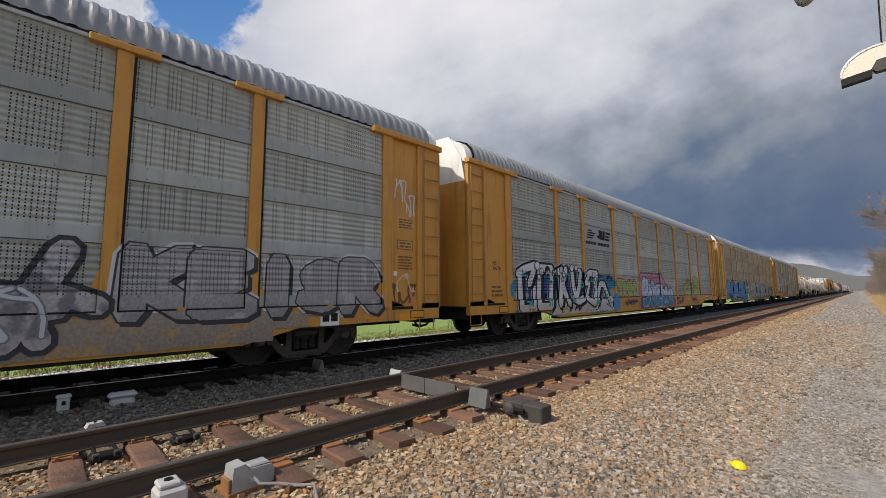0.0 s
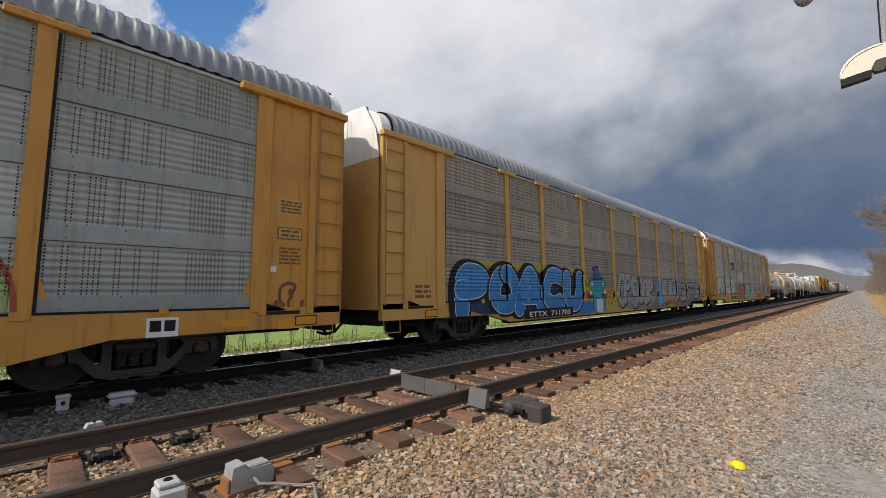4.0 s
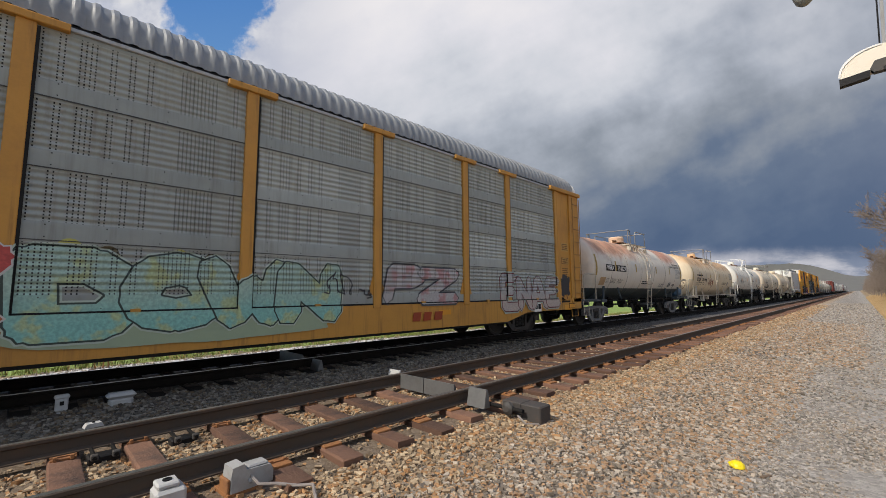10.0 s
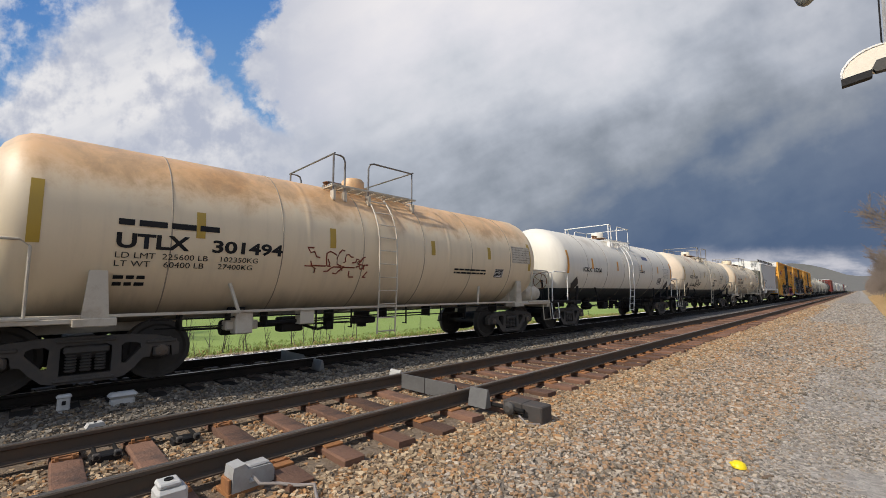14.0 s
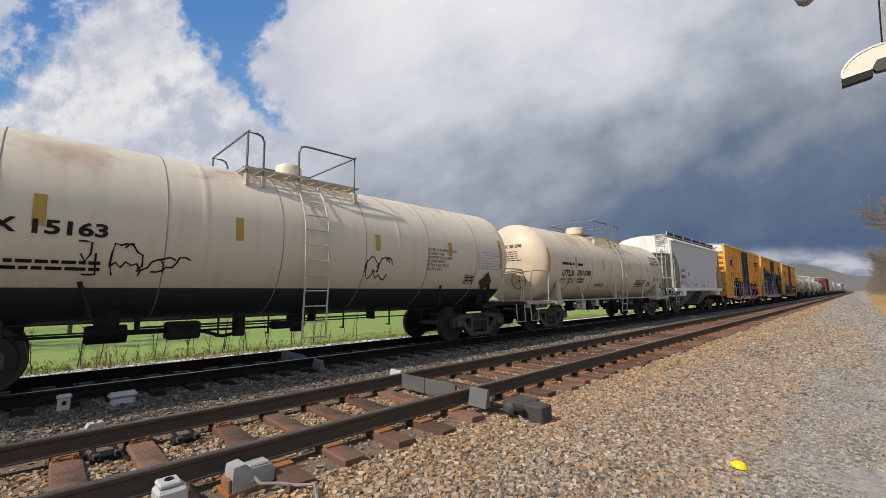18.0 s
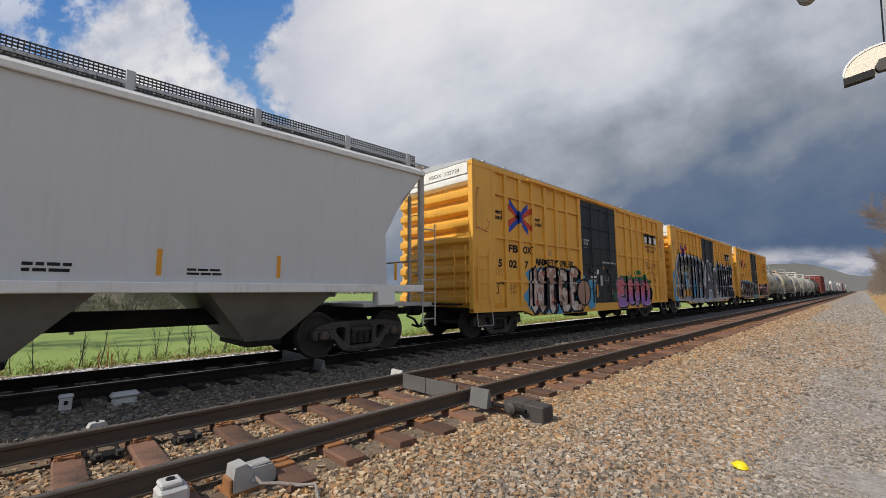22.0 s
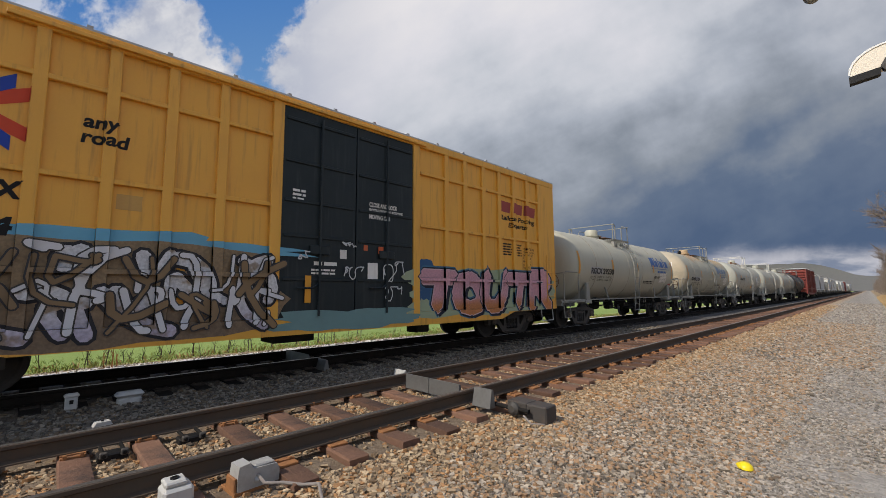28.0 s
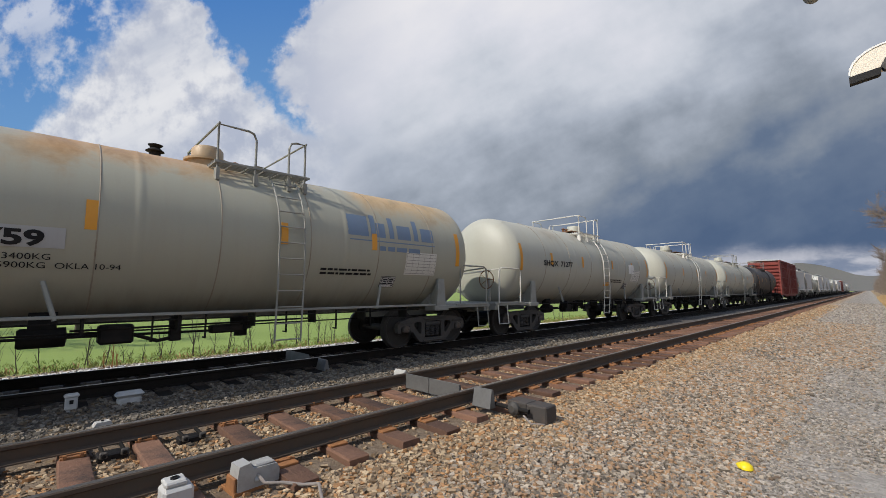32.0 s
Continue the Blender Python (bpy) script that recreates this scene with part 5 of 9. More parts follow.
for name, m, grow, lift, words in (("graffiti_rim", tint(0.36, 0.09, 0.05), 0.06, 0.006, "red rim round a green shape"), ("graffiti_shape", LEAF, 0.0, 0.010, "green spray-painted shape")):
    flat(name, blob(18.8 - grow, 20.75 + grow, 1.12, 1.66 + grow, 36, 0.12), m, RACKS[1], S, words, lift)
    dome = [(0, 21.28 + (0.95 + grow) * math.cos(a), 1.12 + (1.08 + grow) * math.sin(a)) for a in np.linspace(0, math.pi, 21)]
    flat(name, Mesh().add(dome, [tuple(range(21))]), m, RACKS[1], S, words, lift + 0.001)
    dots(RACKS[1], S, [(y, z, 0.16 + grow) for y, z in ((19.55, 1.72), (19.9, 1.76))], m, lift + 0.002, "graffiti_eyes", words)
LEAF_INK = tint(0.06, 0.08, 0.03)
piece(RACKS[1], S, "SMC", 20.0, 22.1, 1.16, 1.86, 0.016, LEAF_INK, LEAF_INK, 0.0, None, 0, None, 26, True, 4, -0.1, 0.0, 0.04, None, 0.014, label="thin dark lines on the green shape")
scribble(RACKS[1], S, 19.2, 19.8, 1.2, 1.45, 2, 37, LEAF_INK, 0.014, 0.018, "thin dark lines on the green shape")
scribble(RACKS[1], S, 18.75, 19.1, 1.45, 1.75, 2, 33, tint(0.50, 0.12, 0.14), 0.018)
scribble(RACKS[1], S, 18.85, 19.15, 1.12, 1.3, 2, 35, BLK, 0.012)
for y0, y1, z0, z1, sd, c in ((17.3, 18.7, 0.62, 0.95, 51, NAVY), (20.3, 21.5, 0.62, 0.92, 53, NAVY), (5.0, 6.2, 0.66, 0.95, 52, BLK)):
    scribble(RACKS[1], S, y0, y1, z0, z1, 4, sd, c, 0.035, 0.008)
# third autorack: bright blue letters, a small teal figure, grey and purple letters
flat("graffiti_rim", blob(2.3, 9.3, 0.9, 2.20, 31, 0.05, 72), tint(0.40, 0.36, 0.05), RACKS[2], S, "yellow spray-painted rim", 0.001)
flat("graffiti_background", blob(2.7, 9.0, 0.66, 1.95, 29, 0.05), tint(0.012, 0.045, 0.13), RACKS[2], S, "dark blue spray paint between the letters", 0.0018)
piece(RACKS[2], S, "POACU", 2.35, 9.15, 0.62, 2.14, 0.27, fade((0.035, 0.27, 0.60), (0.02, 0.17, 0.46), 1.25, 0.5, (0.03, 0.34, 0.50), 0.62), BLK, 0.075, None, 0, tint(0.66, 0.72, 0.78), 32, True, 7,
      0.28, 0.04, 0.05, (-0.14, 0.02), 0.002)
flat("graffiti_fade", blob(8.3, 9.95, 0.52, 0.98, 34, 0.10), tint(0.02, 0.19, 0.47), RACKS[2], S, "blue spray-painted tail", 0.006)
flat("number_band", Mesh().add([(0, 5.3, 0.5), (0, 8.3, 0.5), (0, 8.3, 0.80), (0, 5.3, 0.80)], [(0, 1, 2, 3)]), BLK, RACKS[2], S, "black band behind the number", 0.022)
written(RACKS[2], "ETTX  711703", 5.55, 0.56, 0.22, S, WHT, 2.55, 0.006, 0.0, 0.028)
flat("graffiti_background", blob(9.1, 12.1, 0.55, 1.45, 33, 0.22), fade((0.55, 0.26, 0.05), (0.50, 0.40, 0.06), 1.0, 0.3, (0.45, 0.12, 0.12)), RACKS[2], S, "orange and yellow spray-painted haze", 0.004)
FIGURE, CHEEK = tint(0.03, 0.32, 0.38), tint(0.62, 0.64, 0.66)
dots(RACKS[2], S, ((10.45, 1.42, 0.45), (9.98, 1.62, 0.25), (10.95, 1.64, 0.25)), BLK, 0.008, "graffiti_outline", "black outline of the figure")
flat("graffiti_outline", blob(9.93, 11.05, 0.52, 1.2, 37, 0.06), BLK, RACKS[2], S, "black outline of the figure", 0.007)
flat("graffiti_shape", blob(9.97, 11.0, 0.52, 1.16, 37, 0.06), FIGURE, RACKS[2], S, "teal spray-painted figure", 0.010)
dots(RACKS[2], S, ((10.45, 1.42, 0.42), (9.98, 1.62, 0.22), (10.95, 1.64, 0.22)), FIGURE, 0.012, "graffiti_shape", "teal round shapes")
flat("graffiti_shape", blob(9.95, 10.98, 1.2, 1.80, 45, 0.04), FIGURE, RACKS[2], S, "teal spray-painted shape", 0.0135)
flat("graffiti_shape", blob(10.22, 10.78, 0.52, 1.04, 38, 0.05), CHEEK, RACKS[2], S, "white spray-painted patch", 0.014)
flat("graffiti_outline", Mesh().add([(0, 10.02, 1.77), (0, 10.98, 1.80), (0, 10.62, 2.06), (0, 10.52, 2.34), (0, 10.0, 2.22), (0, 10.22, 2.10)], [(0, 1, 2, 3, 4, 5)]), BLK, RACKS[2], S, "black outline of a pointed shape", 0.016)
flat("graffiti_shape", Mesh().add([(0, 10.08, 1.81), (0, 10.9, 1.83), (0, 10.58, 2.04), (0, 10.48, 2.28), (0, 10.1, 2.2), (0, 10.28, 2.10)], [(0, 1, 2, 3, 4, 5)]), tint(0.03, 0.12, 0.34), RACKS[2], S, "navy pointed shape", 0.019)
dots(RACKS[2], S, ((9.86, 1.30, 0.10), (11.1, 1.32, 0.10), (9.98, 1.62, 0.08), (10.95, 1.64, 0.08)), CHEEK, 0.018, "graffiti_spots", "pale painted spots")
for y0, y1, z0, z1, sd in ((9.2, 9.85, 1.35, 1.95, 41), (11.3, 12.5, 0.72, 1.25, 42)):
    scribble(RACKS[2], S, y0, y1, z0, z1, 4, sd, BLK, 0.055, 0.008, "black backing of spiky strokes", True)
    scribble(RACKS[2], S, y0, y1, z0, z1, 4, sd, tint(0.60, 0.50, 0.03), 0.032, 0.016, "yellow spiky strokes", True)
flat("graffiti_background", blob(12.55, 16.7, 0.55, 2.02, 35, 0.07), fade((0.33, 0.33, 0.33), (0.24, 0.22, 0.20), 0.95, 0.2), RACKS[2], S, "grey spray-painted haze", 0.002)
piece(RACKS[2], S, "CPSOOP", 12.4, 16.6, 0.66, 2.04, 0.15, fade((0.40, 0.41, 0.42), (0.30, 0.28, 0.26), 0.95, 0.2, (0.32, 0.33, 0.34)), tint(0.025, 0.025, 0.03), 0.032, None, 0, None, 36, True, 6,
      0.42, 0.05, 0.14, (0.05, -0.04), 0.004)
flat("graffiti_background", blob(16.75, 17.35, 1.2, 1.75, 43, 0.25), tint(0.45, 0.16, 0.06), RACKS[2], S, "rust-red spray-painted patch", 0.003)
flat("graffiti_background", blob(17.2, 17.85, 0.62, 1.85, 37, 0.25), tint(0.12, 0.36, 0.60), RACKS[2], S, "light blue spray-painted patch", 0.004)
piece(RACKS[2], S, "ESN", 17.95, 20.7, 0.66, 1.95, 0.25, fade((0.34, 0.33, 0.30), (0.27, 0.25, 0.22), 1.1, 0.3), tint(0.035, 0.02, 0.05), 0.045, tint(0.32, 0.25, 0.50), 0.07, None, 38, True, 6, 0.14, 0.05, 0.08, (0.06, -0.04))
flat("graffiti_background", blob(20.75, 21.35, 1.1, 1.8, 44, 0.25), tint(0.16, 0.36, 0.50), RACKS[2], S, "light blue spray-painted patch", 0.002)
piece(RACKS[2], S, "SKTOR", 20.95, 25.2, 0.78, 1.85, 0.115, tint(0.33, 0.31, 0.28), tint(0.03, 0.02, 0.03), 0.032, tint(0.42, 0.41, 0.42), 0.02, None, 39, True, 6, 0.34, 0.06, 0.10, (0.05, -0.06))
flat("sill_paint", Mesh().add([(0, 15.2, 0.5), (0, 25.0, 0.5), (0, 25.0, 1.06), (0, 15.2, 1.06)], [(0, 1, 2, 3)]), tint(0.20, 0.17, 0.14), RACKS[2], S, "brown-grey paint over the sill", 0.001)
for car, y, z, block in ((RACKS[2], 18.54, 0.56, True), (RACKS[3], 18.45, 0.60, False)):
    if block:
        flat("orange_block", Mesh().add([(0, y, z), (0, y + 1.14, z), (0, y + 1.14, z + 0.34), (0, y, z + 0.34)], [(0, 1, 2, 3)]), tint(0.55, 0.28, 0.03), car, S, "orange owner's block", 0.030)
    for a, b in ((0.08, 0.36), (0.41, 0.69), (0.76, 1.06)):
        flat("owner_mark", Mesh().add([(0, y + a, z + 0.07), (0, y + b - 0.04, z + 0.07), (0, y + b, z + 0.27), (0, y + a + 0.04, z + 0.27)], [(0, 1, 2, 3)]), tint(0.34, 0.06, 0.02), car, S,
             "red owner's mark as plain blocks", 0.034 if block else 0.006)
# fourth autorack: cream, red, mint and pink letters
for a, b, c, d, sd in ((2.1, 3.4, 1.3, 2.35, 39), (2.4, 4.2, 1.04, 1.6, 38), (4.1, 5.2, 1.06, 1.7, 37), (5.4, 6.5, 1.2, 2.0, 36), (6.2, 7.6, 1.04, 1.6, 35)):
    flat("graffiti_background", blob(a, b, c, d, sd, 0.14), tint(0.10, 0.28, 0.35), RACKS[3], S, "patch of teal spray paint behind the letters", 0.001 + 0.0002 * (sd - 34))
piece(RACKS[3], S, "FNKSB", 2.35, 7.75, 1.10, 2.34, 0.21, fade((0.52, 0.52, 0.44), (0.60, 0.57, 0.46), 1.5, 0.4, (0.50, 0.50, 0.43)), tint(0.11, 0.15, 0.15), 0.026, tint(0.36, 0.42, 0.42), 0.04, None, 41, True, 7,
      0.34, 0.04, 0.10, None, 0.003, (-0.12, 0.0))
flat("graffiti_fade", blob(7.6, 9.0, 1.15, 2.2, 40, 0.2), tint(0.36, 0.40, 0.39), RACKS[3], S, "thin pale haze of spray paint", 0.0015)
scribble(RACKS[3], S, 8.5, 9.1, 1.35, 1.75, 4, 48, BLK, 0.014)
flat("graffiti_fade", blob(9.35, 12.0, 0.62, 1.15, 49, 0.06), fade((0.42, 0.10, 0.04), (0.40, 0.13, 0.04), 0.9, 0.2), RACKS[3], S, "orange-red spray paint over the sill", 0.003)
piece(RACKS[3], S, "THAZ", 9.45, 12.05, 0.95, 1.98, 0.155, fade((0.48, 0.07, 0.06), (0.44, 0.13, 0.06), 1.15, 0.2, (0.52, 0.28, 0.26), 0.64), tint(0.58, 0.55, 0.52), 0.026, None, 0, None, 42, False, 3, 0.30, 0.05, 0.07, None, 0.005)
flat("graffiti_fade", blob(12.1, 16.4, 0.60, 1.15, 50, 0.08), tint(0.34, 0.42, 0.28), RACKS[3], S, "pale green spray paint over the sill", 0.002)
dots(RACKS[3], S, ((12.65, 1.92, 0.14), (12.5, 1.78, 0.10), (13.9, 1.88, 0.12), (14.1, 1.80, 0.10)), tint(0.50, 0.48, 0.12), 0.003, "graffiti_bubbles", "yellow painted bubbles")
dots(RACKS[3], S, ((13.05, 1.86, 0.13), (14.35, 1.84, 0.12)), tint(0.12, 0.10, 0.06), 0.004, "graffiti_bubbles", "dark brown painted bubbles")
piece(RACKS[3], S, "DOWN", 12.2, 16.6, 0.78, 1.92, 0.235, fade((0.36, 0.50, 0.42), (0.22, 0.50, 0.44), 1.2, 0.3, (0.44, 0.50, 0.24), 0.57), tint(0.05, 0.07, 0.06), 0.026, tint(0.46, 0.54, 0.46), 0.025, None, 43, False, 4, 0.40, 0.0, 0.06, None, 0.005)
piece(RACKS[3], S, "PZ", 17.85, 19.95, 1.10, 1.95, 0.13, fade((0.48, 0.46, 0.45), (0.45, 0.43, 0.42), 1.5, 0.4, (0.46, 0.22, 0.21), 0.55), tint(0.05, 0.05, 0.05), 0.024, tint(0.14, 0.15, 0.15), 0.02, None, 44, False, 3, 0.34, 0.10, 0.08, None, 0.003)
scribble(RACKS[3], S, 17.1, 17.45, 1.2, 1.4, 2, 54, INKY, 0.014)
scribble(RACKS[3], S, 16.3, 17.0, 1.3, 1.75, 4, 55, INKY, 0.012)
piece(RACKS[3], S, "ENAE", 21.9, 25.1, 0.80, 1.86, 0.12, fade((0.42, 0.42, 0.41), (0.48, 0.40, 0.35), 1.2, 0.2), tint(0.16, 0.03, 0.035), 0.030, tint(0.40, 0.48, 0.42), 0.04, None, 45, False, 3, 0.20, 0.0, 0.06)
flat("graffiti_shape", blob(25.35, 25.95, 1.2, 1.9, 46, 0.2), tint(0.05, 0.05, 0.05), RACKS[3], END_SIDE, "black spray-painted patch")
BROWN_MARKER = tint(0.30, 0.165, 0.045)
for i, (y0, y1, z0, z1) in enumerate(((0.9, 1.2, 3.3, 3.75), (1.2, 1.5, 3.45, 3.95), (0.88, 1.15, 2.85, 3.3), (1.15, 1.5, 2.95, 3.4), (0.9, 1.3, 2.55, 2.85), (0.85, 1.35, 2.2, 2.5))):
    scribble(RACKS[3], END_SIDE, y0, y1, z0, z1, 1, 470 + i, BROWN_MARKER, 0.017, 0.004, "faded brown looping tag")
scribble(RACKS[3], END_SIDE, 0.92, 1.22, 3.25, 4.0, 2, 47, tint(0.55, 0.47, 0.36), 0.012, 0.006, "thin pale tag")
scribble(RACKS[3], END_SIDE, 0.8, 1.6, 1.5, 1.8, 6, 480, tint(0.09, 0.055, 0.03), 0.012, 0.004, "dark brown scrawl")
scribble(RACKS[3], END_SIDE, 0.9, 1.4, 1.2, 1.42, 4, 481, BROWN_MARKER, 0.010, 0.004)
flat("graffiti_patch", blob(1.2, 1.48, 1.0, 1.32, 482, 0.2), tint(0.50, 0.46, 0.44), RACKS[3], END_SIDE, "small whitish patch of paint", 0.004)

# ---- tank cars ----


def tank_material(name, base, stain, amount, under=None, line=1.45, dirt=(0.30, 0.25, 0.18), zones=()):
    """Painted shell: stains that run down from the top, and a dark band of paint along the belly; shells without it
    darken towards the bottom.
    """
    m = bpy.data.materials.new(name)
    m.use_nodes = True
    g = Nodes(m.node_tree)
    bsdf = m.node_tree.nodes["Principled BSDF"]
    pos = g.n("TexCoord").outputs["Object"]
    z = g.n("SeparateXYZ", (), Vector=pos).outputs[2]
    big = g.noise(g.scaled(pos, (0.6, 0.5, 0.5)), 1.0, 6, 0.62, 0.4)
    fine = g.noise(pos, 24, 5, 0.65)
    run = g.noise(g.scaled(pos, (1.0, 3.2, 0.35)), 1.5, 6, 0.6)
    c = g.mix(g.math("MULTIPLY", g.ramp(run, 0.45, 0.8), 0.2), col(base), col(dirt))
    c = g.mix(g.math("MULTIPLY", fine, 0.15), c, col(tuple(x * 0.7 for x in base)))
    top = g.ramp(g.math("ADD", z, g.math("MULTIPLY", g.math("SUBTRACT", run, 0.5), 1.0)), 2.75 - 0.35 * amount, 3.45)
    f = g.math("MULTIPLY", g.math("MULTIPLY", top, g.ramp(big, 0.60 - 0.30 * amount, 0.66)), min(1.0, 0.4 + amount * 0.55))
    st = g.mix(g.ramp(g.noise(pos, 3.0, 6, 0.65), 0.3, 0.7), col(stain), col(tuple(x * 0.5 for x in stain)))
    c = g.mix(f, c, st)
    y = g.n("SeparateXYZ", (), Vector=pos).outputs[1]
    for a, b, low, shade, strength in zones:
        blot = g.noise(g.scaled(pos, (0.5, 0.9, 0.9)), 1.6, 7, 0.68, 0.3)
        edge = g.math("ADD", z, g.math("MULTIPLY", g.math("SUBTRACT", blot, 0.5), 1.5))
        mask = g.math("MULTIPLY", g.ramp(edge, low - 0.25, low + 0.35), g.math("MULTIPLY", g.ramp(y, a - 0.3, a + 0.3), g.ramp(y, b + 0.9, b - 0.9)))
        tone = g.mix(g.ramp(blot, 0.38, 0.68), tuple(min(1, k * 1.45 + 0.03) for k in shade) + (1,), col(tuple(k * 0.75 for k in shade)))
        c = g.mix(g.math("MULTIPLY", mask, strength), c, tone)
    if under:
        c = g.mix(g.math("LESS_THAN", z, line), c, g.mix(fine, col(under), col(tuple(x * 1.8 + 0.01 for x in under))))
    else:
        # no belly paint: the shell turns dark brown towards the bottom
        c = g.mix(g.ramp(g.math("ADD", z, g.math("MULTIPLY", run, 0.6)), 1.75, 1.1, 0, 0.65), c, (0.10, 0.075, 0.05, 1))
    g.put(bsdf.inputs["Base Color"], c)
    g.put(bsdf.inputs["Roughness"], g.math("ADD", 0.36, g.math("MULTIPLY", fine, 0.3)))
    g.put(bsdf.inputs["Normal"], g.n("Bump", (), Strength=0.12, Distance=0.012, Height=g.math("ADD", g.math("MULTIPLY", fine, 0.15), g.noise(pos, 1.3, 3))))
    return m


TR, TZ = 1.46, 2.32
HEAD = ((0.0, -0.54), (0.55, -0.52), (0.95, -0.45), (1.24, -0.32), (1.38, -0.18), (1.44, -0.06), (TR, 0.06))     # dished end: radius, place
WELD = mat("grimy_weld_seam", (0.31, 0.265, 0.205), (0.22, 0.16, 0.11), 0.7, 0, 40, 3.0, 0.7, 0.2, 0.004)


def wrapped(car, body, y, z, size, material, width=0.0, bold=0.0, name="lettering", lift=0.010):
    """Letters bent round the shell's near side."""
    src = letters(body, size, width, bold)
    me = src.copy()
    for v in me.vertices:
        zz = z + v.co.z
        v.co = (math.sqrt(max(0.01, TR * TR - (zz - TZ) ** 2)) + lift, y + v.co.y, zz)
    me.materials.clear()
    me.materials.append(material)
    return part(name, me, material, car)


def patch(y0, y1, z0, z1, lift=0.006):
    """A sheet that follows the shell."""
    n = 6
    line = [(math.sqrt(TR * TR - (z0 + (z1 - z0) * i / n - TZ) ** 2) + lift, z0 + (z1 - z0) * i / n) for i in range(n + 1)]
    return Mesh().strip(line, y0, y1)


def wrapped_bars(car, y0, y1, z0, z1, rows, material, seed):
    rnd = random.Random(seed)
    m = Mesh()
    h = (z1 - z0) / (rows * 1.9 - 0.9)
    for i in range(rows):
        z, y = z1 - i * h * 1.9, y0
        while y < y1 - 0.03:
            w = min(rnd.uniform(1.5, 5.0) * h, y1 - y)
            p = patch(y, y + w, z - h, z, 0.012)
            m.add(p.v, p.f)
            y += w + 0.6 * h
    ob = part("stencil_lines", m, material, car)
    tagged(ob, kind="stuff")
    return ob


def tank(s0, L, shell, label, frame_mat, platform, rails, tape, belly=False, box=None, dome=0.28):
    car = thing("tank_car", label, "tank car", "tank cars of the train")
    prof = list(HEAD)
    rings = [(TR, 0.12)]
    for k in (1, 2):
        c = L * k / 3
        rings += [(TR, c - 0.09), (TR, c - 0.05), (TR + 0.006, c - 0.03), (TR + 0.006, c + 0.03), (TR, c + 0.05), (TR, c + 0.09)]
    rings.append((TR, L - 0.12))
    prof = prof + rings + [(r, L - t) for r, t in prof[::-1]]
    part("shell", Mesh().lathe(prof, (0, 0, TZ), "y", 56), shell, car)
    weld = once(("weld",), lambda: Mesh().lathe([(TR - 0.01, -0.011), (TR + 0.006, -0.008), (TR + 0.009, 0.0), (TR + 0.006, 0.008), (TR - 0.01, 0.011)], (0, 0, TZ), "y", 56).data("weld_seam", WELD))
    for k in range(1, 7):
        part("weld_seam", weld, WELD, car, at=pose(0, L * (k - 0.1) / 6.6, 0))
    for y, way in ((0.0, -1), (L, 1)):
        part("stub_sill", Mesh().box(-0.16, 0.16, -1.1 if way < 0 else L - 2.0, 2.0 if way < 0 else L + 1.1, 0.72, 0.98, 0.01), frame_mat, car)
        ya, yb = sorted((y + way * 1.15, y - way * 1.55))
        part("end_sill", Mesh().box(-1.35, 1.35, min(y + way * 1.15, y + way * 0.95), max(y + way * 1.15, y + way * 0.95), 0.82, 1.04, 0.01), frame_mat, car)
        part("end_deck", Mesh().box(-1.4, 1.4, min(y + way * 1.0, y - way * 0.2), max(y + way * 1.0, y - way * 0.2), 0.99, 1.03, 0.006), frame_mat, car)
        c = y - way * 0.75
        part("side_stringer", Mesh().box(1.30, 1.38, min(ya, c) if way < 0 else c, c if way < 0 else yb, 0.93, 1.0, 0.008), frame_mat, car)
        # saddle: a slim web that carries the shell over the truck, its end plate and a lozenge-shaped pad on the shell
        part("saddle", Mesh().prism([(c - 0.12, 0.98), (c + 0.12, 0.98), (c + 0.07, 1.42), (c - 0.07, 1.42)], -1.0, 1.05, "x"), frame_mat, car)
        part("bolster_end", Mesh().box(1.05, 1.42, c - 0.24, c + 0.24, 0.88, 1.0, 0.012), frame_mat, car)
        if frame_mat is PAINT["mid_grey"] or frame_mat is PALE:
            part("saddle_strut", Mesh().prism([(c - 0.15, 1.0), (c + 0.15, 1.0), (c + 0.10, 1.66), (c - 0.10, 1.66)], 1.33, 1.40, "x").prism([(c - 0.02, 1.0), (c + 0.02, 1.0), (c + 0.02, 1.60), (c - 0.02, 1.60)], 1.05, 1.335, "x"), frame_mat, car, "broad saddle plate")
        else:
            part("saddle_strut", Mesh().tube([(1.36, c, 0.98), (1.40, c, 1.55)], 0.05, 8), frame_mat, car)
        if frame_mat is PAINT["black"]:
            pad = [(math.sqrt(TR * TR - (1.62 + w - TZ) ** 2) + 0.02, c + u, 1.62 + w) for u, w in ((0, -0.28), (0.14, -0.14), (0.28, 0), (0.14, 0.14), (0, 0.28), (-0.14, 0.14), (-0.28, 0), (-0.14, -0.14), (0, 0))]
            part("saddle_pad", Mesh().add(pad, [(8, k, (k + 1) % 8) for k in range(8)]), PAINT["cast_steel"], car, "dark lozenge-shaped saddle pad")
        elif frame_mat is PAINT["blue_steel"] and way < 0:
            part("saddle_pad", patch(c - 0.26, c + 0.26, 1.60, 1.92, 0.012), mat("rusty_cream_pad", (0.50, 0.34, 0.18), (0.36, 0.18, 0.08), 0.6, 0, 20, 3, 0.6, 0.1, 0.004), car, "rust-stained saddle pad")
        part("stay", Mesh().tube([(1.34, c - way * 1.9, 0.98), (1.26, c - way * 1.75, 1.5)], 0.03, 6), frame_mat, car)
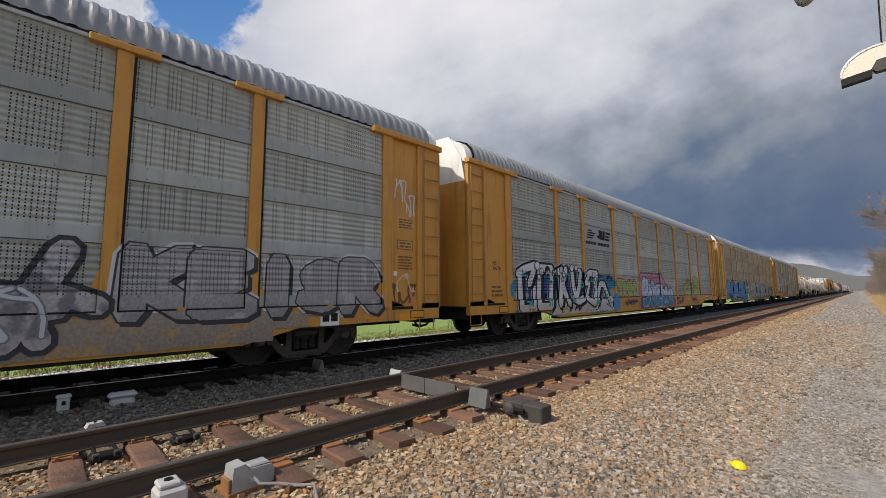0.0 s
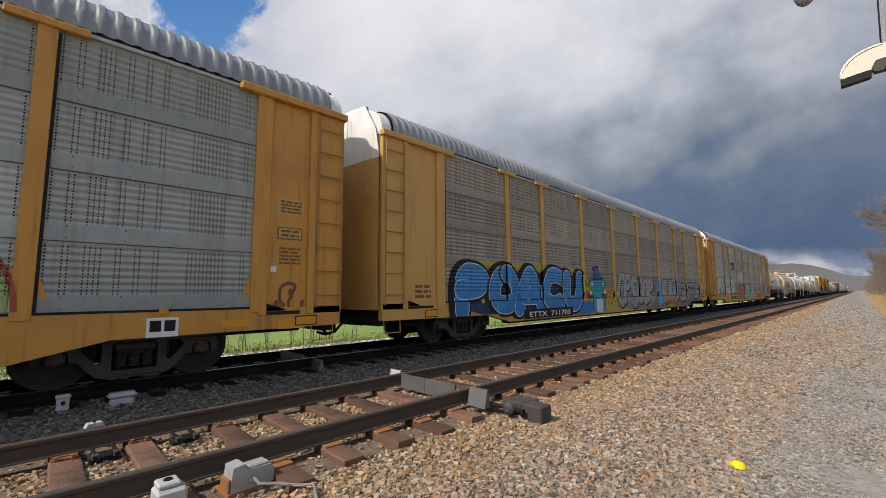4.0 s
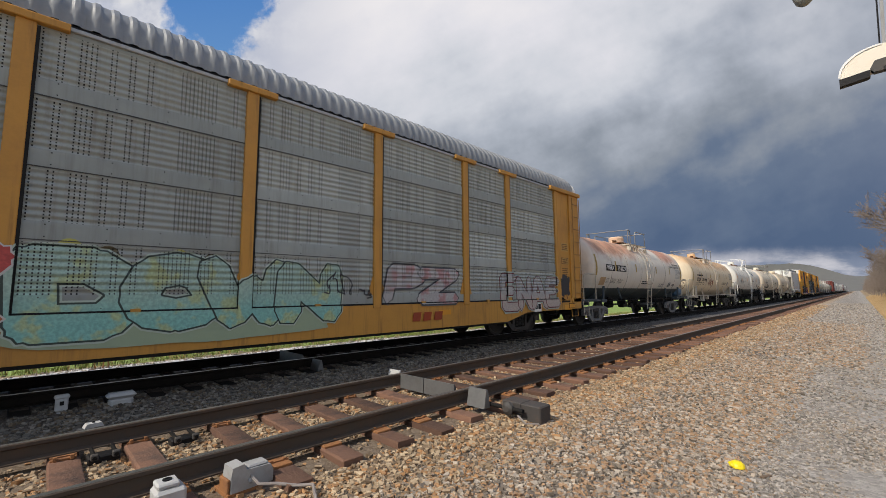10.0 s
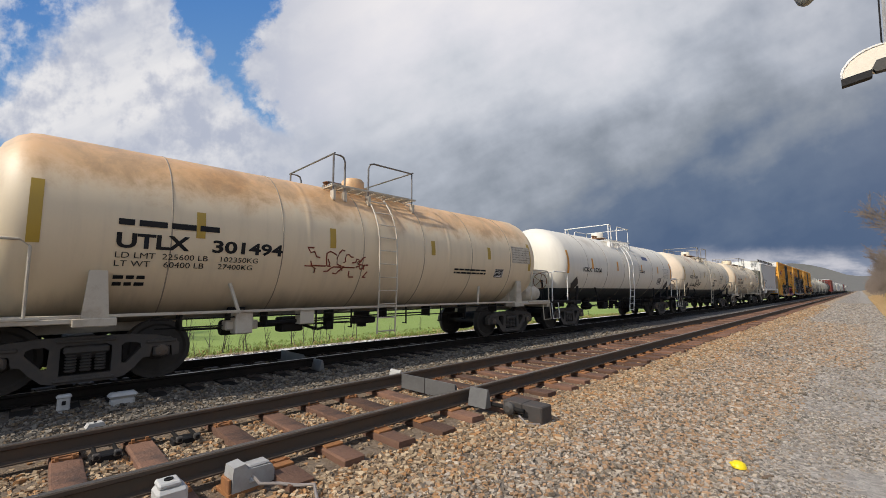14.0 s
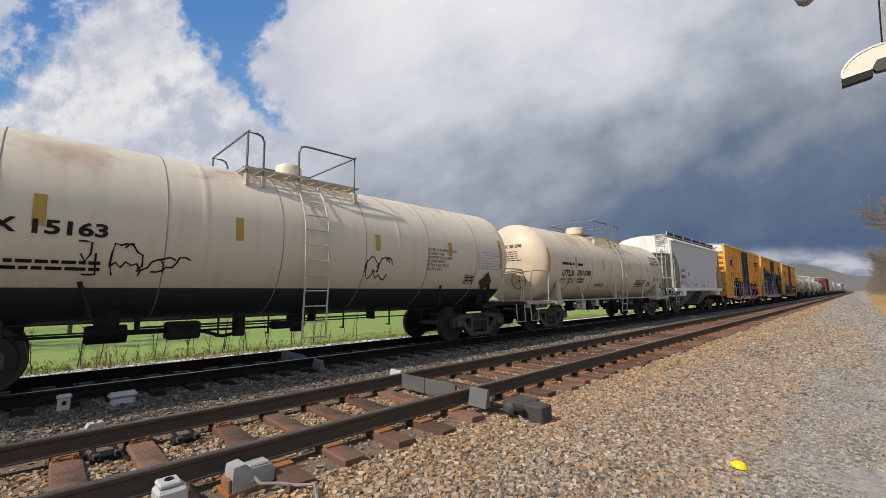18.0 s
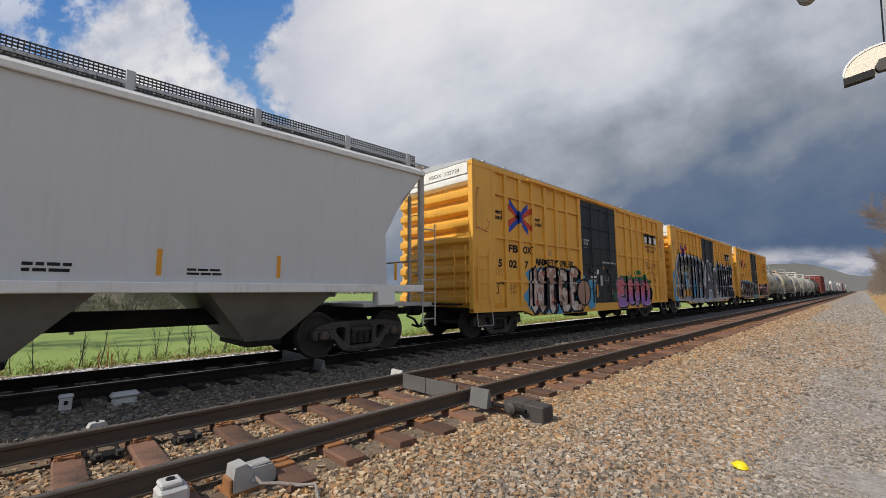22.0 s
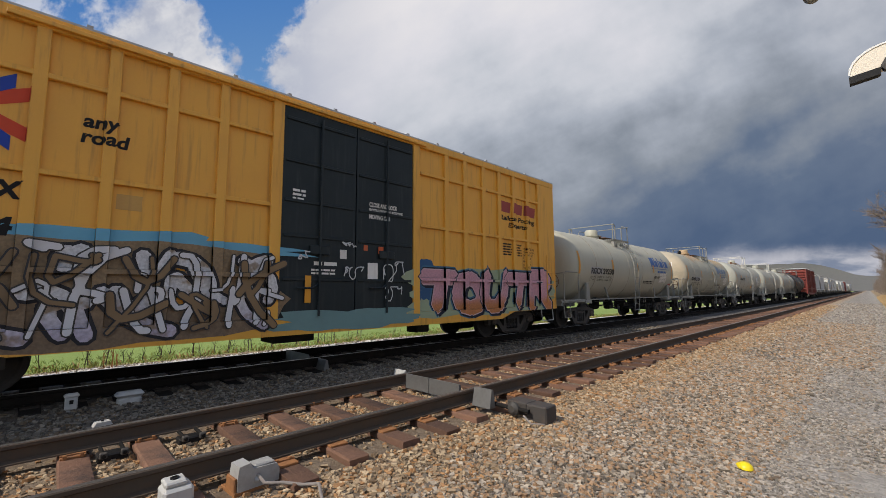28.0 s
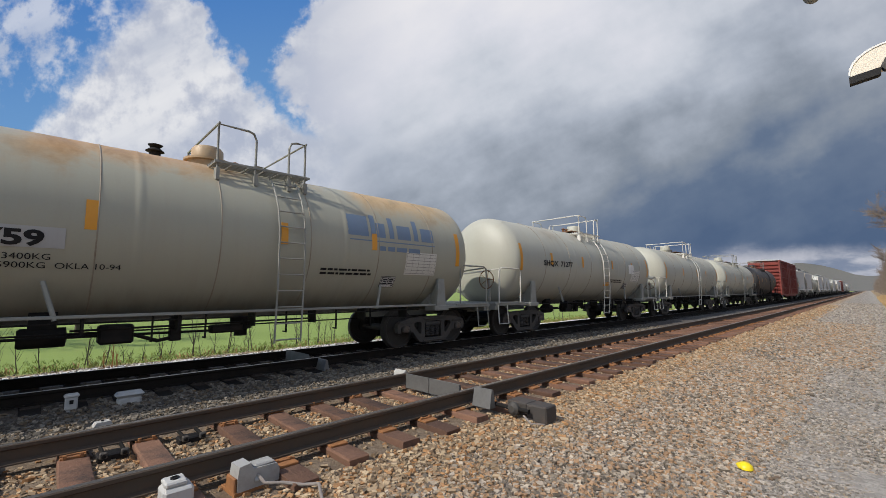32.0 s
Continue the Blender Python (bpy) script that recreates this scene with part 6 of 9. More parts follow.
        # U-shaped hand rail over the end and the near corner
        part("hand_rail", Mesh().tube([(1.38, y - way * 0.05, 1.0), (1.40, y - way * 0.05, 1.95), (1.40, y + way * 0.05, 2.03), (1.40, y + way * 0.9, 2.03),
                                       (1.40, y + way * 1.0, 1.95), (1.38, y + way * 1.0, 1.0)], 0.02, 7), rails, car)
        part("end_rail", Mesh().tube([(-1.38, y + way * 0.95, 1.0), (-1.38, y + way * 0.95, 2.0), (0.0, y + way * 0.98, 1.9), (1.36, y + way * 0.95, 2.0)], 0.02, 6), rails, car)
        part("step", Mesh().tube([(1.38, y + way * 1.05, 0.95), (1.42, y + way * 1.05, 0.42), (1.42, y + way * 0.62, 0.42), (1.38, y + way * 0.62, 0.95)], 0.018, 6), rails, car)
        coupler(car, y + way * 0.95, way)
    if box:
        part("brake_reservoir", Mesh().lathe([(0.0, L - 0.1), (0.22, L), (0.24, L + 0.05), (0.24, L + 0.75), (0.22, L + 0.8), (0.0, L + 0.85)], (0.95, 0, 1.28), "y", 18), box, car)
    if belly or frame_mat is PALE:
        part("side_rail", Mesh().box(1.28, 1.36, -0.2, L + 0.2, 1.0, 1.045, 0.006), frame_mat, car)
    # brake wheel and its stand at the front
    bw = Mesh().tube([(0.9, -0.85, 1.0), (0.9, -0.85, 1.75)], 0.035, 6)
    bw.lathe([(0.0, -0.02), (0.05, -0.02), (0.05, 0.02), (0.0, 0.02)], (0.9, -0.92, 1.7), "y", 8)
    part("brake_stand", bw, frame_mat, car)
    wheel = [(0.9 + 0.27 * math.cos(a), -0.98, 1.7 + 0.27 * math.sin(a)) for a in np.linspace(0, 2 * math.pi, 19)]
    bwm = Mesh().tube(wheel, 0.014, 6)
    for k in range(5):
        a = 2 * math.pi * k / 5
        bwm.tube([(0.9, -0.95, 1.7), (0.9 + 0.27 * math.cos(a), -0.98, 1.7 + 0.27 * math.sin(a))], 0.01, 5)
    part("brake_wheel", bwm, PAINT["rust"], car)
    # long piping along the near side
    pipe = Mesh().tube([(1.30, 1.4, 0.93), (1.30, L - 1.4, 0.93)], 0.014, 6)
    pipe.tube([(1.05, 1.5, 0.78), (1.05, L - 1.5, 0.78)], 0.014, 6)
    for i in range(7):
        y = 1.8 + (L - 3.6) * i / 6
        pipe.box(1.03, 1.32, y - 0.015, y + 0.015, 0.76, 1.0)
    part("side_pipe", pipe, PAINT["steel"], car)
    part("brake_cylinder", Mesh().lathe([(0.0, 0.0), (0.12, 0.0), (0.14, 0.03), (0.14, 0.5), (0.03, 0.52), (0.03, 1.0), (0.0, 1.0)], (0.7, L * 0.22, 0.72), "y", 14).box(0.62, 0.78, L * 0.22 + 0.1, L * 0.22 + 0.4, 0.80, 1.08), PAINT["steel"], car)
    if frame_mat is PALE:
        part("brake_valve", Mesh().box(1.06, 1.33, L * 0.225, L * 0.25, 0.64, 1.01, 0.015).box(0.98, 1.2, L * 0.215, L * 0.262, 0.70, 0.86, 0.02), frame_mat, car)
        part("control_box", Mesh().box(1.10, 1.33, L * 0.325, L * 0.35, 0.74, 1.01, 0.012), frame_mat, car)
        part("brake_rod", Mesh().tube([(1.15, L * 0.26, 0.78), (1.15, L * 0.33, 0.80)], 0.035, 8), PAINT["black"], car)
    gear = Mesh().tube([(0.95, L * 0.16, 0.74), (0.95, L * 0.47, 0.70)], 0.022, 6).tube([(1.12, L * 0.27, 0.82), (1.12, L * 0.62, 0.84)], 0.018, 6)
    gear.box(0.85, 1.12, L * 0.30, L * 0.34, 0.60, 0.88, 0.03).box(0.92, 1.05, L * 0.385, L * 0.40, 0.58, 0.98, 0.01).box(0.9, 1.1, L * 0.44, L * 0.49, 0.66, 0.80, 0.03)
    gear.tube([(1.0, L * 0.34, 0.72), (1.02, L * 0.37, 0.60), (1.0, L * 0.40, 0.66)], 0.03, 7)
    part("brake_gear", gear, PAINT["steel"], car, "grimy brake rods, valves and hangers")
    for k in (0.36, 0.43, 0.56, 0.66, 0.74):
        part("pipe_hanger", Mesh().box(1.16, 1.19, L * k - 0.012, L * k + 0.012, 0.60, 1.0).box(1.05, 1.19, L * k - 0.012, L * k + 0.012, 0.60, 0.625), PAINT["steel"], car)
    part("bottom_outlet", Mesh().lathe([(0.0, 0.5), (0.12, 0.5), (0.12, 0.62), (0.2, 0.64), (0.2, 0.9), (0.0, 0.9)], (0, L * 0.52, 0), "z", 16), PAINT["steel"], car)
    # loading platform beside the crown, with guard rails, manway and valves
    n1, n2, r1, r2, la = platform
    for side in (1, -1):
        deck = Mesh()
        for i in range(6):
            x = side * (0.60 + i * 0.09)
            deck.box(min(x, x + side * 0.035), max(x, x + side * 0.035), n1 - 0.05, r2 + 0.1, 3.62, 3.66)
        y = n1 - 0.05
        while y < r2 + 0.1:
            deck.box(min(side * 0.58, side * 1.10), max(side * 0.58, side * 1.10), y, y + 0.03, 3.60, 3.625)
            y += 0.28
        tagged(part("platform", deck, rails, car, "steel grating walkway"), kind="stuff")
    part("deck_plate", Mesh().box(-0.6, 0.6, n1 + 0.25, r2 + 0.05, 3.765, 3.80, 0.008), PAINT["rust"], car, "rusty plate on the crown")
    guard = rails if belly or rails is PAINT["white"] or frame_mat is PAINT["mid_grey"] else PAINT["guard"]
    for x in (1.05, -1.05):
        bend = min(0.14, (n2 - n1) * 0.4)
        part("guard_rail", Mesh().tube([(x, n1, 3.40), (x, n1, 4.32), (x, n2 - bend, 4.32), (x, n2 - bend * 0.35, 4.29), (x, n2, 4.32 - bend), (x, n2, 3.40)], 0.022, 7), guard, car)
        part("guard_rail", Mesh().tube([(x, r1, 3.40), (x, r1, 4.18), (x, r1 + 0.05, 4.29), (x, r1 + 0.14, 4.32), (x, r2, 4.32), (x, r2, 3.40)], 0.022, 7), guard, car)
    for y in (n1, r2):
        part("cross_rail", Mesh().tube([(-1.10, y, 4.33), (1.10, y, 4.33)], 0.02, 7), guard, car)
    for y in (n1, n2, r1, r2):
        part("rail_foot", Mesh().box(0.98, 1.12, y - 0.03, y + 0.03, 3.30, 3.52, 0.004), rails, car)
    pm = n1 + 0.42 if dome > 0.38 else r1 + 0.25 if not belly else n1 + 0.1
    part("manway", Mesh().lathe([(0.34, 3.70), (0.34, 3.86), (0.40, 3.86), (0.40, 3.90), (dome, 3.91), (dome, 4.10), (dome * 0.85, 4.16), (0.0, 4.18)], (0, pm, 0), "z", 24), shell, car)
    if shell is G2_SHELL:
        part("valve", Mesh().lathe([(0.09, 3.7), (0.09, 3.88), (0.15, 3.90), (0.07, 3.97), (0.12, 4.02), (0.0, 4.06)], (0, n1 - 0.75, 0), "z", 12), PAINT["steel"], car)
    for dy in (0.3, 0.55):
        part("valve", Mesh().lathe([(0.05, 3.75), (0.05, 3.88), (0.09, 3.90), (0.0, 3.95)], (0.2, n1 + dy, 0), "z", 10), PAINT["rust"], car)
    # ladder down the near side
    lm = Mesh()
    arc = [(math.cos(a) * (TR + 0.10), TZ + math.sin(a) * (TR + 0.10)) for a in np.linspace(radians(52), 0, 8)] + [(TR + 0.10, 1.5), (TR + 0.02, 0.45)]
    for y in (la, la + 0.48):
        lm.tube([(x, y, z) for x, z in arc], 0.018, 6)
    for i in range(11):
        z = 0.5 + i * 0.29
        x = TR + 0.10 if z < TZ else math.sqrt(max(0.02, (TR + 0.10) ** 2 - (z - TZ) ** 2))
        if z < 1.5:
            x = TR + 0.02 + 0.08 * (z - 0.45) / 1.05
        lm.tube([(x, la, z), (x, la + 0.48, z)], 0.014, 6)
    part("ladder", lm, rails, car)
    for i, (y, h) in enumerate(((0.0, 0.85), (2.86, 0.42), (5.57, 0.40), (7.55, 0.36), (L - 0.28, 0.85)) if belly else
                               ((0.0, 0.85), (L * 0.165, 0.42), (L * 0.37, 0.40), (L * 0.61, 0.36), (L * 0.80, 0.34), (L - 0.28, 0.85))):
        part("reflector", patch(y, y + 0.13, 2.42 - h * 0.5, 2.42 + h * 0.5), tape, car)
    casting = PAINT["cast_pale"] if frame_mat is PAINT["blue_steel"] else PAINT["cast_steel"]
    truck(car, 0.72, casting)
    truck(car, L - 0.72, casting)
    CARS.append((car, s0))
    return car


T1_SHELL = tank_material("rust_stained_white_shell", (0.73, 0.68, 0.585), (0.52, 0.30, 0.16), 0.3, (0.030, 0.042, 0.042), 1.47,
                         zones=((0.1, 4.6, 2.85, (0.40, 0.17, 0.08), 0.9), (4.4, 7.0, 3.05, (0.46, 0.25, 0.13), 0.75), (8.3, 10.9, 2.9, (0.38, 0.13, 0.06), 0.85), (-0.6, 0.1, 2.0, (0.55, 0.36, 0.22), 0.35)))
T2_SHELL = tank_material("tan_stained_shell", (0.72, 0.60, 0.42), (0.52, 0.26, 0.08), 0.3, zones=((-0.3, 11.4, 2.9, (0.44, 0.22, 0.07), 0.7),))
T3_SHELL = tank_material("clean_white_shell", (0.72, 0.685, 0.60), (0.5, 0.4, 0.3), 0.1, (0.02, 0.025, 0.025), 1.46)
T4_SHELL = tank_material("cream_white_shell", (0.69, 0.615, 0.48), (0.45, 0.2, 0.12), 0.2, (0.02, 0.025, 0.025), 1.42, zones=((-0.7, -0.35, 1.3, (0.50, 0.30, 0.19), 0.5),))
T5_SHELL = tank_material("cream_shell", (0.70, 0.60, 0.445), (0.56, 0.33, 0.12), 0.3, zones=((-0.7, -0.35, 1.5, (0.50, 0.32, 0.18), 0.5),))
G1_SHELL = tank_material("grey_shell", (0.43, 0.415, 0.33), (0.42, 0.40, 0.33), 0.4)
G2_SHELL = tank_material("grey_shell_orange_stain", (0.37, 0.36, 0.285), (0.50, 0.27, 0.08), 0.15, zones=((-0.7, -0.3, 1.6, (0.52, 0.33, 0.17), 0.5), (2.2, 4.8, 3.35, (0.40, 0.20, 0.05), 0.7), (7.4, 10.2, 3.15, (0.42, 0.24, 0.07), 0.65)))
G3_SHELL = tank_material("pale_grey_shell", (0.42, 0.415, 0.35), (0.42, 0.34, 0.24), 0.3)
BLACK_SHELL = tank_material("black_shell", (0.022, 0.022, 0.024), (0.10, 0.06, 0.04), 0.3)
PALE = mat("pale_rail_paint", (0.52, 0.47, 0.38), (0.30, 0.22, 0.15), 0.6, 0, 40, 4, 0.5, 0.15, 0.004)
INK, TAPE = PAINT["ink"], PAINT["orange_tape"]
OLIVE_TAPE = mat("ochre_reflector", (0.42, 0.27, 0.03), (0.32, 0.2, 0.03), 0.4, 0, 60, 3, 0.2, 0.03, 0.002)


def on_head(car, m, material, name, label=""):
    """Flat marks, drawn in x and z, laid on the dished front end."""
    at = [[p[k] for p in HEAD] for k in (0, 1)]
    m.v = [(x, float(np.interp(math.hypot(x, z - TZ), *at)) - 0.012, z) for x, _, z in m.v]
    return part(name, m, material, car, label)


def head_marks(car, body, size, seed, plate_mat=None):
    """Reporting mark and small stencil lines on the front end."""
    src = letters(body, size, 0.95, 0.004)
    m = Mesh().add([(v.co.y - 0.25, 0, v.co.z + 2.86) for v in src.vertices], [tuple(p.vertices) for p in src.polygons])
    if plate_mat:
        on_head(car, Mesh().add([(x, 0, z) for x, z in ((-0.30, 2.82), (0.25, 2.82), (0.76, 2.82), (0.76, 3.06), (0.25, 3.06), (-0.30, 3.06))], [(0, 1, 4, 5), (1, 2, 3, 4)]), plate_mat, "number_panel", "white number panel on the end")
    ob = on_head(car, m, INK, "lettering")
    if plate_mat:
        ob.location.y = -0.012
    rnd, q = random.Random(seed), Mesh()
    for i in range(5):
        x, z = -0.15, 2.72 - 0.075 * i
        while x < 0.55:
            w = rnd.uniform(0.08, 0.2)
            q.add([(x, 0, z - 0.015), (x + w, 0, z - 0.015), (x + w, 0, z + 0.015), (x, 0, z + 0.015)], [(0, 1, 2, 3)])
            x += w + 0.04
    tagged(on_head(car, q, INK, "stencil_lines"), kind="stuff")


def data_panel(car, y, z, material=PAINT["panel"]):
    """A stencilled table of the tank's tests: a pale sheet with ruled lines."""
    part("data_panel", patch(y, y + 0.95, z, z + 0.52, 0.008), material, car, "white stencilled test table")
    m = Mesh()
    for i in range(7):
        p = patch(y + 0.02, y + 0.93, z + 0.03 + i * 0.075, z + 0.036 + i * 0.075, 0.012)
        m.add(p.v, p.f)
    for i in range(6):
        p = patch(y + 0.02 + i * 0.18, y + 0.024 + i * 0.18, z + 0.03, z + 0.49, 0.012)
        m.add(p.v, p.f)
    tagged(part("ruled_lines", m, INK, car), kind="stuff")


def service_plate(car, y, z, k=1.0):
    part("service_plate", patch(y, y + 0.40 * k, z, z + 0.24 * k, 0.008), INK, car, "black stencilled service block")
    m = Mesh()
    for a, b, c, d in ((0.012, 0.388, 0.012, 0.228), (0.045, 0.195, 0.06, 0.195), (0.21, 0.36, 0.06, 0.195), (0.06, 0.18, 0.10, 0.15), (0.225, 0.345, 0.10, 0.15), (0.08, 0.32, 0.026, 0.044)):
        for e, f, g, h in ((a, b, c, c + 0.01), (a, b, d - 0.01, d), (a, a + 0.01, c + 0.01, d - 0.01), (b - 0.01, b, c + 0.01, d - 0.01)):
            p = patch(y + e * k, y + f * k, z + g * k, z + h * k, 0.012)
            m.add(p.v, p.f)
    tagged(part("service_marks", m, PAINT["white"], car), kind="stuff")


T1 = tank(92.06, 11.42, T1_SHELL, "white tank car with rusty top and dark green belly", PAINT["blue_steel"], (4.54, 4.82, 5.44, 6.75, 5.41), PALE, OLIVE_TAPE, box=mat("faded_blue_paint", (0.07, 0.14, 0.22), (0.06, 0.09, 0.11), 0.55, 0, 30, 2.0, 0.5, 0.1, 0.004), dome=0.37)
for y0, y1 in ((0.96, 1.83), (2.0, 3.08)):
    part("number_panel", patch(y0, y1, 2.20, 2.47, 0.006), PAINT["ink"], T1, "black number panel")
wrapped(T1, "WFRX", 1.04, 2.25, 0.25, PAINT["white"], 0.72, 0.008, lift=0.014)
wrapped(T1, "116229", 2.1, 2.25, 0.25, PAINT["white"], 0.9, 0.008, lift=0.014)
wrapped(T1, "LMT    225300 LB    102150 KG\nWT      60700 LB     27550 KG", 1.1, 1.80, 0.115, INK, 1.75)
wrapped(T1, "CALCIUM CARBONATE ONLY", 9.25, 2.62, 0.13, INK, 1.75, 0.003)
wrapped(T1, "CLAY SLURRY OR", 9.85, 2.77, 0.12, INK, 1.05, 0.003)
wrapped(T1, "NON  FLAMMABLE\nLIQUIDS ONLY", 7.75, 1.66, 0.10, INK)
data_panel(T1, 10.15, 2.02)
service_plate(T1, 9.2, 1.56)
wrapped_bars(T1, 5.2, 6.0, 1.68, 1.82, 2, INK, 1)
wrapped_bars(T1, 9.9, 10.3, 1.62, 1.72, 2, INK, 2)
T2 = tank(105.96, 11.55, T2_SHELL, "cream tank car with orange stains along the top", PALE, (4.54, 4.82, 5.44, 6.75, 5.41), PALE, OLIVE_TAPE, box=PALE)
wrapped_bars(T2, 0.92, 2.27, 2.32, 2.41, 1, INK, 21)
wrapped(T2, "UTLX", 0.90, 2.0, 0.29, INK, 0.93, 0.010)
wrapped(T2, "301494", 2.14, 2.0, 0.27, INK, 1.18, 0.008)
wrapped(T2, "LD LMT  225600 LB    102350KG\nLT WT    60400 LB     27400KG", 0.9, 1.85, 0.12, INK, 2.0)
wrapped_bars(T2, 0.92, 1.3, 1.45, 1.6, 2, INK, 4)
wrapped_bars(T2, 7.9, 9.2, 1.82, 1.95, 2, INK, 5)
data_panel(T2, 10.4, 2.2, PALE)
service_plate(T2, 9.6, 1.75)
RUSTY_INK = tint(0.22, 0.05, 0.03)


def scrawl(car, y0, y1, z0, z1, n, seed, material, r, label):
    """A dense tag on the shell: short looping strokes side by side."""
    rnd, m = random.Random(seed), Mesh()
    step = (y1 - y0) / n
    for i in range(n):
        c, turn = (y0 + step * (i + 0.5), rnd.uniform(z0, z1)), rnd.uniform(0, 6.28)
        pts = [c]
        for k in range(7):
            turn += rnd.uniform(-1.2, 1.5)
            p = (pts[-1][0] + step * 0.42 * math.cos(turn), min(z1, max(z0, pts[-1][1] + (z1 - z0) * 0.36 * math.sin(turn))))
            pts.append(p)
        m.tube([(math.sqrt(TR ** 2 - (z - TZ) ** 2) + 0.004, y, z) for y, z in pts], r, 4)
    return part("scrawl", m, material, car, label)


for y0, y1, z0, z1, n, sd in ((3.8, 4.7, 1.86, 2.2, 5, 8), (3.9, 4.7, 1.6, 1.85, 4, 9), (4.75, 5.2, 1.95, 2.15, 3, 10), (4.7, 5.3, 1.66, 1.92, 4, 11)):
    scrawl(T2, y0, y1, z0, z1, n, sd, RUSTY_INK, 0.014, "dark red spray-painted scrawl")
head_marks(T2, "UTLX 301494", 0.17, 61)
T3 = tank(119.75, 11.72, T3_SHELL, "clean white tank car with a black belly", PAINT["black"], (4.54, 4.82, 5.44, 6.75, 5.41), PAINT["white"], TAPE)
wrapped(T3, "ICKX  15206", 1.2, 2.1, 0.22, INK, 1.6, 0.006)
part("name_plate", patch(7.6, 8.3, 2.85, 3.02, 0.008), tint(0.10, 0.12, 0.22), T3, "small dark blue owner's plate")
wrapped_bars(T3, 6.9, 7.6, 2.2, 2.32, 2, INK, 6)
data_panel(T3, 10.2, 2.0)
service_plate(T3, 9.5, 1.68, 1.35)
T4 = tank(133.9, 11.98, T4_SHELL, "cream white tank car with a black belly and scribbled tags", PAINT["black"], (4.7, 5.0, 5.7, 7.0, 5.65), PALE, OLIVE_TAPE)
wrapped(T4, "ICKX", 1.13, 2.12, 0.25, INK, 0.72, 0.008)
wrapped(T4, "15163", 1.93, 2.12, 0.25, INK, 0.82, 0.008)
for y0, y1, z0, z1, n, sd in ((2.4, 3.2, 1.60, 2.05, 5, 5), (3.3, 3.9, 1.66, 1.90, 3, 6), (7.0, 7.9, 1.62, 2.1, 5, 7)):
    scrawl(T4, y0, y1, z0, z1, n, sd, INK, 0.013, "black spray-painted tag")
wrapped_bars(T4, 1.3, 2.7, 1.65, 1.78, 2, INK, 7)
wrapped(T4, "AFTER REPAIRING TANK\nDO NOT USE\nHAMMER OR SHARP\nINSTRUMENTS\nAFTER CAR WITH\nGASES ONLY", 8.85, 2.35, 0.095, INK)
data_panel(T4, 10.78, 1.95)
service_plate(T4, 10.3, 1.56)
head_marks(T4, "ICKX 15163", 0.15, 62)
T5 = tank(148.32, 11.42, T5_SHELL, "cream tank car lettered for clay slurry", PALE, (4.33, 5.74, 6.34, 6.75, 5.9), PALE, TAPE, box=PALE, dome=0.40)
wrapped_bars(T5, 0.92, 1.83, 2.29, 2.38, 1, INK, 22)
wrapped_bars(T5, 2.06, 2.44, 2.29, 2.38, 1, INK, 23)
wrapped(T5, "UTLX", 0.94, 1.90, 0.30, INK, 0.91, 0.009)
wrapped(T5, "301598", 2.05, 1.93, 0.28, INK, 1.08, 0.008)
wrapped(T5, "LD LMT  225500 LB\nLT WT    60500 LB", 0.92, 1.74, 0.115, INK, 1.02, 0.002)
wrapped(T5, "102250KG\n  27450KG", 2.08, 1.77, 0.115, INK, 0.61, 0.002)
wrapped_bars(T5, 1.0, 1.35, 1.33, 1.47, 3, INK, 24)
wrapped_bars(T5, 3.75, 4.56, 1.53, 1.64, 2, INK, 25)
wrapped(T5, "CAUTION THIS CAR IS SPECIALLY LINED\nDO NOT USE STEAM BOILING WATER\nOR SHARP OBJECTS TO CLEAN CAR", 7.88, 1.82, 0.075, INK, 1.3, 0.002)
wrapped_bars(T5, 7.86, 8.95, 1.54, 1.66, 2, INK, 26)
part("strut", Mesh().prism([(5.55, 1.0), (5.67, 1.0), (5.67, 1.66), (5.55, 1.66)], 1.28, 1.36, "x"), PALE, T5)
part("strut", Mesh().tube([(1.34, 5.02, 1.44), (1.32, 5.50, 1.02)], 0.03, 7), PALE, T5)
part("strut", Mesh().tube([(1.34, 5.72, 1.32), (1.32, 6.25, 1.02)], 0.025, 7), PALE, T5)
wrapped(T5, "CLAY SLURRY", 9.85, 2.96, 0.14, INK, 1.2, 0.004)
wrapped(T5, "OR CALCIUM", 9.98, 2.80, 0.14, INK, 1.0, 0.004)
wrapped(T5, "CARBONATE ONLY", 9.72, 2.64, 0.14, INK, 1.25, 0.004)
wrapped(T5, "NOT FOR FLAMMABLE\nOR POISONOUS LIQUIDS", 10.1, 1.95, 0.09, INK)
data_panel(T5, 9.92, 2.06)
service_plate(T5, 9.4, 1.56)
pad = [(math.sqrt(TR * TR - (1.44 + w - TZ) ** 2) + 0.06, 10.83 + u, 1.44 + w) for u, w in ((0, -0.19), (0.19, 0), (0, 0.19), (-0.19, 0))]
part("placard", Mesh().add(pad, [(0, 1, 2, 3)]).tube([(1.10, 10.83, 1.44), (1.20, 10.83, 1.44)], 0.04, 6), PAINT["white"], T5, "white diamond placard holder")
head_marks(T5, "UTLX 301598", 0.17, 63)
T6 = tank(224.72, 10.52, G1_SHELL, "grey tank car with faded blue emblem", PAINT["mid_grey"], (4.0, 4.25, 4.93, 5.6, 4.95), PAINT["mid_grey"], TAPE, True)
part("number_panel", patch(0.94, 1.96, 2.0, 2.28, 0.006), PAINT["grey_light"], T6, "pale panel behind the mark")
wrapped(T6, "RGCX", 0.98, 2.03, 0.30, INK, 0.95, 0.012, lift=0.014)
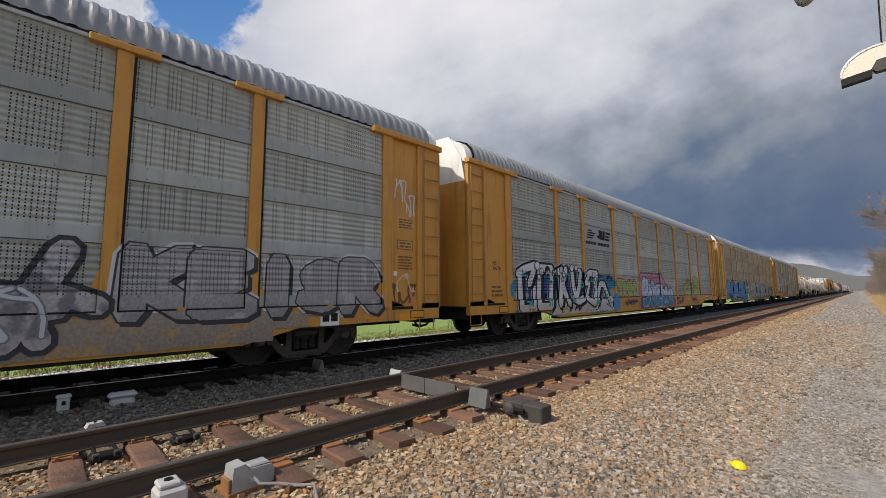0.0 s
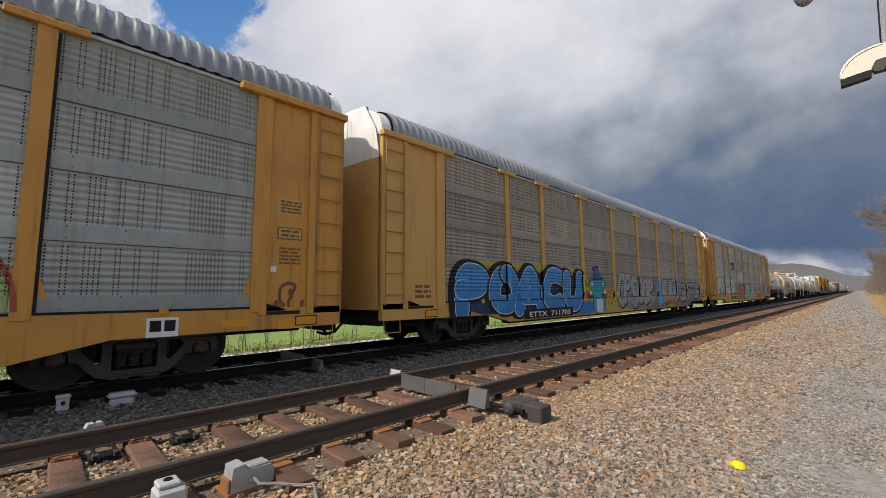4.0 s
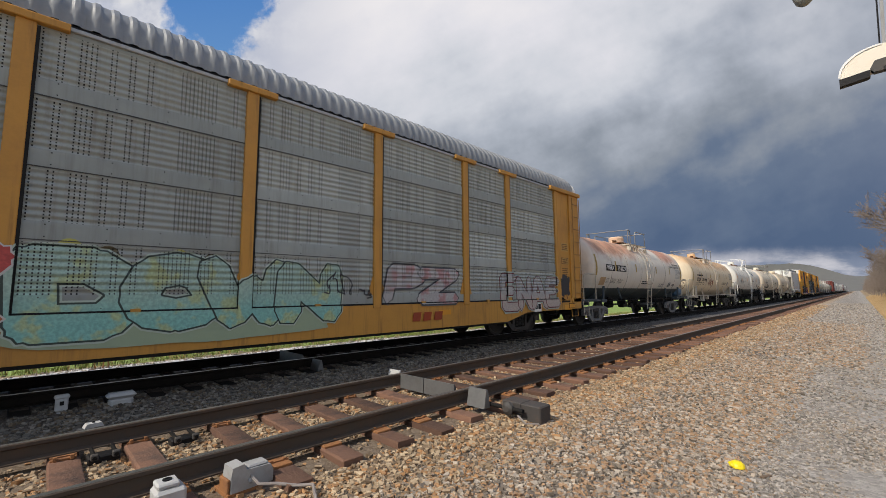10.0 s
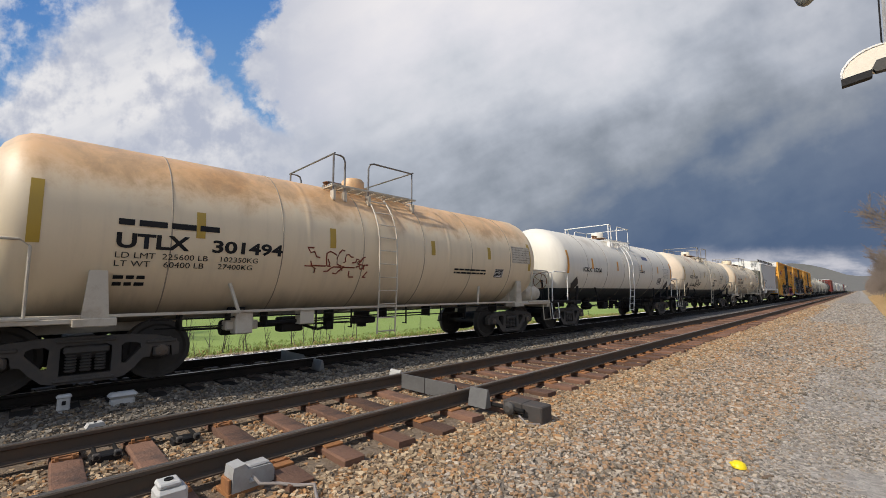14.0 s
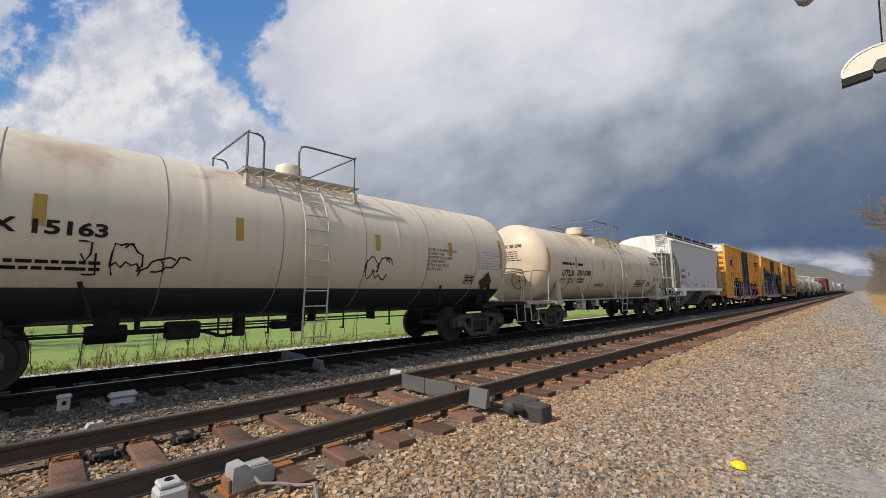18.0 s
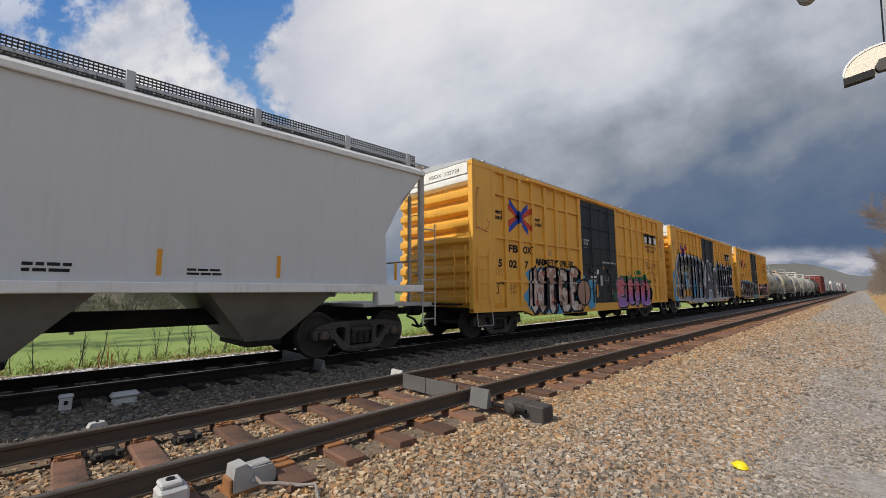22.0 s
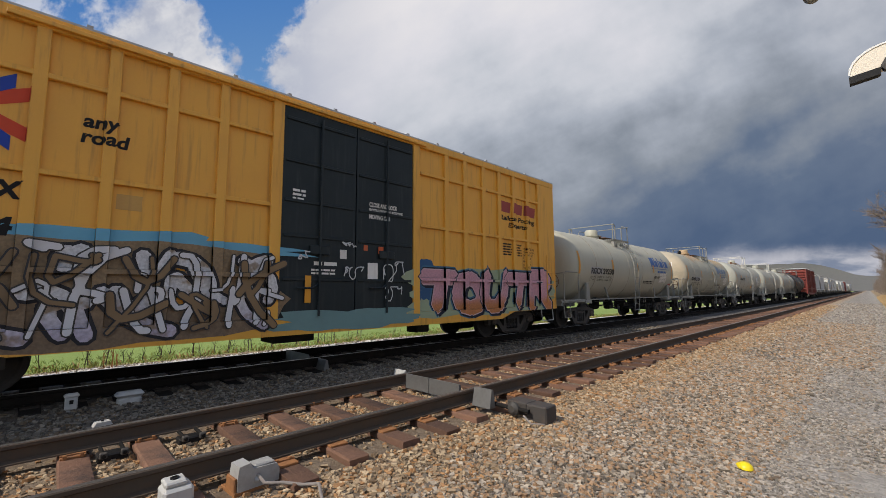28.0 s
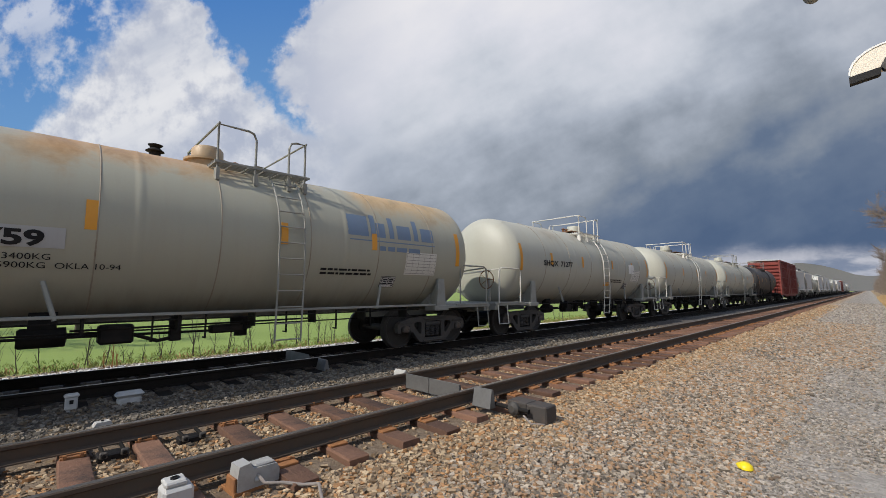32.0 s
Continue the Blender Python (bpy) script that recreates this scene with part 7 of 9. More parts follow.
wrapped(T6, "29230", 2.0, 2.03, 0.30, INK, 1.0, 0.012)
wrapped(T6, "LD LMT  204700 LB   92850 KG\nLT WT    58300 LB   26450 KG", 0.98, 1.86, 0.11, INK, 1.9)
wrapped(T6, "FRA AIP", 7.72, 1.95, 0.17, INK, 0.72, 0.003)
pad = [(math.sqrt(TR * TR - (1.46 + w - TZ) ** 2) + 0.05, 9.80 + u, 1.46 + w) for u, w in ((0, -0.2), (0.2, 0), (0, 0.2), (-0.2, 0))]
part("placard", Mesh().add(pad, [(0, 1, 2, 3)]).tube([(1.10, 9.80, 1.46), (1.18, 9.80, 1.46)], 0.04, 6), PAINT["panel"], T6, "grey-white diamond placard holder")
part("paint_mark", patch(9.95, 10.35, 1.62, 1.72, 0.006), tint(0.45, 0.06, 0.05), T6, "smudge of red paint")
T7 = tank(237.9, 10.42, G2_SHELL, "grey tank car with orange stains and faded blue emblem", PAINT["mid_grey"], (4.56, 5.21, 5.84, 6.17, 5.5), PAINT["mid_grey"], TAPE, True)
wrapped(T7, "GAMX", 0.75, 1.98, 0.26, INK, 0.9, 0.010)
part("number_panel", patch(1.6, 2.68, 1.93, 2.2, 0.006), PAINT["grey_light"], T7)
wrapped(T7, "5759", 1.7, 1.96, 0.27, INK, 0.78, 0.010, lift=0.014)
wrapped(T7, "LD LMT  206800 LB   93400KG\nLT WT    56200 LB   25900KG  OKLA 10-94", 0.8, 1.78, 0.11, INK, 2.5)
head_marks(T7, "GAMX 5759", 0.17, 64, PAINT["white"])
T8 = tank(250.9, 10.6, G3_SHELL, "pale grey tank car with a yellow panel", PAINT["mid_grey"], (4.56, 5.21, 5.84, 6.17, 5.5), PAINT["panel"], TAPE)
wrapped(T8, "SHQX  71277", 1.3, 2.2, 0.24, INK, 1.9, 0.008)
EMBLEM, FADED = tint(0.055, 0.13, 0.33), tint(0.16, 0.22, 0.31)
# plain blocks of the emblem: (from, to, upper edge)
BLOCKS = ((0.0, 0.46, 0.46), (0.52, 0.64, 0.50), (0.66, 0.87, 0.33), (0.97, 1.09, 0.49), (1.18, 1.54, 0.33), (1.63, 1.75, 0.50), (1.84, 2.20, 0.33))
for car, y, ink_blue in ((T6, 7.7, EMBLEM), (T7, 7.3, FADED), (T8, 7.4, None)):
    for a, b, d in BLOCKS if ink_blue else ():
        part("emblem_bar", patch(y - 0.33 + a * 1.09, y - 0.33 + b * 1.09, 2.53, 2.53 + d, 0.005), ink_blue, car, "faded blue emblem bar")
    if ink_blue:
        part("emblem_line", patch(y - 0.3, y + 2.1, 2.43, 2.455, 0.005), ink_blue, car)
        wrapped_bars(car, y + 0.45, y + 1.6, 2.24, 2.34, 1, ink_blue, 31)
    data_panel(car, 8.5, 1.74)
    if car is not T6:
        service_plate(car, 7.9, 1.45)
    wrapped_bars(car, 6.4, 7.6, 1.7, 1.82, 2, INK, 9)
part("placard_plate", patch(8.2, 8.75, 2.1, 2.5, 0.008), PAINT["white"], T8, "white placard")
part("yellow_panel", patch(6.0, 6.5, 1.55, 1.7, 0.008), PAINT["orange_tape"], T8)
tank(264.0, 10.6, G3_SHELL, "pale grey tank car with rust streaks", PAINT["mid_grey"], (4.56, 5.21, 5.84, 6.17, 5.5), PAINT["panel"], TAPE, True)
T10 = tank(277.2, 10.6, G3_SHELL, "pale grey tank car with rust streaks", PAINT["mid_grey"], (4.56, 5.21, 5.84, 6.17, 5.5), PAINT["mid_grey"], TAPE, True)
tank(290.4, 10.6, BLACK_SHELL, "black tank car with dusty shell", PAINT["black"], (4.56, 5.21, 5.84, 6.17, 5.5), PAINT["black"], TAPE)

# ---- boxcars ----
LEFT_POSTS = (0.92, 1.53, 2.26, 2.95, 3.70, 4.42, 5.15)
RIGHT_POSTS = (10.35, 11.05, 11.8, 12.5, 13.2, 13.9, 14.55)
BOX_SIDE = (1.53, 1.602, tuple((p - 0.075, p + 0.075) for p in LEFT_POSTS + RIGHT_POSTS) + ((-0.2, 0.86), (5.95, 9.46), (14.6, 15.6)),
            ((0.0, 0.88), (1.60, 1.67), (2.86, 2.93), (4.14, 4.21), (4.80, 5.2)))


def boxcar(s0, label, paint, end_top=True):
    L = 15.42
    car = thing("boxcar", label, "boxcar", "boxcars of the train")
    P, D = PAINT[paint], PAINT["grey_dark"]
    if paint == "red_brown":
        D = P
    part("far_body", Mesh().box(-1.58, 1.439, 0.26, L - 0.26, 0.85, 4.9), P, car)
    for a, b in zip((0.86,) + LEFT_POSTS, LEFT_POSTS + (5.95,)):
        part("side_panel", Mesh().box(1.44, 1.53, a, b, 0.80, 4.85), P, car)
    for a, b in zip((9.46,) + RIGHT_POSTS, RIGHT_POSTS + (14.6,)):
        part("side_panel", Mesh().box(1.44, 1.53, a, b, 0.80, 4.85), P, car)
    post = once("box_post" + paint, lambda: Mesh().box(1.51, 1.602, -0.075, 0.075, 0.82, 4.84, 0.010).data("post", P))
    for p in LEFT_POSTS + RIGHT_POSTS:
        part("post", post, P, car, at=pose(0, p, 0))
    for a, b in ((0.86, 5.95), (9.46, 14.6)):
        for z in (1.60, 2.86, 4.14):
            part("batten", Mesh().box(1.51, 1.60, a, b, z, z + 0.07, 0.008), P, car)
    for a, b in ((0.0, 0.86), (14.6, L)):
        part("corner_plate", Mesh().box(1.44, 1.60, a, b, 0.80, 4.86, 0.012), P, car)
    part("top_chord", Mesh().box(1.44, 1.61, 0.0, L, 4.80, 4.97, 0.012), P, car)
    part("door_track", Mesh().box(1.58, 1.67, 2.6, 9.6, 4.83, 4.89, 0.006), P, car)
    sill = Mesh().prism([(0.0, 0.88), (0.0, 0.78), (2.3, 0.76), (2.9, 0.58), (12.5, 0.58), (13.1, 0.76), (L, 0.78), (L, 0.88)], 1.46, 1.603, "x")
    part("side_sill", sill, P, car)
    for a in (5.95, 9.24):
        part("door_post", Mesh().box(1.5, 1.612, a, a + 0.2, 0.70, 4.86, 0.012), P, car)
    for i, (a, b) in enumerate(((6.15, 7.70), (7.72, 9.23))):
        door = part("door", Mesh().box(1.50, 1.585, a, b, 0.80, 4.80, 0.008), D, car, "dark slate sliding door" if paint != "red_brown" else "")
        for z in (1.55, 2.35, 3.0, 3.75, 4.55):
            part("door_rib", Mesh().box(1.58, 1.612, a + 0.05, b - 0.05, z, z + 0.06, 0.008), D, door)
        part("door_bar", Mesh().tube([(1.64, a + 0.75, 0.9), (1.64, a + 0.75, 4.7)], 0.024, 8), D, door)
        part("door_handle", Mesh().tube([(1.62, a + 0.75, 1.5), (1.66, a + 0.6, 1.42), (1.66, a + 0.3, 1.42)], 0.02, 6), D, door)
        part("latch_box", Mesh().box(1.58, 1.65, a + 0.55, a + 0.95, 2.05, 2.22, 0.012), D, door)
    for y, way in ((0.0, -1), (L, 1)):
        for i in range(9):
            z = 0.92 + i * 0.42
            top = z > 4.2
            m = Mesh().prism([(y - way * 0.19, z + 0.05), (y - way * 0.02, z + 0.12), (y - way * 0.005, z + 0.16), (y - way * 0.015, z + 0.30), (y - way * 0.19, z + 0.40)], -1.50, 1.438, "x")
            part("end_rib", m, PAINT["white"] if top and way < 0 and end_top else P, car)
        if way < 0 and end_top:
            part("end_header", Mesh().box(-1.52, 1.438, -0.012, 0.16, 4.60, 4.93, 0.01), PAINT["white"], car, "white end header with black numbers")
        part("end_wall", Mesh().box(-1.58, 1.438, min(y - way * 0.17, y - way * 0.25), max(y - way * 0.17, y - way * 0.25), 0.85, 4.93), P, car)
        ladder(car, 1.66, y - way * 0.14, y - way * 0.62, 1.0, 2.5, 4, P, 0.014)
        part("step", Mesh().tube([(1.55, y - way * 0.2, 0.8), (1.58, y - way * 0.2, 0.42), (1.58, y - way * 0.85, 0.42), (1.55, y - way * 0.85, 0.8)], 0.014, 6), PAINT["grey_light"], car)
        end_ladder(car, 0.95, 1.38, y + way * 0.05, 1.0, 2.6, 4, P)
        part("end_platform", Mesh().box(-1.2, 1.2, min(y, y + way * 0.35), max(y, y + way * 0.35), 0.98, 1.02), PAINT["steel"], car)
        coupler(car, y + way * 0.25, way)
    part("brake_box", Mesh().box(0.85, 1.2, L + 0.02, L + 0.16, 1.75, 2.1, 0.02), P, car)
    wheel = [(1.05 + 0.26 * math.cos(a), L + 0.24, 1.9 + 0.26 * math.sin(a)) for a in np.linspace(0, 2 * math.pi, 19)]
    spokes = Mesh().tube(wheel, 0.016, 6).tube([(1.05, L + 0.14, 1.9), (1.05, L + 0.26, 1.9)], 0.03, 8)
    for k in range(5):
        a = 2 * math.pi * k / 5
        spokes.tube([(1.05, L + 0.22, 1.9), (1.05 + 0.26 * math.cos(a), L + 0.24, 1.9 + 0.26 * math.sin(a))], 0.012, 5)
    part("brake_wheel", spokes, tint(0.30, 0.05, 0.03), car, "dull red brake wheel")
    roof = Mesh().prism([(1.6, 4.95), (1.6, 5.0), (0, 5.12), (-1.6, 5.0), (-1.6, 4.95)], 0.0, L)
    roof = part("roof", roof, PAINT["galvanised"], car)
    rib = once("roof_rib", lambda: Mesh().prism([(1.6, 5.0), (1.6, 5.04), (0, 5.16), (-1.6, 5.04), (-1.6, 5.0), (0, 5.1)], 0, 0.07).data("roof_rib", PAINT["galvanised"]))
    for i in range(16):
        part("roof_rib", rib, PAINT["galvanised"], roof, at=pose(0, 0.5 + i * 0.95, 0))
    part("underframe", Mesh().box(-0.3, 0.3, 0.1, L - 0.1, 0.60, 0.9).box(-1.45, 1.4, 0.1, L - 0.1, 0.80, 0.9), PAINT["steel"], car)
    rig = Mesh().tube([(1.0, 3.2, 0.62), (1.0, 12.0, 0.62)], 0.02, 6).box(0.7, 1.3, 6.2, 7.0, 0.42, 0.62, 0.02).box(0.9, 1.3, 9.6, 10.0, 0.38, 0.6, 0.02)
    part("brake_rigging", rig, PAINT["steel"], car)
    truck(car, 1.75)
    truck(car, L - 1.75)
    CARS.append((car, s0))
    return car


def pool_lettering(car, top, low, heads, any_at=(3.16, 0.19)):
    """Lettering that the three yellow boxcars share."""
    S = BOX_SIDE
    for body, y, z, size, w in (("next", 0.98, 3.61, 0.185, 0.44), ("load", 0.98, 3.445, 0.185, 0.42), ("any", any_at[0], 3.62, any_at[1], any_at[1] * 1.55), ("road", any_at[0] - 0.02, 3.62 - any_at[1] * 0.86, any_at[1], any_at[1] * 2.1)):
        written(car, body, y, z, size, S, INK, w, 0.008, 0.12)
    red, blue = tint(0.60, 0.07, 0.03), tint(0.02, 0.06, 0.36)
    for m, w, arms, lift in ((red, 0.095, ((1.64, 3.92, 2.20, 3.64), (1.64, 3.36, 2.20, 3.60), (2.88, 3.88, 2.36, 3.65), (2.88, 3.34, 2.36, 3.58)), 0.004),
                             (blue, 0.095, ((1.76, 4.05, 2.26, 3.66), (1.72, 3.18, 2.26, 3.56), (2.74, 4.02, 2.26, 3.68), (2.74, 3.20, 2.26, 3.55)), 0.008)):
        q = Mesh()
        for a, b, c, d in arms:
            q.add([(0, a, b - w), (0, c, d - w), (0, c, d + w), (0, a, b + w)], [(0, 1, 2, 3)])
        flat("emblem", q, m, car, S, "crossed red and blue pool emblem", lift)
    for body, y, z, w in heads:
        written(car, body, y, z, 0.30, S, INK, w, 0.014, 0.1)
    mark = Mesh()
    for a, b in ((12.55, 13.05), (13.15, 13.65), (13.75, 14.35)):
        mark.add([(0, a, 3.68), (0, b, 3.66), (0, b + 0.05, 3.98), (0, a + 0.05, 4.0)], [(0, 1, 2, 3)])
    if top is PAINT["white"]:
        flat("owner_field", Mesh().add([(0, 12.48, 3.64), (0, 14.36, 3.64), (0, 14.36, 4.12), (0, 12.48, 4.12)], [(0, 1, 2, 3)]), INK, car, S, "black field behind the owner's mark", 0.003)
    flat("owner_mark", mark, top, car, S, "owner's mark as plain blocks", 0.006)
    written(car, "EXH 17-0   W 9-6\nEXW 10-6  H 15-5\nEW 9-7   H 16-5\nIL         50-6\nIW          9-6\nIH         13-0\nFLR HT   3-6\nEMPTY CG  5-1\nCU FT    6264", 13.68, 2.60, 0.095, S, low, 0.60)
    plate(car, "reflector", 14.71, 14.85, 1.10, 2.02, 1.608, TAPE)
    plate(car, "reflector", 0.08, 0.21, 1.10, 2.00, 1.608, TAPE)
    written(car, "Railcar Pooling", 12.55, 3.44, 0.20, S, low, 1.80, 0.006, 0.2)
    written(car, "Experts", 12.95, 3.24, 0.20, S, low, 0.90, 0.006, 0.2)
    bars(car, 12.7, 13.1, 2.4, 2.75, 1.535, 5, low, seed=6)
    bars(car, 13.3, 13.6, 2.4, 2.75, 1.535, 5, low, seed=7)
    plate(car, "reflector", 0.90, 1.36, 0.86, 1.02, 1.609, TAPE, "yellow notice plate")
    plate(car, "reflector", 14.7, 15.2, 0.86, 1.02, 1.609, TAPE, "yellow notice plate")
    for y in (4.6, 10.8):
        plate(car, "reflector", y, y + 0.16, 1.1, 1.75, 1.535, TAPE)
    plate(car, "clearance_plate", 3.82, 4.12, 2.52, 2.74, 1.535, PAINT["yellow_fade"], "stencilled square")
    bars(car, 6.8, 7.3, 1.85, 1.92, 1.592, 1, PAINT["white"], seed=13)
    plate(car, "door_notice", 7.35, 7.5, 2.0, 2.18, 1.592, PAINT["white"])
    plate(car, "door_notice", 7.9, 8.0, 2.2, 2.32, 1.592, tint(0.5, 0.12, 0.05))
    bars(car, 6.75, 7.25, 1.68, 1.78, 1.592, 2, PAINT["white"], seed=14)


def hand_word(car, side, body, y0, y1, lower, upper, w, layers):
    """Fat hand-drawn letters; layers are (material, width factor, lift); upper and lower edges may rise from end to end."""
    step = (y1 - y0) / len(body)
    for m, k, lift in layers:
        q, x = Mesh(), 0.0
        for i, ch in enumerate(body):
            za, zb = lower[0] + (lower[1] - lower[0]) * i / len(body), upper[0] + (upper[1] - upper[0]) * i / len(body)
            for line in glyph(ch, True):
                pts = [(y0 + step * (i + 0.06 + 0.88 * p), za + (zb - za) * (0.05 + 0.9 * r)) for p, r in line]
                for a, b in zip(pts, pts[1:]):
                    capsule(q, a, b, w * k, x, 8)
                    x += 0.00012
        flat("graffiti_letters", q, m, car, side, "huge spray-painted letters", lift)


B1 = boxcar(174.07, "yellow boxcar with dark doors, pink, brown and white graffiti", "box_yellow")
B2 = boxcar(190.65, "yellow boxcar with dark doors and one huge grey graffiti word", "box_yellow")
B3 = boxcar(207.41, "faded yellow boxcar with dark doors, grey and pink graffiti", "box_yellow")
BROWN_INK = tint(0.22, 0.09, 0.03)
pool_lettering(B1, PAINT["white"], BROWN_INK, (("FB", 1.64, 2.52, 0.52), ("OX", 2.42, 2.52, 0.48), ("5", 1.16, 2.06, 0.2), ("02", 1.66, 2.06, 0.42), ("7", 2.5, 2.06, 0.2)))
pool_lettering(B2, PAINT["white"], BROWN_INK, (("5", 1.16, 2.06, 0.2), ("02", 1.66, 2.06, 0.42)))
pool_lettering(B3, tint(0.35, 0.07, 0.06), INK, (("FB", 1.64, 2.52, 0.52), ("OX", 2.42, 2.52, 0.48), ("50", 1.06, 2.06, 0.36), ("54", 1.76, 2.06, 0.40), ("64", 2.42, 2.06, 0.42)), (3.40, 0.26))
written(B1, "LD LMT\nLT WT", 1.66, 1.42, 0.15, BOX_SIDE, INK, 0.44)
S = BOX_SIDE
SKY_BLUE = tint(0.08, 0.34, 0.55)
DOOR = (1.592, 1.618, tuple((a + 0.05, a + 1.46) for a in (6.15, 7.72)), ())
flat("graffiti_background", blob(2.55, 6.3, 0.60, 2.10, 61, 0.12), SKY_BLUE, B1, S, "sky blue spray-painted cloud")
piece(B1, S, "HTGE", 2.75, 5.95, 0.62, 2.12, 0.165, fade((0.36, 0.21, 0.145), (0.42, 0.27, 0.20), 1.2, 0.3, (0.66, 0.60, 0.54), 0.48), BLK, 0.085, None, 0, None, 62, False, 3, 0.14, 0.0, 0.05, (0.12, -0.05), 0.004)
for i, (y, z) in enumerate(((3.1, 1.1), (3.5, 1.75), (4.1, 1.0), (4.6, 1.5), (5.2, 1.2), (5.35, 1.8), (6.2, 1.3))):
    scribble(B1, S, y - 0.2, y + 0.2, z - 0.2, z + 0.2, 2, 120 + i, tint(0.55, 0.13, 0.08), 0.013, 0.020, "thin red doodles on the letters")
COCOA_PINK = tint(0.37, 0.22, 0.155)
dots(B1, DOOR, ((6.14, 1.30, 0.50),), BLK, 0.032, "graffiti_outline", "black outline of a brown round shape")
dots(B1, DOOR, ((6.12, 1.29, 0.44),), COCOA_PINK, 0.036, "graffiti_shape", "brown round spray-painted shape")
scribble(B1, S, 4.0, 4.6, 0.78, 0.98, 3, 59, BLK, 0.02, 0.05)
word(B1, S, "ANXIETY XPRESS", 3.05, 5.55, 2.18, 2.40, BLK, BLK, 0.004, 0.01)
flat("graffiti_background", blob(8.9, 13.2, 0.75, 1.98, 63, 0.10), tint(0.015, 0.13, 0.06), B1, S, "dark green spray-painted cloud")
rnd = random.Random(63)
dots(B1, S, [(9.2 + 0.27 * i, 1.98 + rnd.uniform(-0.1, 0.22), rnd.uniform(0.05, 0.14)) for i in range(15)], tint(0.02, 0.17, 0.06), 0.005, "graffiti_spots", "dark green spray-painted spots")
piece(B1, S, "EGAD", 9.15, 13.0, 0.70, 1.82, 0.185, fade((0.60, 0.13, 0.15), (0.34, 0.15, 0.50), 1.15, 0.22), NIGHT, 0.045, tint(0.50, 0.14, 0.20), 0.05, tint(0.66, 0.55, 0.62), 71, False, 4, 0.14, 0.0, 0.05, (0.06, -0.04), 0.012)
scribble(B1, S, 13.0, 14.2, 2.15, 2.5, 5, 104, tint(0.50, 0.12, 0.04), 0.012, 0.006)
scribble(B1, S, 1.0, 1.4, 1.28, 1.6, 2, 66, INK, 0.016, 0.004, "small dark tag")
for y0, y1, z0, z1, n, sd in ((6.9, 7.4, 1.15, 1.75, 2, 67), (7.9, 8.3, 1.75, 1.95, 3, 101), (8.45, 8.8, 1.2, 1.45, 2, 102), (7.0, 7.3, 1.95, 2.1, 2, 103)):
    scribble(B1, DOOR, y0, y1, z0, z1, n, sd, tint(0.30, 0.31, 0.31), 0.010)
for car in (B2, B3):
    bars(car, 6.35, 6.6, 3.05, 3.25, 1.592, 3, PAINT["white"], seed=12)
    written(car, "CLOSE AND LOCK\nBOTH DOORS BEFORE\nMOVING CAR", 8.02, 3.15, 0.13, (1.592, 1.592, (), ()), PAINT["white"], 0.9, 0.003)
written(B1, "CLOSE AND LOCK  BOTH DOORS BEFORE MOVING CAR", 7.80, 2.46, 0.085, (1.592, 1.592, (), ()), PAINT["white"], 1.32, 0.003)
written(B1, "SECURITY\nDEVICE\nONLY", 6.34, 3.22, 0.12, (1.592, 1.592, (), ()), PAINT["white"], 0.42, 0.002)
plate(B1, "door_notice", 7.55, 7.75, 1.55, 1.95, 1.625, PAINT["grey_light"], "grey seal box on the door")
plate(B1, "reflector", 7.2, 7.32, 1.1, 1.6, 1.625, TAPE)
scribble(B1, S, 1.0, 1.42, 1.8, 2.0, 3, 58, tint(0.40, 0.22, 0.05), 0.008, 0.004)
flat("graffiti_background", blob(6.45, 7.05, 0.7, 1.75, 68, 0.10), SKY_BLUE, B1, DOOR, "sky blue patch on the door", 0.004)
flat("graffiti_background", blob(0.9, 14.4, 0.62, 2.5, 69, 0.05), tint(0.38, 0.42, 0.46), B2, S, "pale grey spray-painted field", 0.002)
hand_word(B2, S, "STRANGE", 0.32, 14.6, (0.95, 0.95), (3.22, 2.95), 0.27,
          ((BLK, 1.78, 0.006), (fade((0.66, 0.68, 0.72), (0.48, 0.52, 0.56), 1.5, 0.5), 1.62, 0.012), (tint(0.42, 0.41, 0.50), 1.17, 0.024), (fade((0.035, 0.045, 0.055), (0.055, 0.055, 0.075), 1.8, 0.6), 1.0, 0.036)))
flat("graffiti_patch", blob(-0.05, 0.95, 0.80, 2.45, 68, 0.10), tint(0.05, 0.32, 0.58), B2, S, "sky blue patch on the corner", 0.004)
for i, (y, z) in enumerate(((0.1, 0.7), (1.9, 1.35), (3.9, 1.0), (5.0, 2.1), (5.5, 1.1), (8.2, 0.9), (10.6, 1.1), (12.2, 2.0), (13.6, 1.0), (7.5, 1.9), (9.4, 2.2), (11.4, 0.8), (3.3, 1.9), (6.6, 0.8))):
    flat("graffiti_patch", blob(y, y + 0.55, z, z + 1.0, 70 + i, 0.15), tint(0.05, 0.36, 0.58), B2, S, "sky blue fill", 0.020)
for y in (2.0, 2.75):
    flat("orange_patch", Mesh().add([(0, y - 0.3, 1.02), (0, y + 0.32, 1.02), (0, y + 0.32, 1.42), (0, y - 0.3, 1.42)], [(0, 1, 2, 3)]), tint(0.60, 0.30, 0.05), B2, S, "", 0.05)
for y0, y1 in ((1.10, 1.42), (1.60, 2.12), (2.34, 2.90), (3.0, 3.2)):
    flat("number_field", Mesh().add([(0, y0, 2.02), (0, y1, 2.02), (0, y1, 2.34), (0, y0, 2.34)], [(0, 1, 2, 3)]), tint(0.55, 0.46, 0.30), B2, S, "cream field behind the number", 0.046)
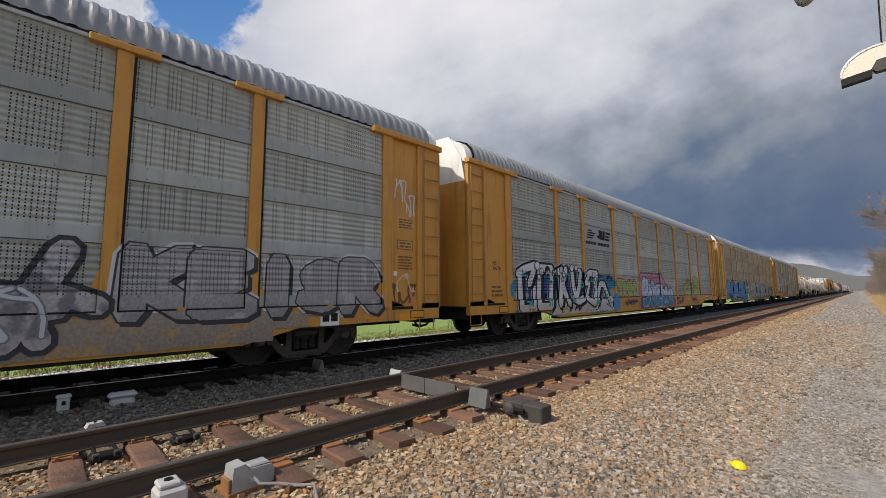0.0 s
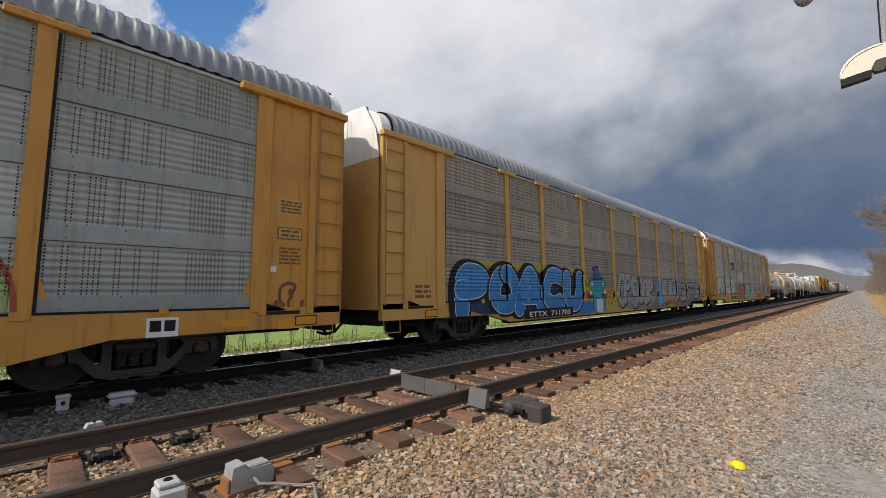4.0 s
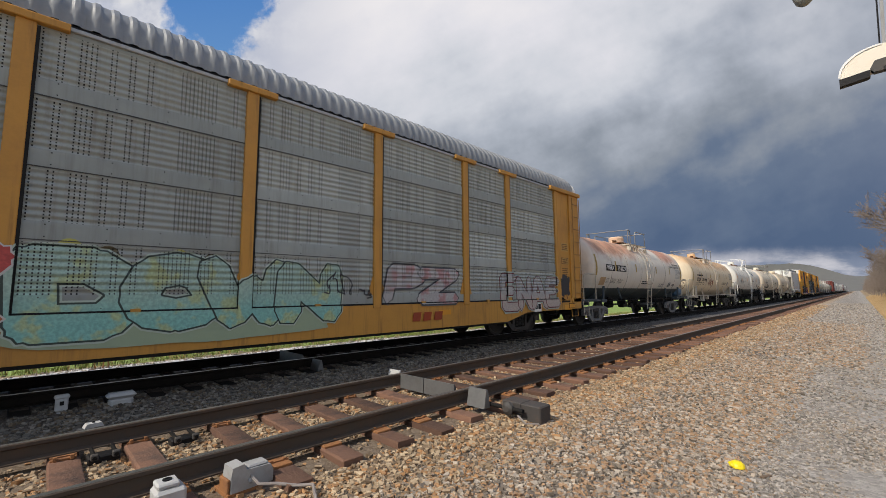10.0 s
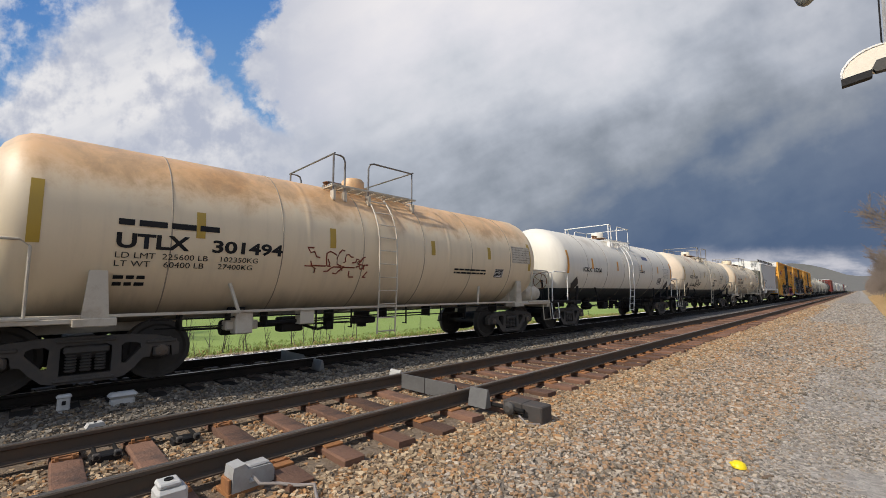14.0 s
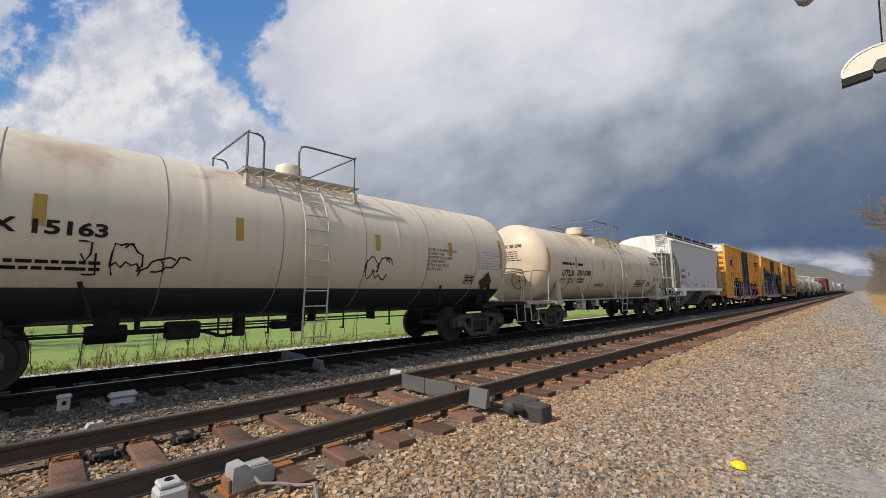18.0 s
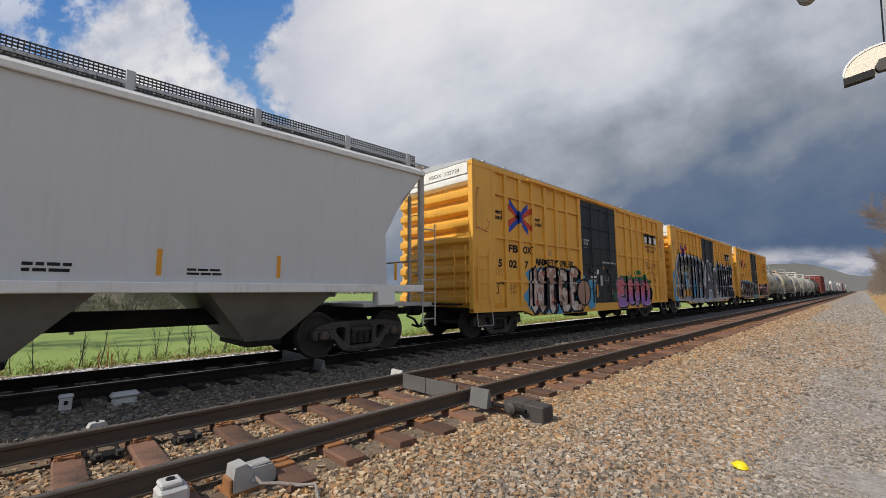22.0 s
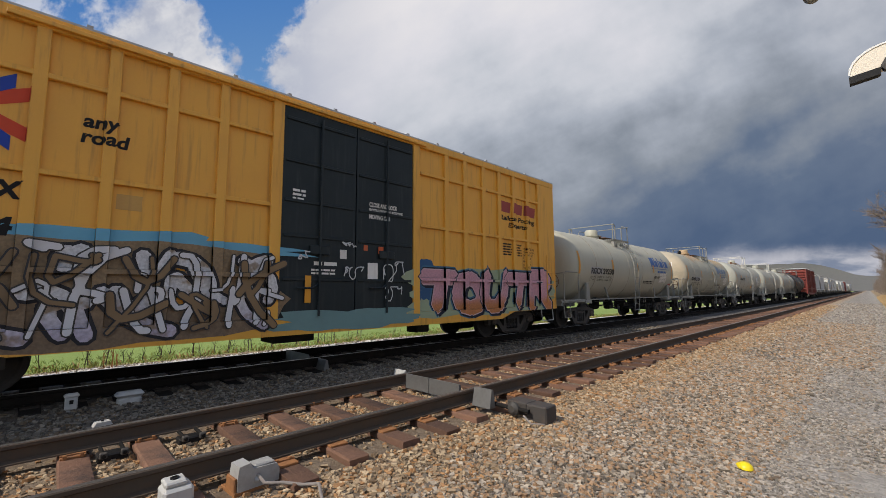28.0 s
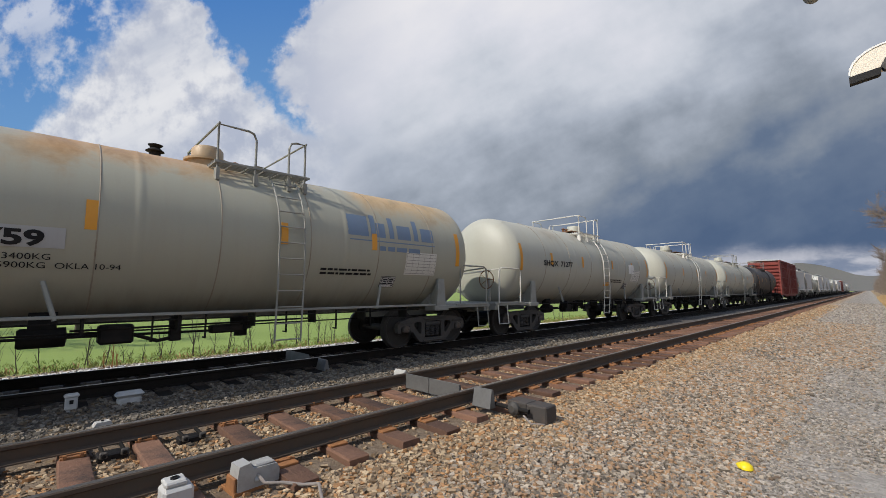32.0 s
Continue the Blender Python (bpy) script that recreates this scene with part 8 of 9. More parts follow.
for body, y, w in (("5", 1.16, 0.2), ("02", 1.66, 0.42), ("44", 2.40, 0.44), ("5", 3.02, 0.17)):
    written(B2, body, y, 2.06, 0.30, S, INK, w, 0.014, 0.1, 0.054)
for y0, y1 in ((1.56, 2.20), (2.34, 2.98)):
    flat("number_field", Mesh().add([(0, y0, 2.47), (0, y1, 2.47), (0, y1, 2.82), (0, y0, 2.82)], [(0, 1, 2, 3)]), tint(0.50, 0.42, 0.27), B2, S, "tan field behind the letters", 0.046)
written(B2, "FB  OX", 1.62, 2.52, 0.30, S, INK, 1.3, 0.014, 0.1, 0.054)
written(B2, "LD LMT\nLT WT", 1.74, 1.25, 0.14, S, PAINT["white"], 0.44, 0.0, 0, 0.056)
flat("graffiti_background", blob(0.4, 6.2, 0.62, 2.08, 81, 0.06), fade((0.25, 0.17, 0.09), (0.19, 0.13, 0.08), 1.2, 0.4), B3, S, "brown spray-painted field")
flat("graffiti_background", blob(0.9, 6.3, 1.85, 2.22, 82, 0.34), tint(0.14, 0.40, 0.56), B3, S, "blue spray-painted rim", 0.003)
mural(B3, S, 0.6, 6.1, 0.68, 2.0, 7, 83, fade((0.62, 0.62, 0.64), (0.44, 0.40, 0.50), 1.05, 0.3, (0.25, 0.17, 0.09), 0.58), tint(0.03, 0.03, 0.03), None, 0.11, None, 0.004)
mural(B3, S, 0.6, 6.2, 0.70, 2.05, 10, 84, tint(0.66, 0.66, 0.68), tint(0.06, 0.055, 0.05), None, 0.045, None, 0.024)
mural(B3, S, 0.6, 6.2, 0.68, 1.95, 7, 90, tint(0.24, 0.16, 0.085), tint(0.05, 0.05, 0.05), None, 0.05, None, 0.044)
flat("graffiti_background", blob(9.1, 15.2, 0.72, 1.95, 85, 0.12), tint(0.34, 0.40, 0.26), B3, S, "mint spray-painted cloud")
flat("graffiti_shadow", blob(9.3, 10.0, 1.15, 2.1, 89, 0.12), tint(0.03, 0.10, 0.22), B3, S, "blue spray-painted backing", 0.006)
piece(B3, S, "TOUTR", 9.5, 15.0, 0.74, 1.98, 0.20, fade((0.58, 0.30, 0.35), (0.52, 0.19, 0.06), 1.12, 0.18), NIGHT, 0.035, tint(0.05, 0.16, 0.26), 0.035, tint(0.62, 0.44, 0.47), 86, False, 3, 0.34, 0.08, 0.09, (0.07, -0.03), 0.008)
for y0, y1, z0, z1, n, sd in ((8.35, 8.95, 1.55, 2.0, 4, 87), (8.4, 8.9, 1.15, 1.45, 4, 105), (7.35, 7.75, 2.25, 2.35, 3, 106), (7.4, 7.9, 1.6, 1.85, 4, 107), (6.45, 6.8, 1.95, 2.1, 3, 108)):
    scribble(B3, DOOR, y0, y1, z0, z1, n, sd, tint(0.55, 0.57, 0.57), 0.011)
plate(B3, "reflector", 6.62, 6.74, 1.15, 1.65, 1.622, TAPE)
plate(B3, "door_notice", 8.25, 8.38, 2.15, 2.3, 1.62, tint(0.55, 0.10, 0.03), "small red tag on the door")
plate(B3, "door_patch", 8.0, 8.25, 1.55, 1.95, 1.60, PAINT["white"])
flat("graffiti_background", blob(6.15, 9.3, 0.62, 1.0, 88, 0.2), tint(0.16, 0.28, 0.28), B3, (1.605, 1.614, (), ()), "teal band on the sill", 0.01)
scribble(B1, S, 14.58, 15.04, 3.5, 4.5, 2, 98, tint(0.62, 0.12, 0.12), 0.014, 0.004)
scribble(B1, S, 14.56, 15.04, 2.85, 3.35, 2, 99, tint(0.22, 0.10, 0.03), 0.009, 0.004)
for car in (B1, B2, B3):
    scribble(car, S, 0.1, 0.75, 3.0, 4.2, 2, 95 if car is B1 else 97, tint(0.42, 0.12, 0.05) if car is B1 else tint(0.30, 0.17, 0.05), 0.012, 0.004)
    part("end_number", letters("FBOX  502734" if car is B1 else "FBOX  502445" if car is B2 else "FBOX  505464", 0.17, 1.25).copy(), INK, car, at=pose(-0.1, -0.016, 4.68, 0, 0, -90)).data.materials.append(INK)
RED = boxcar(303.9, "oxide red boxcar with closed doors", "red_brown", False)

# ---- covered hopper ----


def hopper(s0, label, front=True):
    L = 11.9
    car = thing("hopper_car", label, "hopper car", "covered hoppers of the train")
    P = PAINT["hopper_grey"]
    y0, y1 = 0.75, 9.55
    # body: upright sides with the end slopes cut away
    side = [(-0.28, 4.18), (-0.28, 3.62), (-0.05, 3.48), (0.17, 3.30), (0.40, 3.10), (0.60, 2.88), (0.76, 2.64), (0.87, 2.38), (0.94, 2.05), (0.95, 1.45), (-0.2, 1.40), (-0.2, 1.35), (L - 1.5, 1.35), (y1 - 0.1, 1.45), (y1 - 0.15, 2.6), (y1 + 0.35, 3.5), (y1 + 0.95, 4.18)]
    part("side_wall", Mesh().prism(side, 1.46, 1.50, "x"), P, car, "light grey smooth steel side")
    part("side_wall", Mesh().prism(side, -1.50, -1.46, "x"), P, car)
    for a, b in (((-0.26, 3.66), (2.3, 1.3)), ((y1 + 0.95, 4.2), (8.2, 1.3))):
        n = Mesh().add([(-1.46, a[0], a[1]), (1.46, a[0], a[1]), (1.46, b[0], b[1]), (-1.46, b[0], b[1]), (-1.46, a[0], a[1] - 0.05), (1.46, a[0], a[1] - 0.05), (1.46, b[0], b[1] - 0.05), (-1.46, b[0], b[1] - 0.05)],
                       [(0, 1, 2, 3), (7, 6, 5, 4), (0, 4, 5, 1), (2, 6, 7, 3), (1, 5, 6, 2), (0, 3, 7, 4)])
        part("slope_sheet", n, mat("dusty_slope_sheet", (0.42, 0.40, 0.36), (0.28, 0.26, 0.22), 0.75, 0, 25, 1.5, 0.6, 0.15, 0.006), car, "grey sloping end sheet")
    roofp = [(1.52, 4.15), (1.52, 4.27), (1.25, 4.42), (0.7, 4.55), (0, 4.6), (-0.7, 4.55), (-1.25, 4.42), (-1.52, 4.27), (-1.52, 4.15)]
    part("roof", Mesh().prism(roofp, -0.30, L - 1.36), P, car)
    part("eave_lip", Mesh().box(1.50, 1.56, -0.30, L - 1.36, 4.15, 4.26, 0.01), PAINT["white"], car)
    part("end_bulkhead", Mesh().prism([(1.5, 4.15), (1.5, 3.4), (1.1, 3.5), (0, 3.62), (-1.1, 3.5), (-1.5, 3.4), (-1.5, 4.15), (-1.25, 4.4), (0, 4.58), (1.25, 4.4)], -0.34, -0.29), PAINT["white"], car, "white arched end bulkhead")
    part("side_sill", Mesh().box(1.40, 1.60, -0.36, L - 1.45, 1.34, 1.50, 0.012), PAINT["white"], car)
    part("bolster_plate", Mesh().box(1.42, 1.61, 0.9, 1.42, 1.06, 1.5, 0.01), PAINT["white"], car)
    part("bolster_plate", Mesh().box(1.42, 1.61, 9.15, 9.6, 1.06, 1.5, 0.01), PAINT["white"], car)
    for a in (3.05, 6.75):
        top, low = (a - 0.85, a + 1.55), (a + 0.05, a + 0.65)
        m = Mesh().add([(x, y, z) for z, (p, q), h in ((1.4, top, 1.42), (0.42, low, 0.75)) for x in (-h, h) for y in (p, q)],
                       [(0, 1, 3, 2), (4, 6, 7, 5), (0, 4, 5, 1), (2, 3, 7, 6), (0, 2, 6, 4), (1, 5, 7, 3)])
        part("hopper_bin", m, mat("dusty_grey", (0.20, 0.19, 0.165), (0.12, 0.11, 0.09), 0.75, 0, 25, 1.5, 0.6, 0.15, 0.006), car, "dark grey tapering discharge bin")
        part("outlet_gate", Mesh().box(-0.7, 0.85, a + 0.02, a + 0.68, 0.34, 0.44, 0.015), PAINT["steel"], car)
    grid = Mesh()
    for x in np.linspace(0.62, 1.22, 6):
        grid.box(x, x + 0.02, -0.8 if front else 0.2, L - 0.95, 4.50, 4.55)
    y = -0.8 if front else 0.2
    while y < L - 0.95:
        grid.box(0.62, 1.24, y, y + 0.018, 4.50, 4.545)
        y += 0.12
    part("roof_walk", grid, PAINT["galvanised"], car, "steel grating roof walk")
    gr = Mesh()
    y = -0.3
    while y < L - 1.4:
        gr.box(1.20, 1.22, y, y + 0.014, 4.44, 4.72)
        y += 0.055
    for z in (4.45, 4.50, 4.55, 4.60, 4.65, 4.70):
        gr.box(1.195, 1.225, -0.3, L - 1.4, z, z + 0.014)
    part("walk_guard", gr, PAINT["cast_steel"], car, "wire mesh guard")
    for y in (-0.28, 1.0, 2.8, 4.7, 6.6, 8.5, 10.2):
        part("walk_bracket", Mesh().box(1.16, 1.26, y, y + 0.12, 4.36, 4.73, 0.01), PAINT["galvanised"], car)
    for y, way in ((-0.33, -1), (L - 1.45, 1)):
        ladder(car, 1.54, y + 0.02, y + (0.50 if way < 0 else 0.42), 0.55, 3.15 if way < 0 else 3.0, 7 if way < 0 else 8, PAINT["hopper_frame"], 0.017)
        part("end_post", Mesh().box(0.92, 0.99, y + way * 0.10 - 0.04, y + way * 0.10 + 0.04, 1.05, 3.75, 0.008), PAINT["hopper_frame"], car)
        part("end_post", Mesh().box(-0.55, -0.48, y + way * 0.10 - 0.04, y + way * 0.10 + 0.04, 1.05, 3.7, 0.008), PAINT["hopper_frame"], car)
        end_ladder(car, 0.75, 1.2, y + way * 0.28, 1.1, 4.3, 11, PAINT["hopper_frame"])
        m = Mesh()
        for x in (-1.45, 1.45):
            m.box(x - 0.05, x + 0.05, min(y + way * 0.1, y - way * 0.02), max(y + way * 0.1, y - way * 0.02), 1.3, 4.2)
        m.tube([(-1.45, y + way * 0.1, 2.1), (1.45, y + way * 0.1, 2.1)], 0.022, 6)
        part("corner_post", m, PAINT["hopper_frame"], car)
        part("end_deck", Mesh().box(-1.5, 1.5, min(y + way * 0.35, y - way * 1.6), max(y + way * 0.35, y - way * 1.6), 1.02, 1.10, 0.01), PAINT["grey_light"], car)
        coupler(car, y + way * (0.35 if way < 0 else 0.62), way)
        truck(car, 1.35 if way < 0 else y - 1.35)
    for i in range(2):
        part("air_reservoir", Mesh().lathe([(0, -0.5), (0.16, -0.46), (0.18, -0.4), (0.18, 0.4), (0.16, 0.46), (0, 0.5)], (0.75 - 0.9 * i, 1.25, 1.32), "y", 16), PAINT["hopper_frame"], car, "dusty air reservoir")
    part("brake_pipe", Mesh().tube([(1.1, -0.2, 1.16), (1.1, 0.4, 1.2), (1.05, 0.8, 1.42), (1.0, 1.4, 1.45), (0.9, 2.0, 1.2)], 0.022, 6).tube([(1.25, 0.0, 1.14), (1.25, 0.9, 1.3), (1.2, 1.6, 1.34)], 0.018, 6), PAINT["hopper_frame"], car)
    part("brake_valve", Mesh().box(0.3, 0.7, 0.5, 0.9, 1.15, 1.55, 0.02).lathe([(0, -0.1), (0.12, -0.08), (0.12, 0.4), (0, 0.42)], (0.9, 0.7, 1.3), "y", 12), PAINT["steel"], car)
    wheel = [(0.75 + 0.26 * math.cos(a), -0.2, 1.9 + 0.26 * math.sin(a)) for a in np.linspace(0, 2 * math.pi, 19)]
    part("brake_wheel", Mesh().tube(wheel, 0.014, 6).tube([(0.5, -0.2, 1.9), (1.0, -0.2, 1.9)], 0.01, 5).tube([(0.75, -0.2, 1.65), (0.75, -0.2, 2.15)], 0.01, 5), PAINT["rust"], car)
    for y, w in ((0.86, 0.13), (3.3, 0.07), (5.2, 0.07), (7.0, 0.07), (9.65, 0.07)):
        plate(car, "reflector", y, y + w, 1.6, 2.5 if y < 1 else 2.0, 1.506, TAPE)
    part("underframe", Mesh().box(-0.2, 0.2, 0.1, L - 1.1, 0.75, 1.05), PAINT["steel"], car)
    CARS.append((car, s0))
    return car


H1 = hopper(161.85, "light grey covered hopper with a grating roof walk")
part("end_number", letters("CRDX\n23359", 0.20, 0.5).copy(), INK, H1, at=pose(0.62, -0.345, 4.08, 0, 0, -90)).data.materials.append(INK)
text(H1, "CRDX", 1.02, 2.44, 0.26, 1.506, width=0.80, bold=0.006)
text(H1, "23359", 1.0, 2.08, 0.26, 1.506, width=0.85, bold=0.006)
text(H1, "LD LMT  232000\nLT WT    54000", 0.98, 1.82, 0.12, 1.506, width=0.82)
plate(H1, "clearance_mark", 2.5, 2.74, 2.24, 2.46, 1.506, INK)
plate(H1, "clearance_field", 2.515, 2.725, 2.255, 2.445, 1.510, PAINT["grey_light"])
text(H1, "C", 2.58, 2.28, 0.14, 1.512)
bars(H1, 2.0, 2.3, 1.6, 1.72, 1.506, 2, INK, seed=3)
bars(H1, 3.8, 4.3, 1.62, 1.74, 1.506, 2, INK, seed=4)
bars(H1, 5.6, 6.1, 1.62, 1.72, 1.506, 2, INK, seed=5)

# ---- the rest of the train, far down the line ----
place = 321.0
FAR = (("h", 12.2), ("h", 12.2), ("t", 13.2), ("h", 12.2), ("h", 12.2), ("h", 12.2), ("t", 13.2), ("h", 12.2), ("t", 13.2), ("h", 12.2), ("h", 12.2),
       ("b", 16.9), ("h", 12.2), ("h", 12.2), ("t", 13.2), ("t", 13.2), ("h", 12.2), ("h", 12.2), ("h", 12.2))


def copy_car(src, s):
    c = copy_thing(src, pose(XT, s, 0))
    CARS.append((c, s))
    for o in c.children_recursive:
        if o.name.startswith("wheelset"):
            WHEELSETS.append(o)


for kind, step in FAR:
    copy_car({"h": H1, "t": T10, "b": RED}[kind], place)
    place += step


# ---- trackside gear ----
CAST = mat("cast_grey_paint", (0.34, 0.34, 0.33), (0.22, 0.20, 0.18), 0.6, 0, 30, 6, 0.5, 0.2, 0.004)
CAST_WHITE = mat("chalky_grey_casting", (0.46, 0.46, 0.445), (0.30, 0.28, 0.25), 0.6, 0, 30, 6, 0.4, 0.2, 0.004)
ZINC = mat("dull_zinc_plate", (0.20, 0.20, 0.195), (0.13, 0.125, 0.12), 0.5, 0.5, 25, 4, 0.5, 0.1, 0.003)
CABLE = mat("grey_cable", (0.24, 0.21, 0.19), (0.15, 0.13, 0.12), 0.7, 0, 60, 8, 0.4, 0.1, 0.002)


def sensor_box(x, y, z, k, material, label, turn=0.0):
    """A cast junction box clamped to the rail foot: body with sloped shoulders, lid and boss."""
    t = thing("sensor_box", label, "junction box", "boxes on the rails", at=pose(x, y, z, 0, 0, turn))
    a, b = 0.17 * k, 0.08 * k
    prof = [(-a, 0.0), (a, 0.0), (a, 0.09 * k), (a * 0.86, 0.14 * k), (-a * 0.30, 0.15 * k), (-a * 0.42, 0.20 * k), (-a * 0.95, 0.19 * k), (-a, 0.12 * k)]
    part("body", Mesh().prism([(p, q) for p, q in prof], -b, b, "x"), material, t)
    part("lid", Mesh().box(-b * 0.8, b * 0.8, -a * 0.2, a * 0.8, 0.14 * k, 0.165 * k, 0.01 * k), material, t)
    part("boss", Mesh().lathe([(0.022 * k, b), (0.022 * k, b + 0.015 * k), (0.015 * k, b + 0.02 * k), (0.0, b + 0.035 * k)], (0, -0.02, 0.06 * k), "x", 14), material, t)
    part("bracket", Mesh().box(-b - 0.1 * k, b, -a * 1.15, a * 0.5, -0.03, 0.004, 0.004).box(-b, b * 0.9, -a * 1.16, -a * 1.02, 0.0, 0.11 * k, 0.006), PLATE, t, "rusty bracket")
    return t


sensor_box(-3.66, 1.38, -0.235, 1.0, CAST, "grey cast junction box clamped beside the near rail", 4)
t = thing("sensor_box", "chalky white cast box with a lid beside the rail", "junction box", "boxes on the rails", at=pose(-3.72, 0.83, -0.24))
part("body", Mesh().box(-0.10, 0.10, -0.10, 0.10, 0.0, 0.15, 0.02), CAST_WHITE, t)
part("lid", Mesh().box(-0.09, 0.07, -0.085, 0.06, 0.15, 0.19, 0.012), CAST_WHITE, t)
part("socket", Mesh().lathe([(0.03, 0.185), (0.03, 0.20), (0.018, 0.20), (0.018, 0.193), (0.0, 0.193)], (-0.01, -0.01, 0), "z", 14), PAINT["black"], t)
t = thing("sensor_box", "upright grey box beside the far rail", "junction box", "boxes on the rails", at=pose(-7.50, 0.40, -0.27))
part("body", Mesh().box(-0.05, 0.05, -0.065, 0.065, 0.08, 0.25, 0.016), CAST_WHITE, t)
part("cap", Mesh().box(-0.062, 0.062, -0.078, 0.078, 0.235, 0.285, 0.018), CAST_WHITE, t)
part("latch", Mesh().box(0.05, 0.068, -0.02, 0.02, 0.16, 0.21, 0.004), PAINT["steel"], t)
part("foot", Mesh().lathe([(0.05, 0.0), (0.05, 0.06), (0.035, 0.08), (0.0, 0.08)], (0, 0, 0), "z", 14), CAST, t)
t = thing("sensor_box", "pale grey junction box with an overhanging lid beside the far rail", "junction box", "boxes on the rails", at=pose(-7.48, 1.02, -0.25))
part("body", Mesh().box(-0.08, 0.08, -0.14, 0.14, 0.0, 0.13, 0.03), CAST_WHITE, t)
part("lid", Mesh().box(-0.10, 0.10, -0.17, 0.17, 0.125, 0.20, 0.035), CAST_WHITE, t)
part("bracket", Mesh().box(-0.12, 0.09, -0.12, 0.12, -0.03, 0.004, 0.004), PLATE, t, "rusty bracket")
t = thing("cable_cover", "white plastic cover lying on dark ballast", "cover", at=pose(-6.26, 0.62, -0.17, 0, 0, 8))
part("body", Mesh().prism([(-0.09, 0.0), (0.09, 0.0), (0.065, 0.045), (-0.065, 0.045)], -0.05, 0.05, "x"), CAST_WHITE, t)
part("knob", Mesh().lathe([(0.014, 0.045), (0.014, 0.058), (0.0, 0.062)], (0, 0, 0), "z", 10), PAINT["black"], t)
for x, y in ((-5.22, 0.61), (-5.20, 1.27)):
    t = thing("rail_clamp", "black greasy clamp and rods under the rail", "rail clamp", "clamps under the rail", at=pose(x, y, -0.26))
    part("block", Mesh().box(-0.10, 0.06, -0.12, 0.12, 0.0, 0.07, 0.012), PAINT["black"], t)
    for k in (-0.08, 0.08):
        part("rod", Mesh().tube([(-0.16, k, 0.09), (0.16, k, 0.085)], 0.018, 8), PAINT["steel"], t)
        part("nut", Mesh().box(0.10, 0.15, k - 0.03, k + 0.03, 0.06, 0.115, 0.008), PAINT["cast_steel"], t)
for i, (pts, lab) in enumerate((([(-3.62, 1.36, -0.12), (-3.50, 1.40, -0.19), (-3.42, 1.52, -0.20), (-3.30, 1.62, -0.21), (-3.18, 1.70, -0.19), (-3.05, 1.66, -0.25), (-2.95, 1.55, -0.30)], "grey cable lying over ties and stones"),
                                ([(-3.05, 4.32, -0.18), (-2.92, 4.28, -0.24), (-2.78, 4.5, -0.27), (-2.70, 4.8, -0.29), (-2.62, 5.1, -0.30)], "grey cable running into the ballast"))):
    solid("cable", Mesh().tube(pts, 0.014, 8), CABLE, lab, "cable")

# dragging-gear detector: upright plates across both tracks, with a lever box on the tie ends
t = thing("gear_detector", "dull zinc detector plates with dark lever box on the track", "track detector", at=pose(0, 0, 0))
for x0, x1 in ((-5.30, -4.76), (-4.745, -4.12)):
    part("plate", Mesh().prism([(4.31, -0.19), (4.37, -0.19), (4.355, -0.02), (4.335, 0.03), (4.31, 0.03)], x0, x1, "x"), ZINC, t)
part("plate", Mesh().prism([(4.22, -0.17), (4.34, -0.17), (4.30, 0.06), (4.27, 0.06)], -3.80, -3.50, "x"), ZINC, t)
part("lever_box", Mesh().box(-3.08, -2.80, 4.42, 4.66, -0.27, -0.06, 0.015), PAINT["lever"], t, "dusty dark steel lever box")
part("lever_box", Mesh().box(-3.40, -3.10, 4.46, 4.70, -0.22, -0.07, 0.015), PAINT["lever"], t)
part("pivot", Mesh().lathe([(0.0, 4.30), (0.04, 4.30), (0.08, 4.33), (0.08, 4.37), (0.05, 4.40), (0.0, 4.40)], (-3.22, 0, -0.13), "y", 18), PAINT["cast_steel"], t)
part("shaft", Mesh().tube([(-3.9, 4.36, -0.13), (-3.0, 4.36, -0.13)], 0.025, 10), PAINT["steel"], t)
t = thing("gear_detector", "dull zinc detector plates across the far track", "track detector")
part("plate", Mesh().prism([(4.12, -0.18), (4.18, -0.18), (4.165, 0.0), (4.13, 0.05)], -9.4, -8.3, "x"), ZINC, t)
part("plate", Mesh().prism([(4.12, -0.20), (4.24, -0.20), (4.20, 0.0), (4.17, 0.0)], -7.95, -7.62, "x"), ZINC, t)
part("plate", Mesh().prism([(4.85, -0.26), (4.97, -0.26), (4.93, -0.10), (4.90, -0.10)], -6.35, -6.05, "x"), CAST_WHITE, t)
t = thing("yellow_scrap", "bright yellow plastic scrap lying on grey gravel", "litter", at=pose(-0.98, 5.04, -0.395, 8, 0, 35))
part("shell", Mesh().lathe([(0.0, 0.05), (0.035, 0.045), (0.06, 0.025), (0.068, 0.0), (0.0, 0.0)], (0, 0, 0), "z", 14), mat("yellow_plastic", (0.80, 0.62, 0.01), (0.7, 0.5, 0.02), 0.35, 0, 40, 5, 0.3, 0.05, 0.002), t)
part("rim", Mesh().box(-0.07, 0.02, -0.04, 0.04, 0.0, 0.03, 0.012), MATS["yellow_plastic"], t)
stick = mat("weathered_twig", (0.16, 0.11, 0.07), (0.08, 0.055, 0.04), 0.9, 0, 40, 8, 0.5, 0.3, 0.003)
for x, y, a in ((-1.35, 4.75, 20), (-0.75, 5.0, 70), (-1.6, 5.4, -30)):
    solid("wood_chip", Mesh().box(-0.07, 0.07, -0.018, 0.018, 0, 0.02, 0.005), stick, "weathered brown wood chip on gravel", "wood chip", group="chips on the gravel", at=pose(x, y, ground_height(x, y), 0, 4, a))

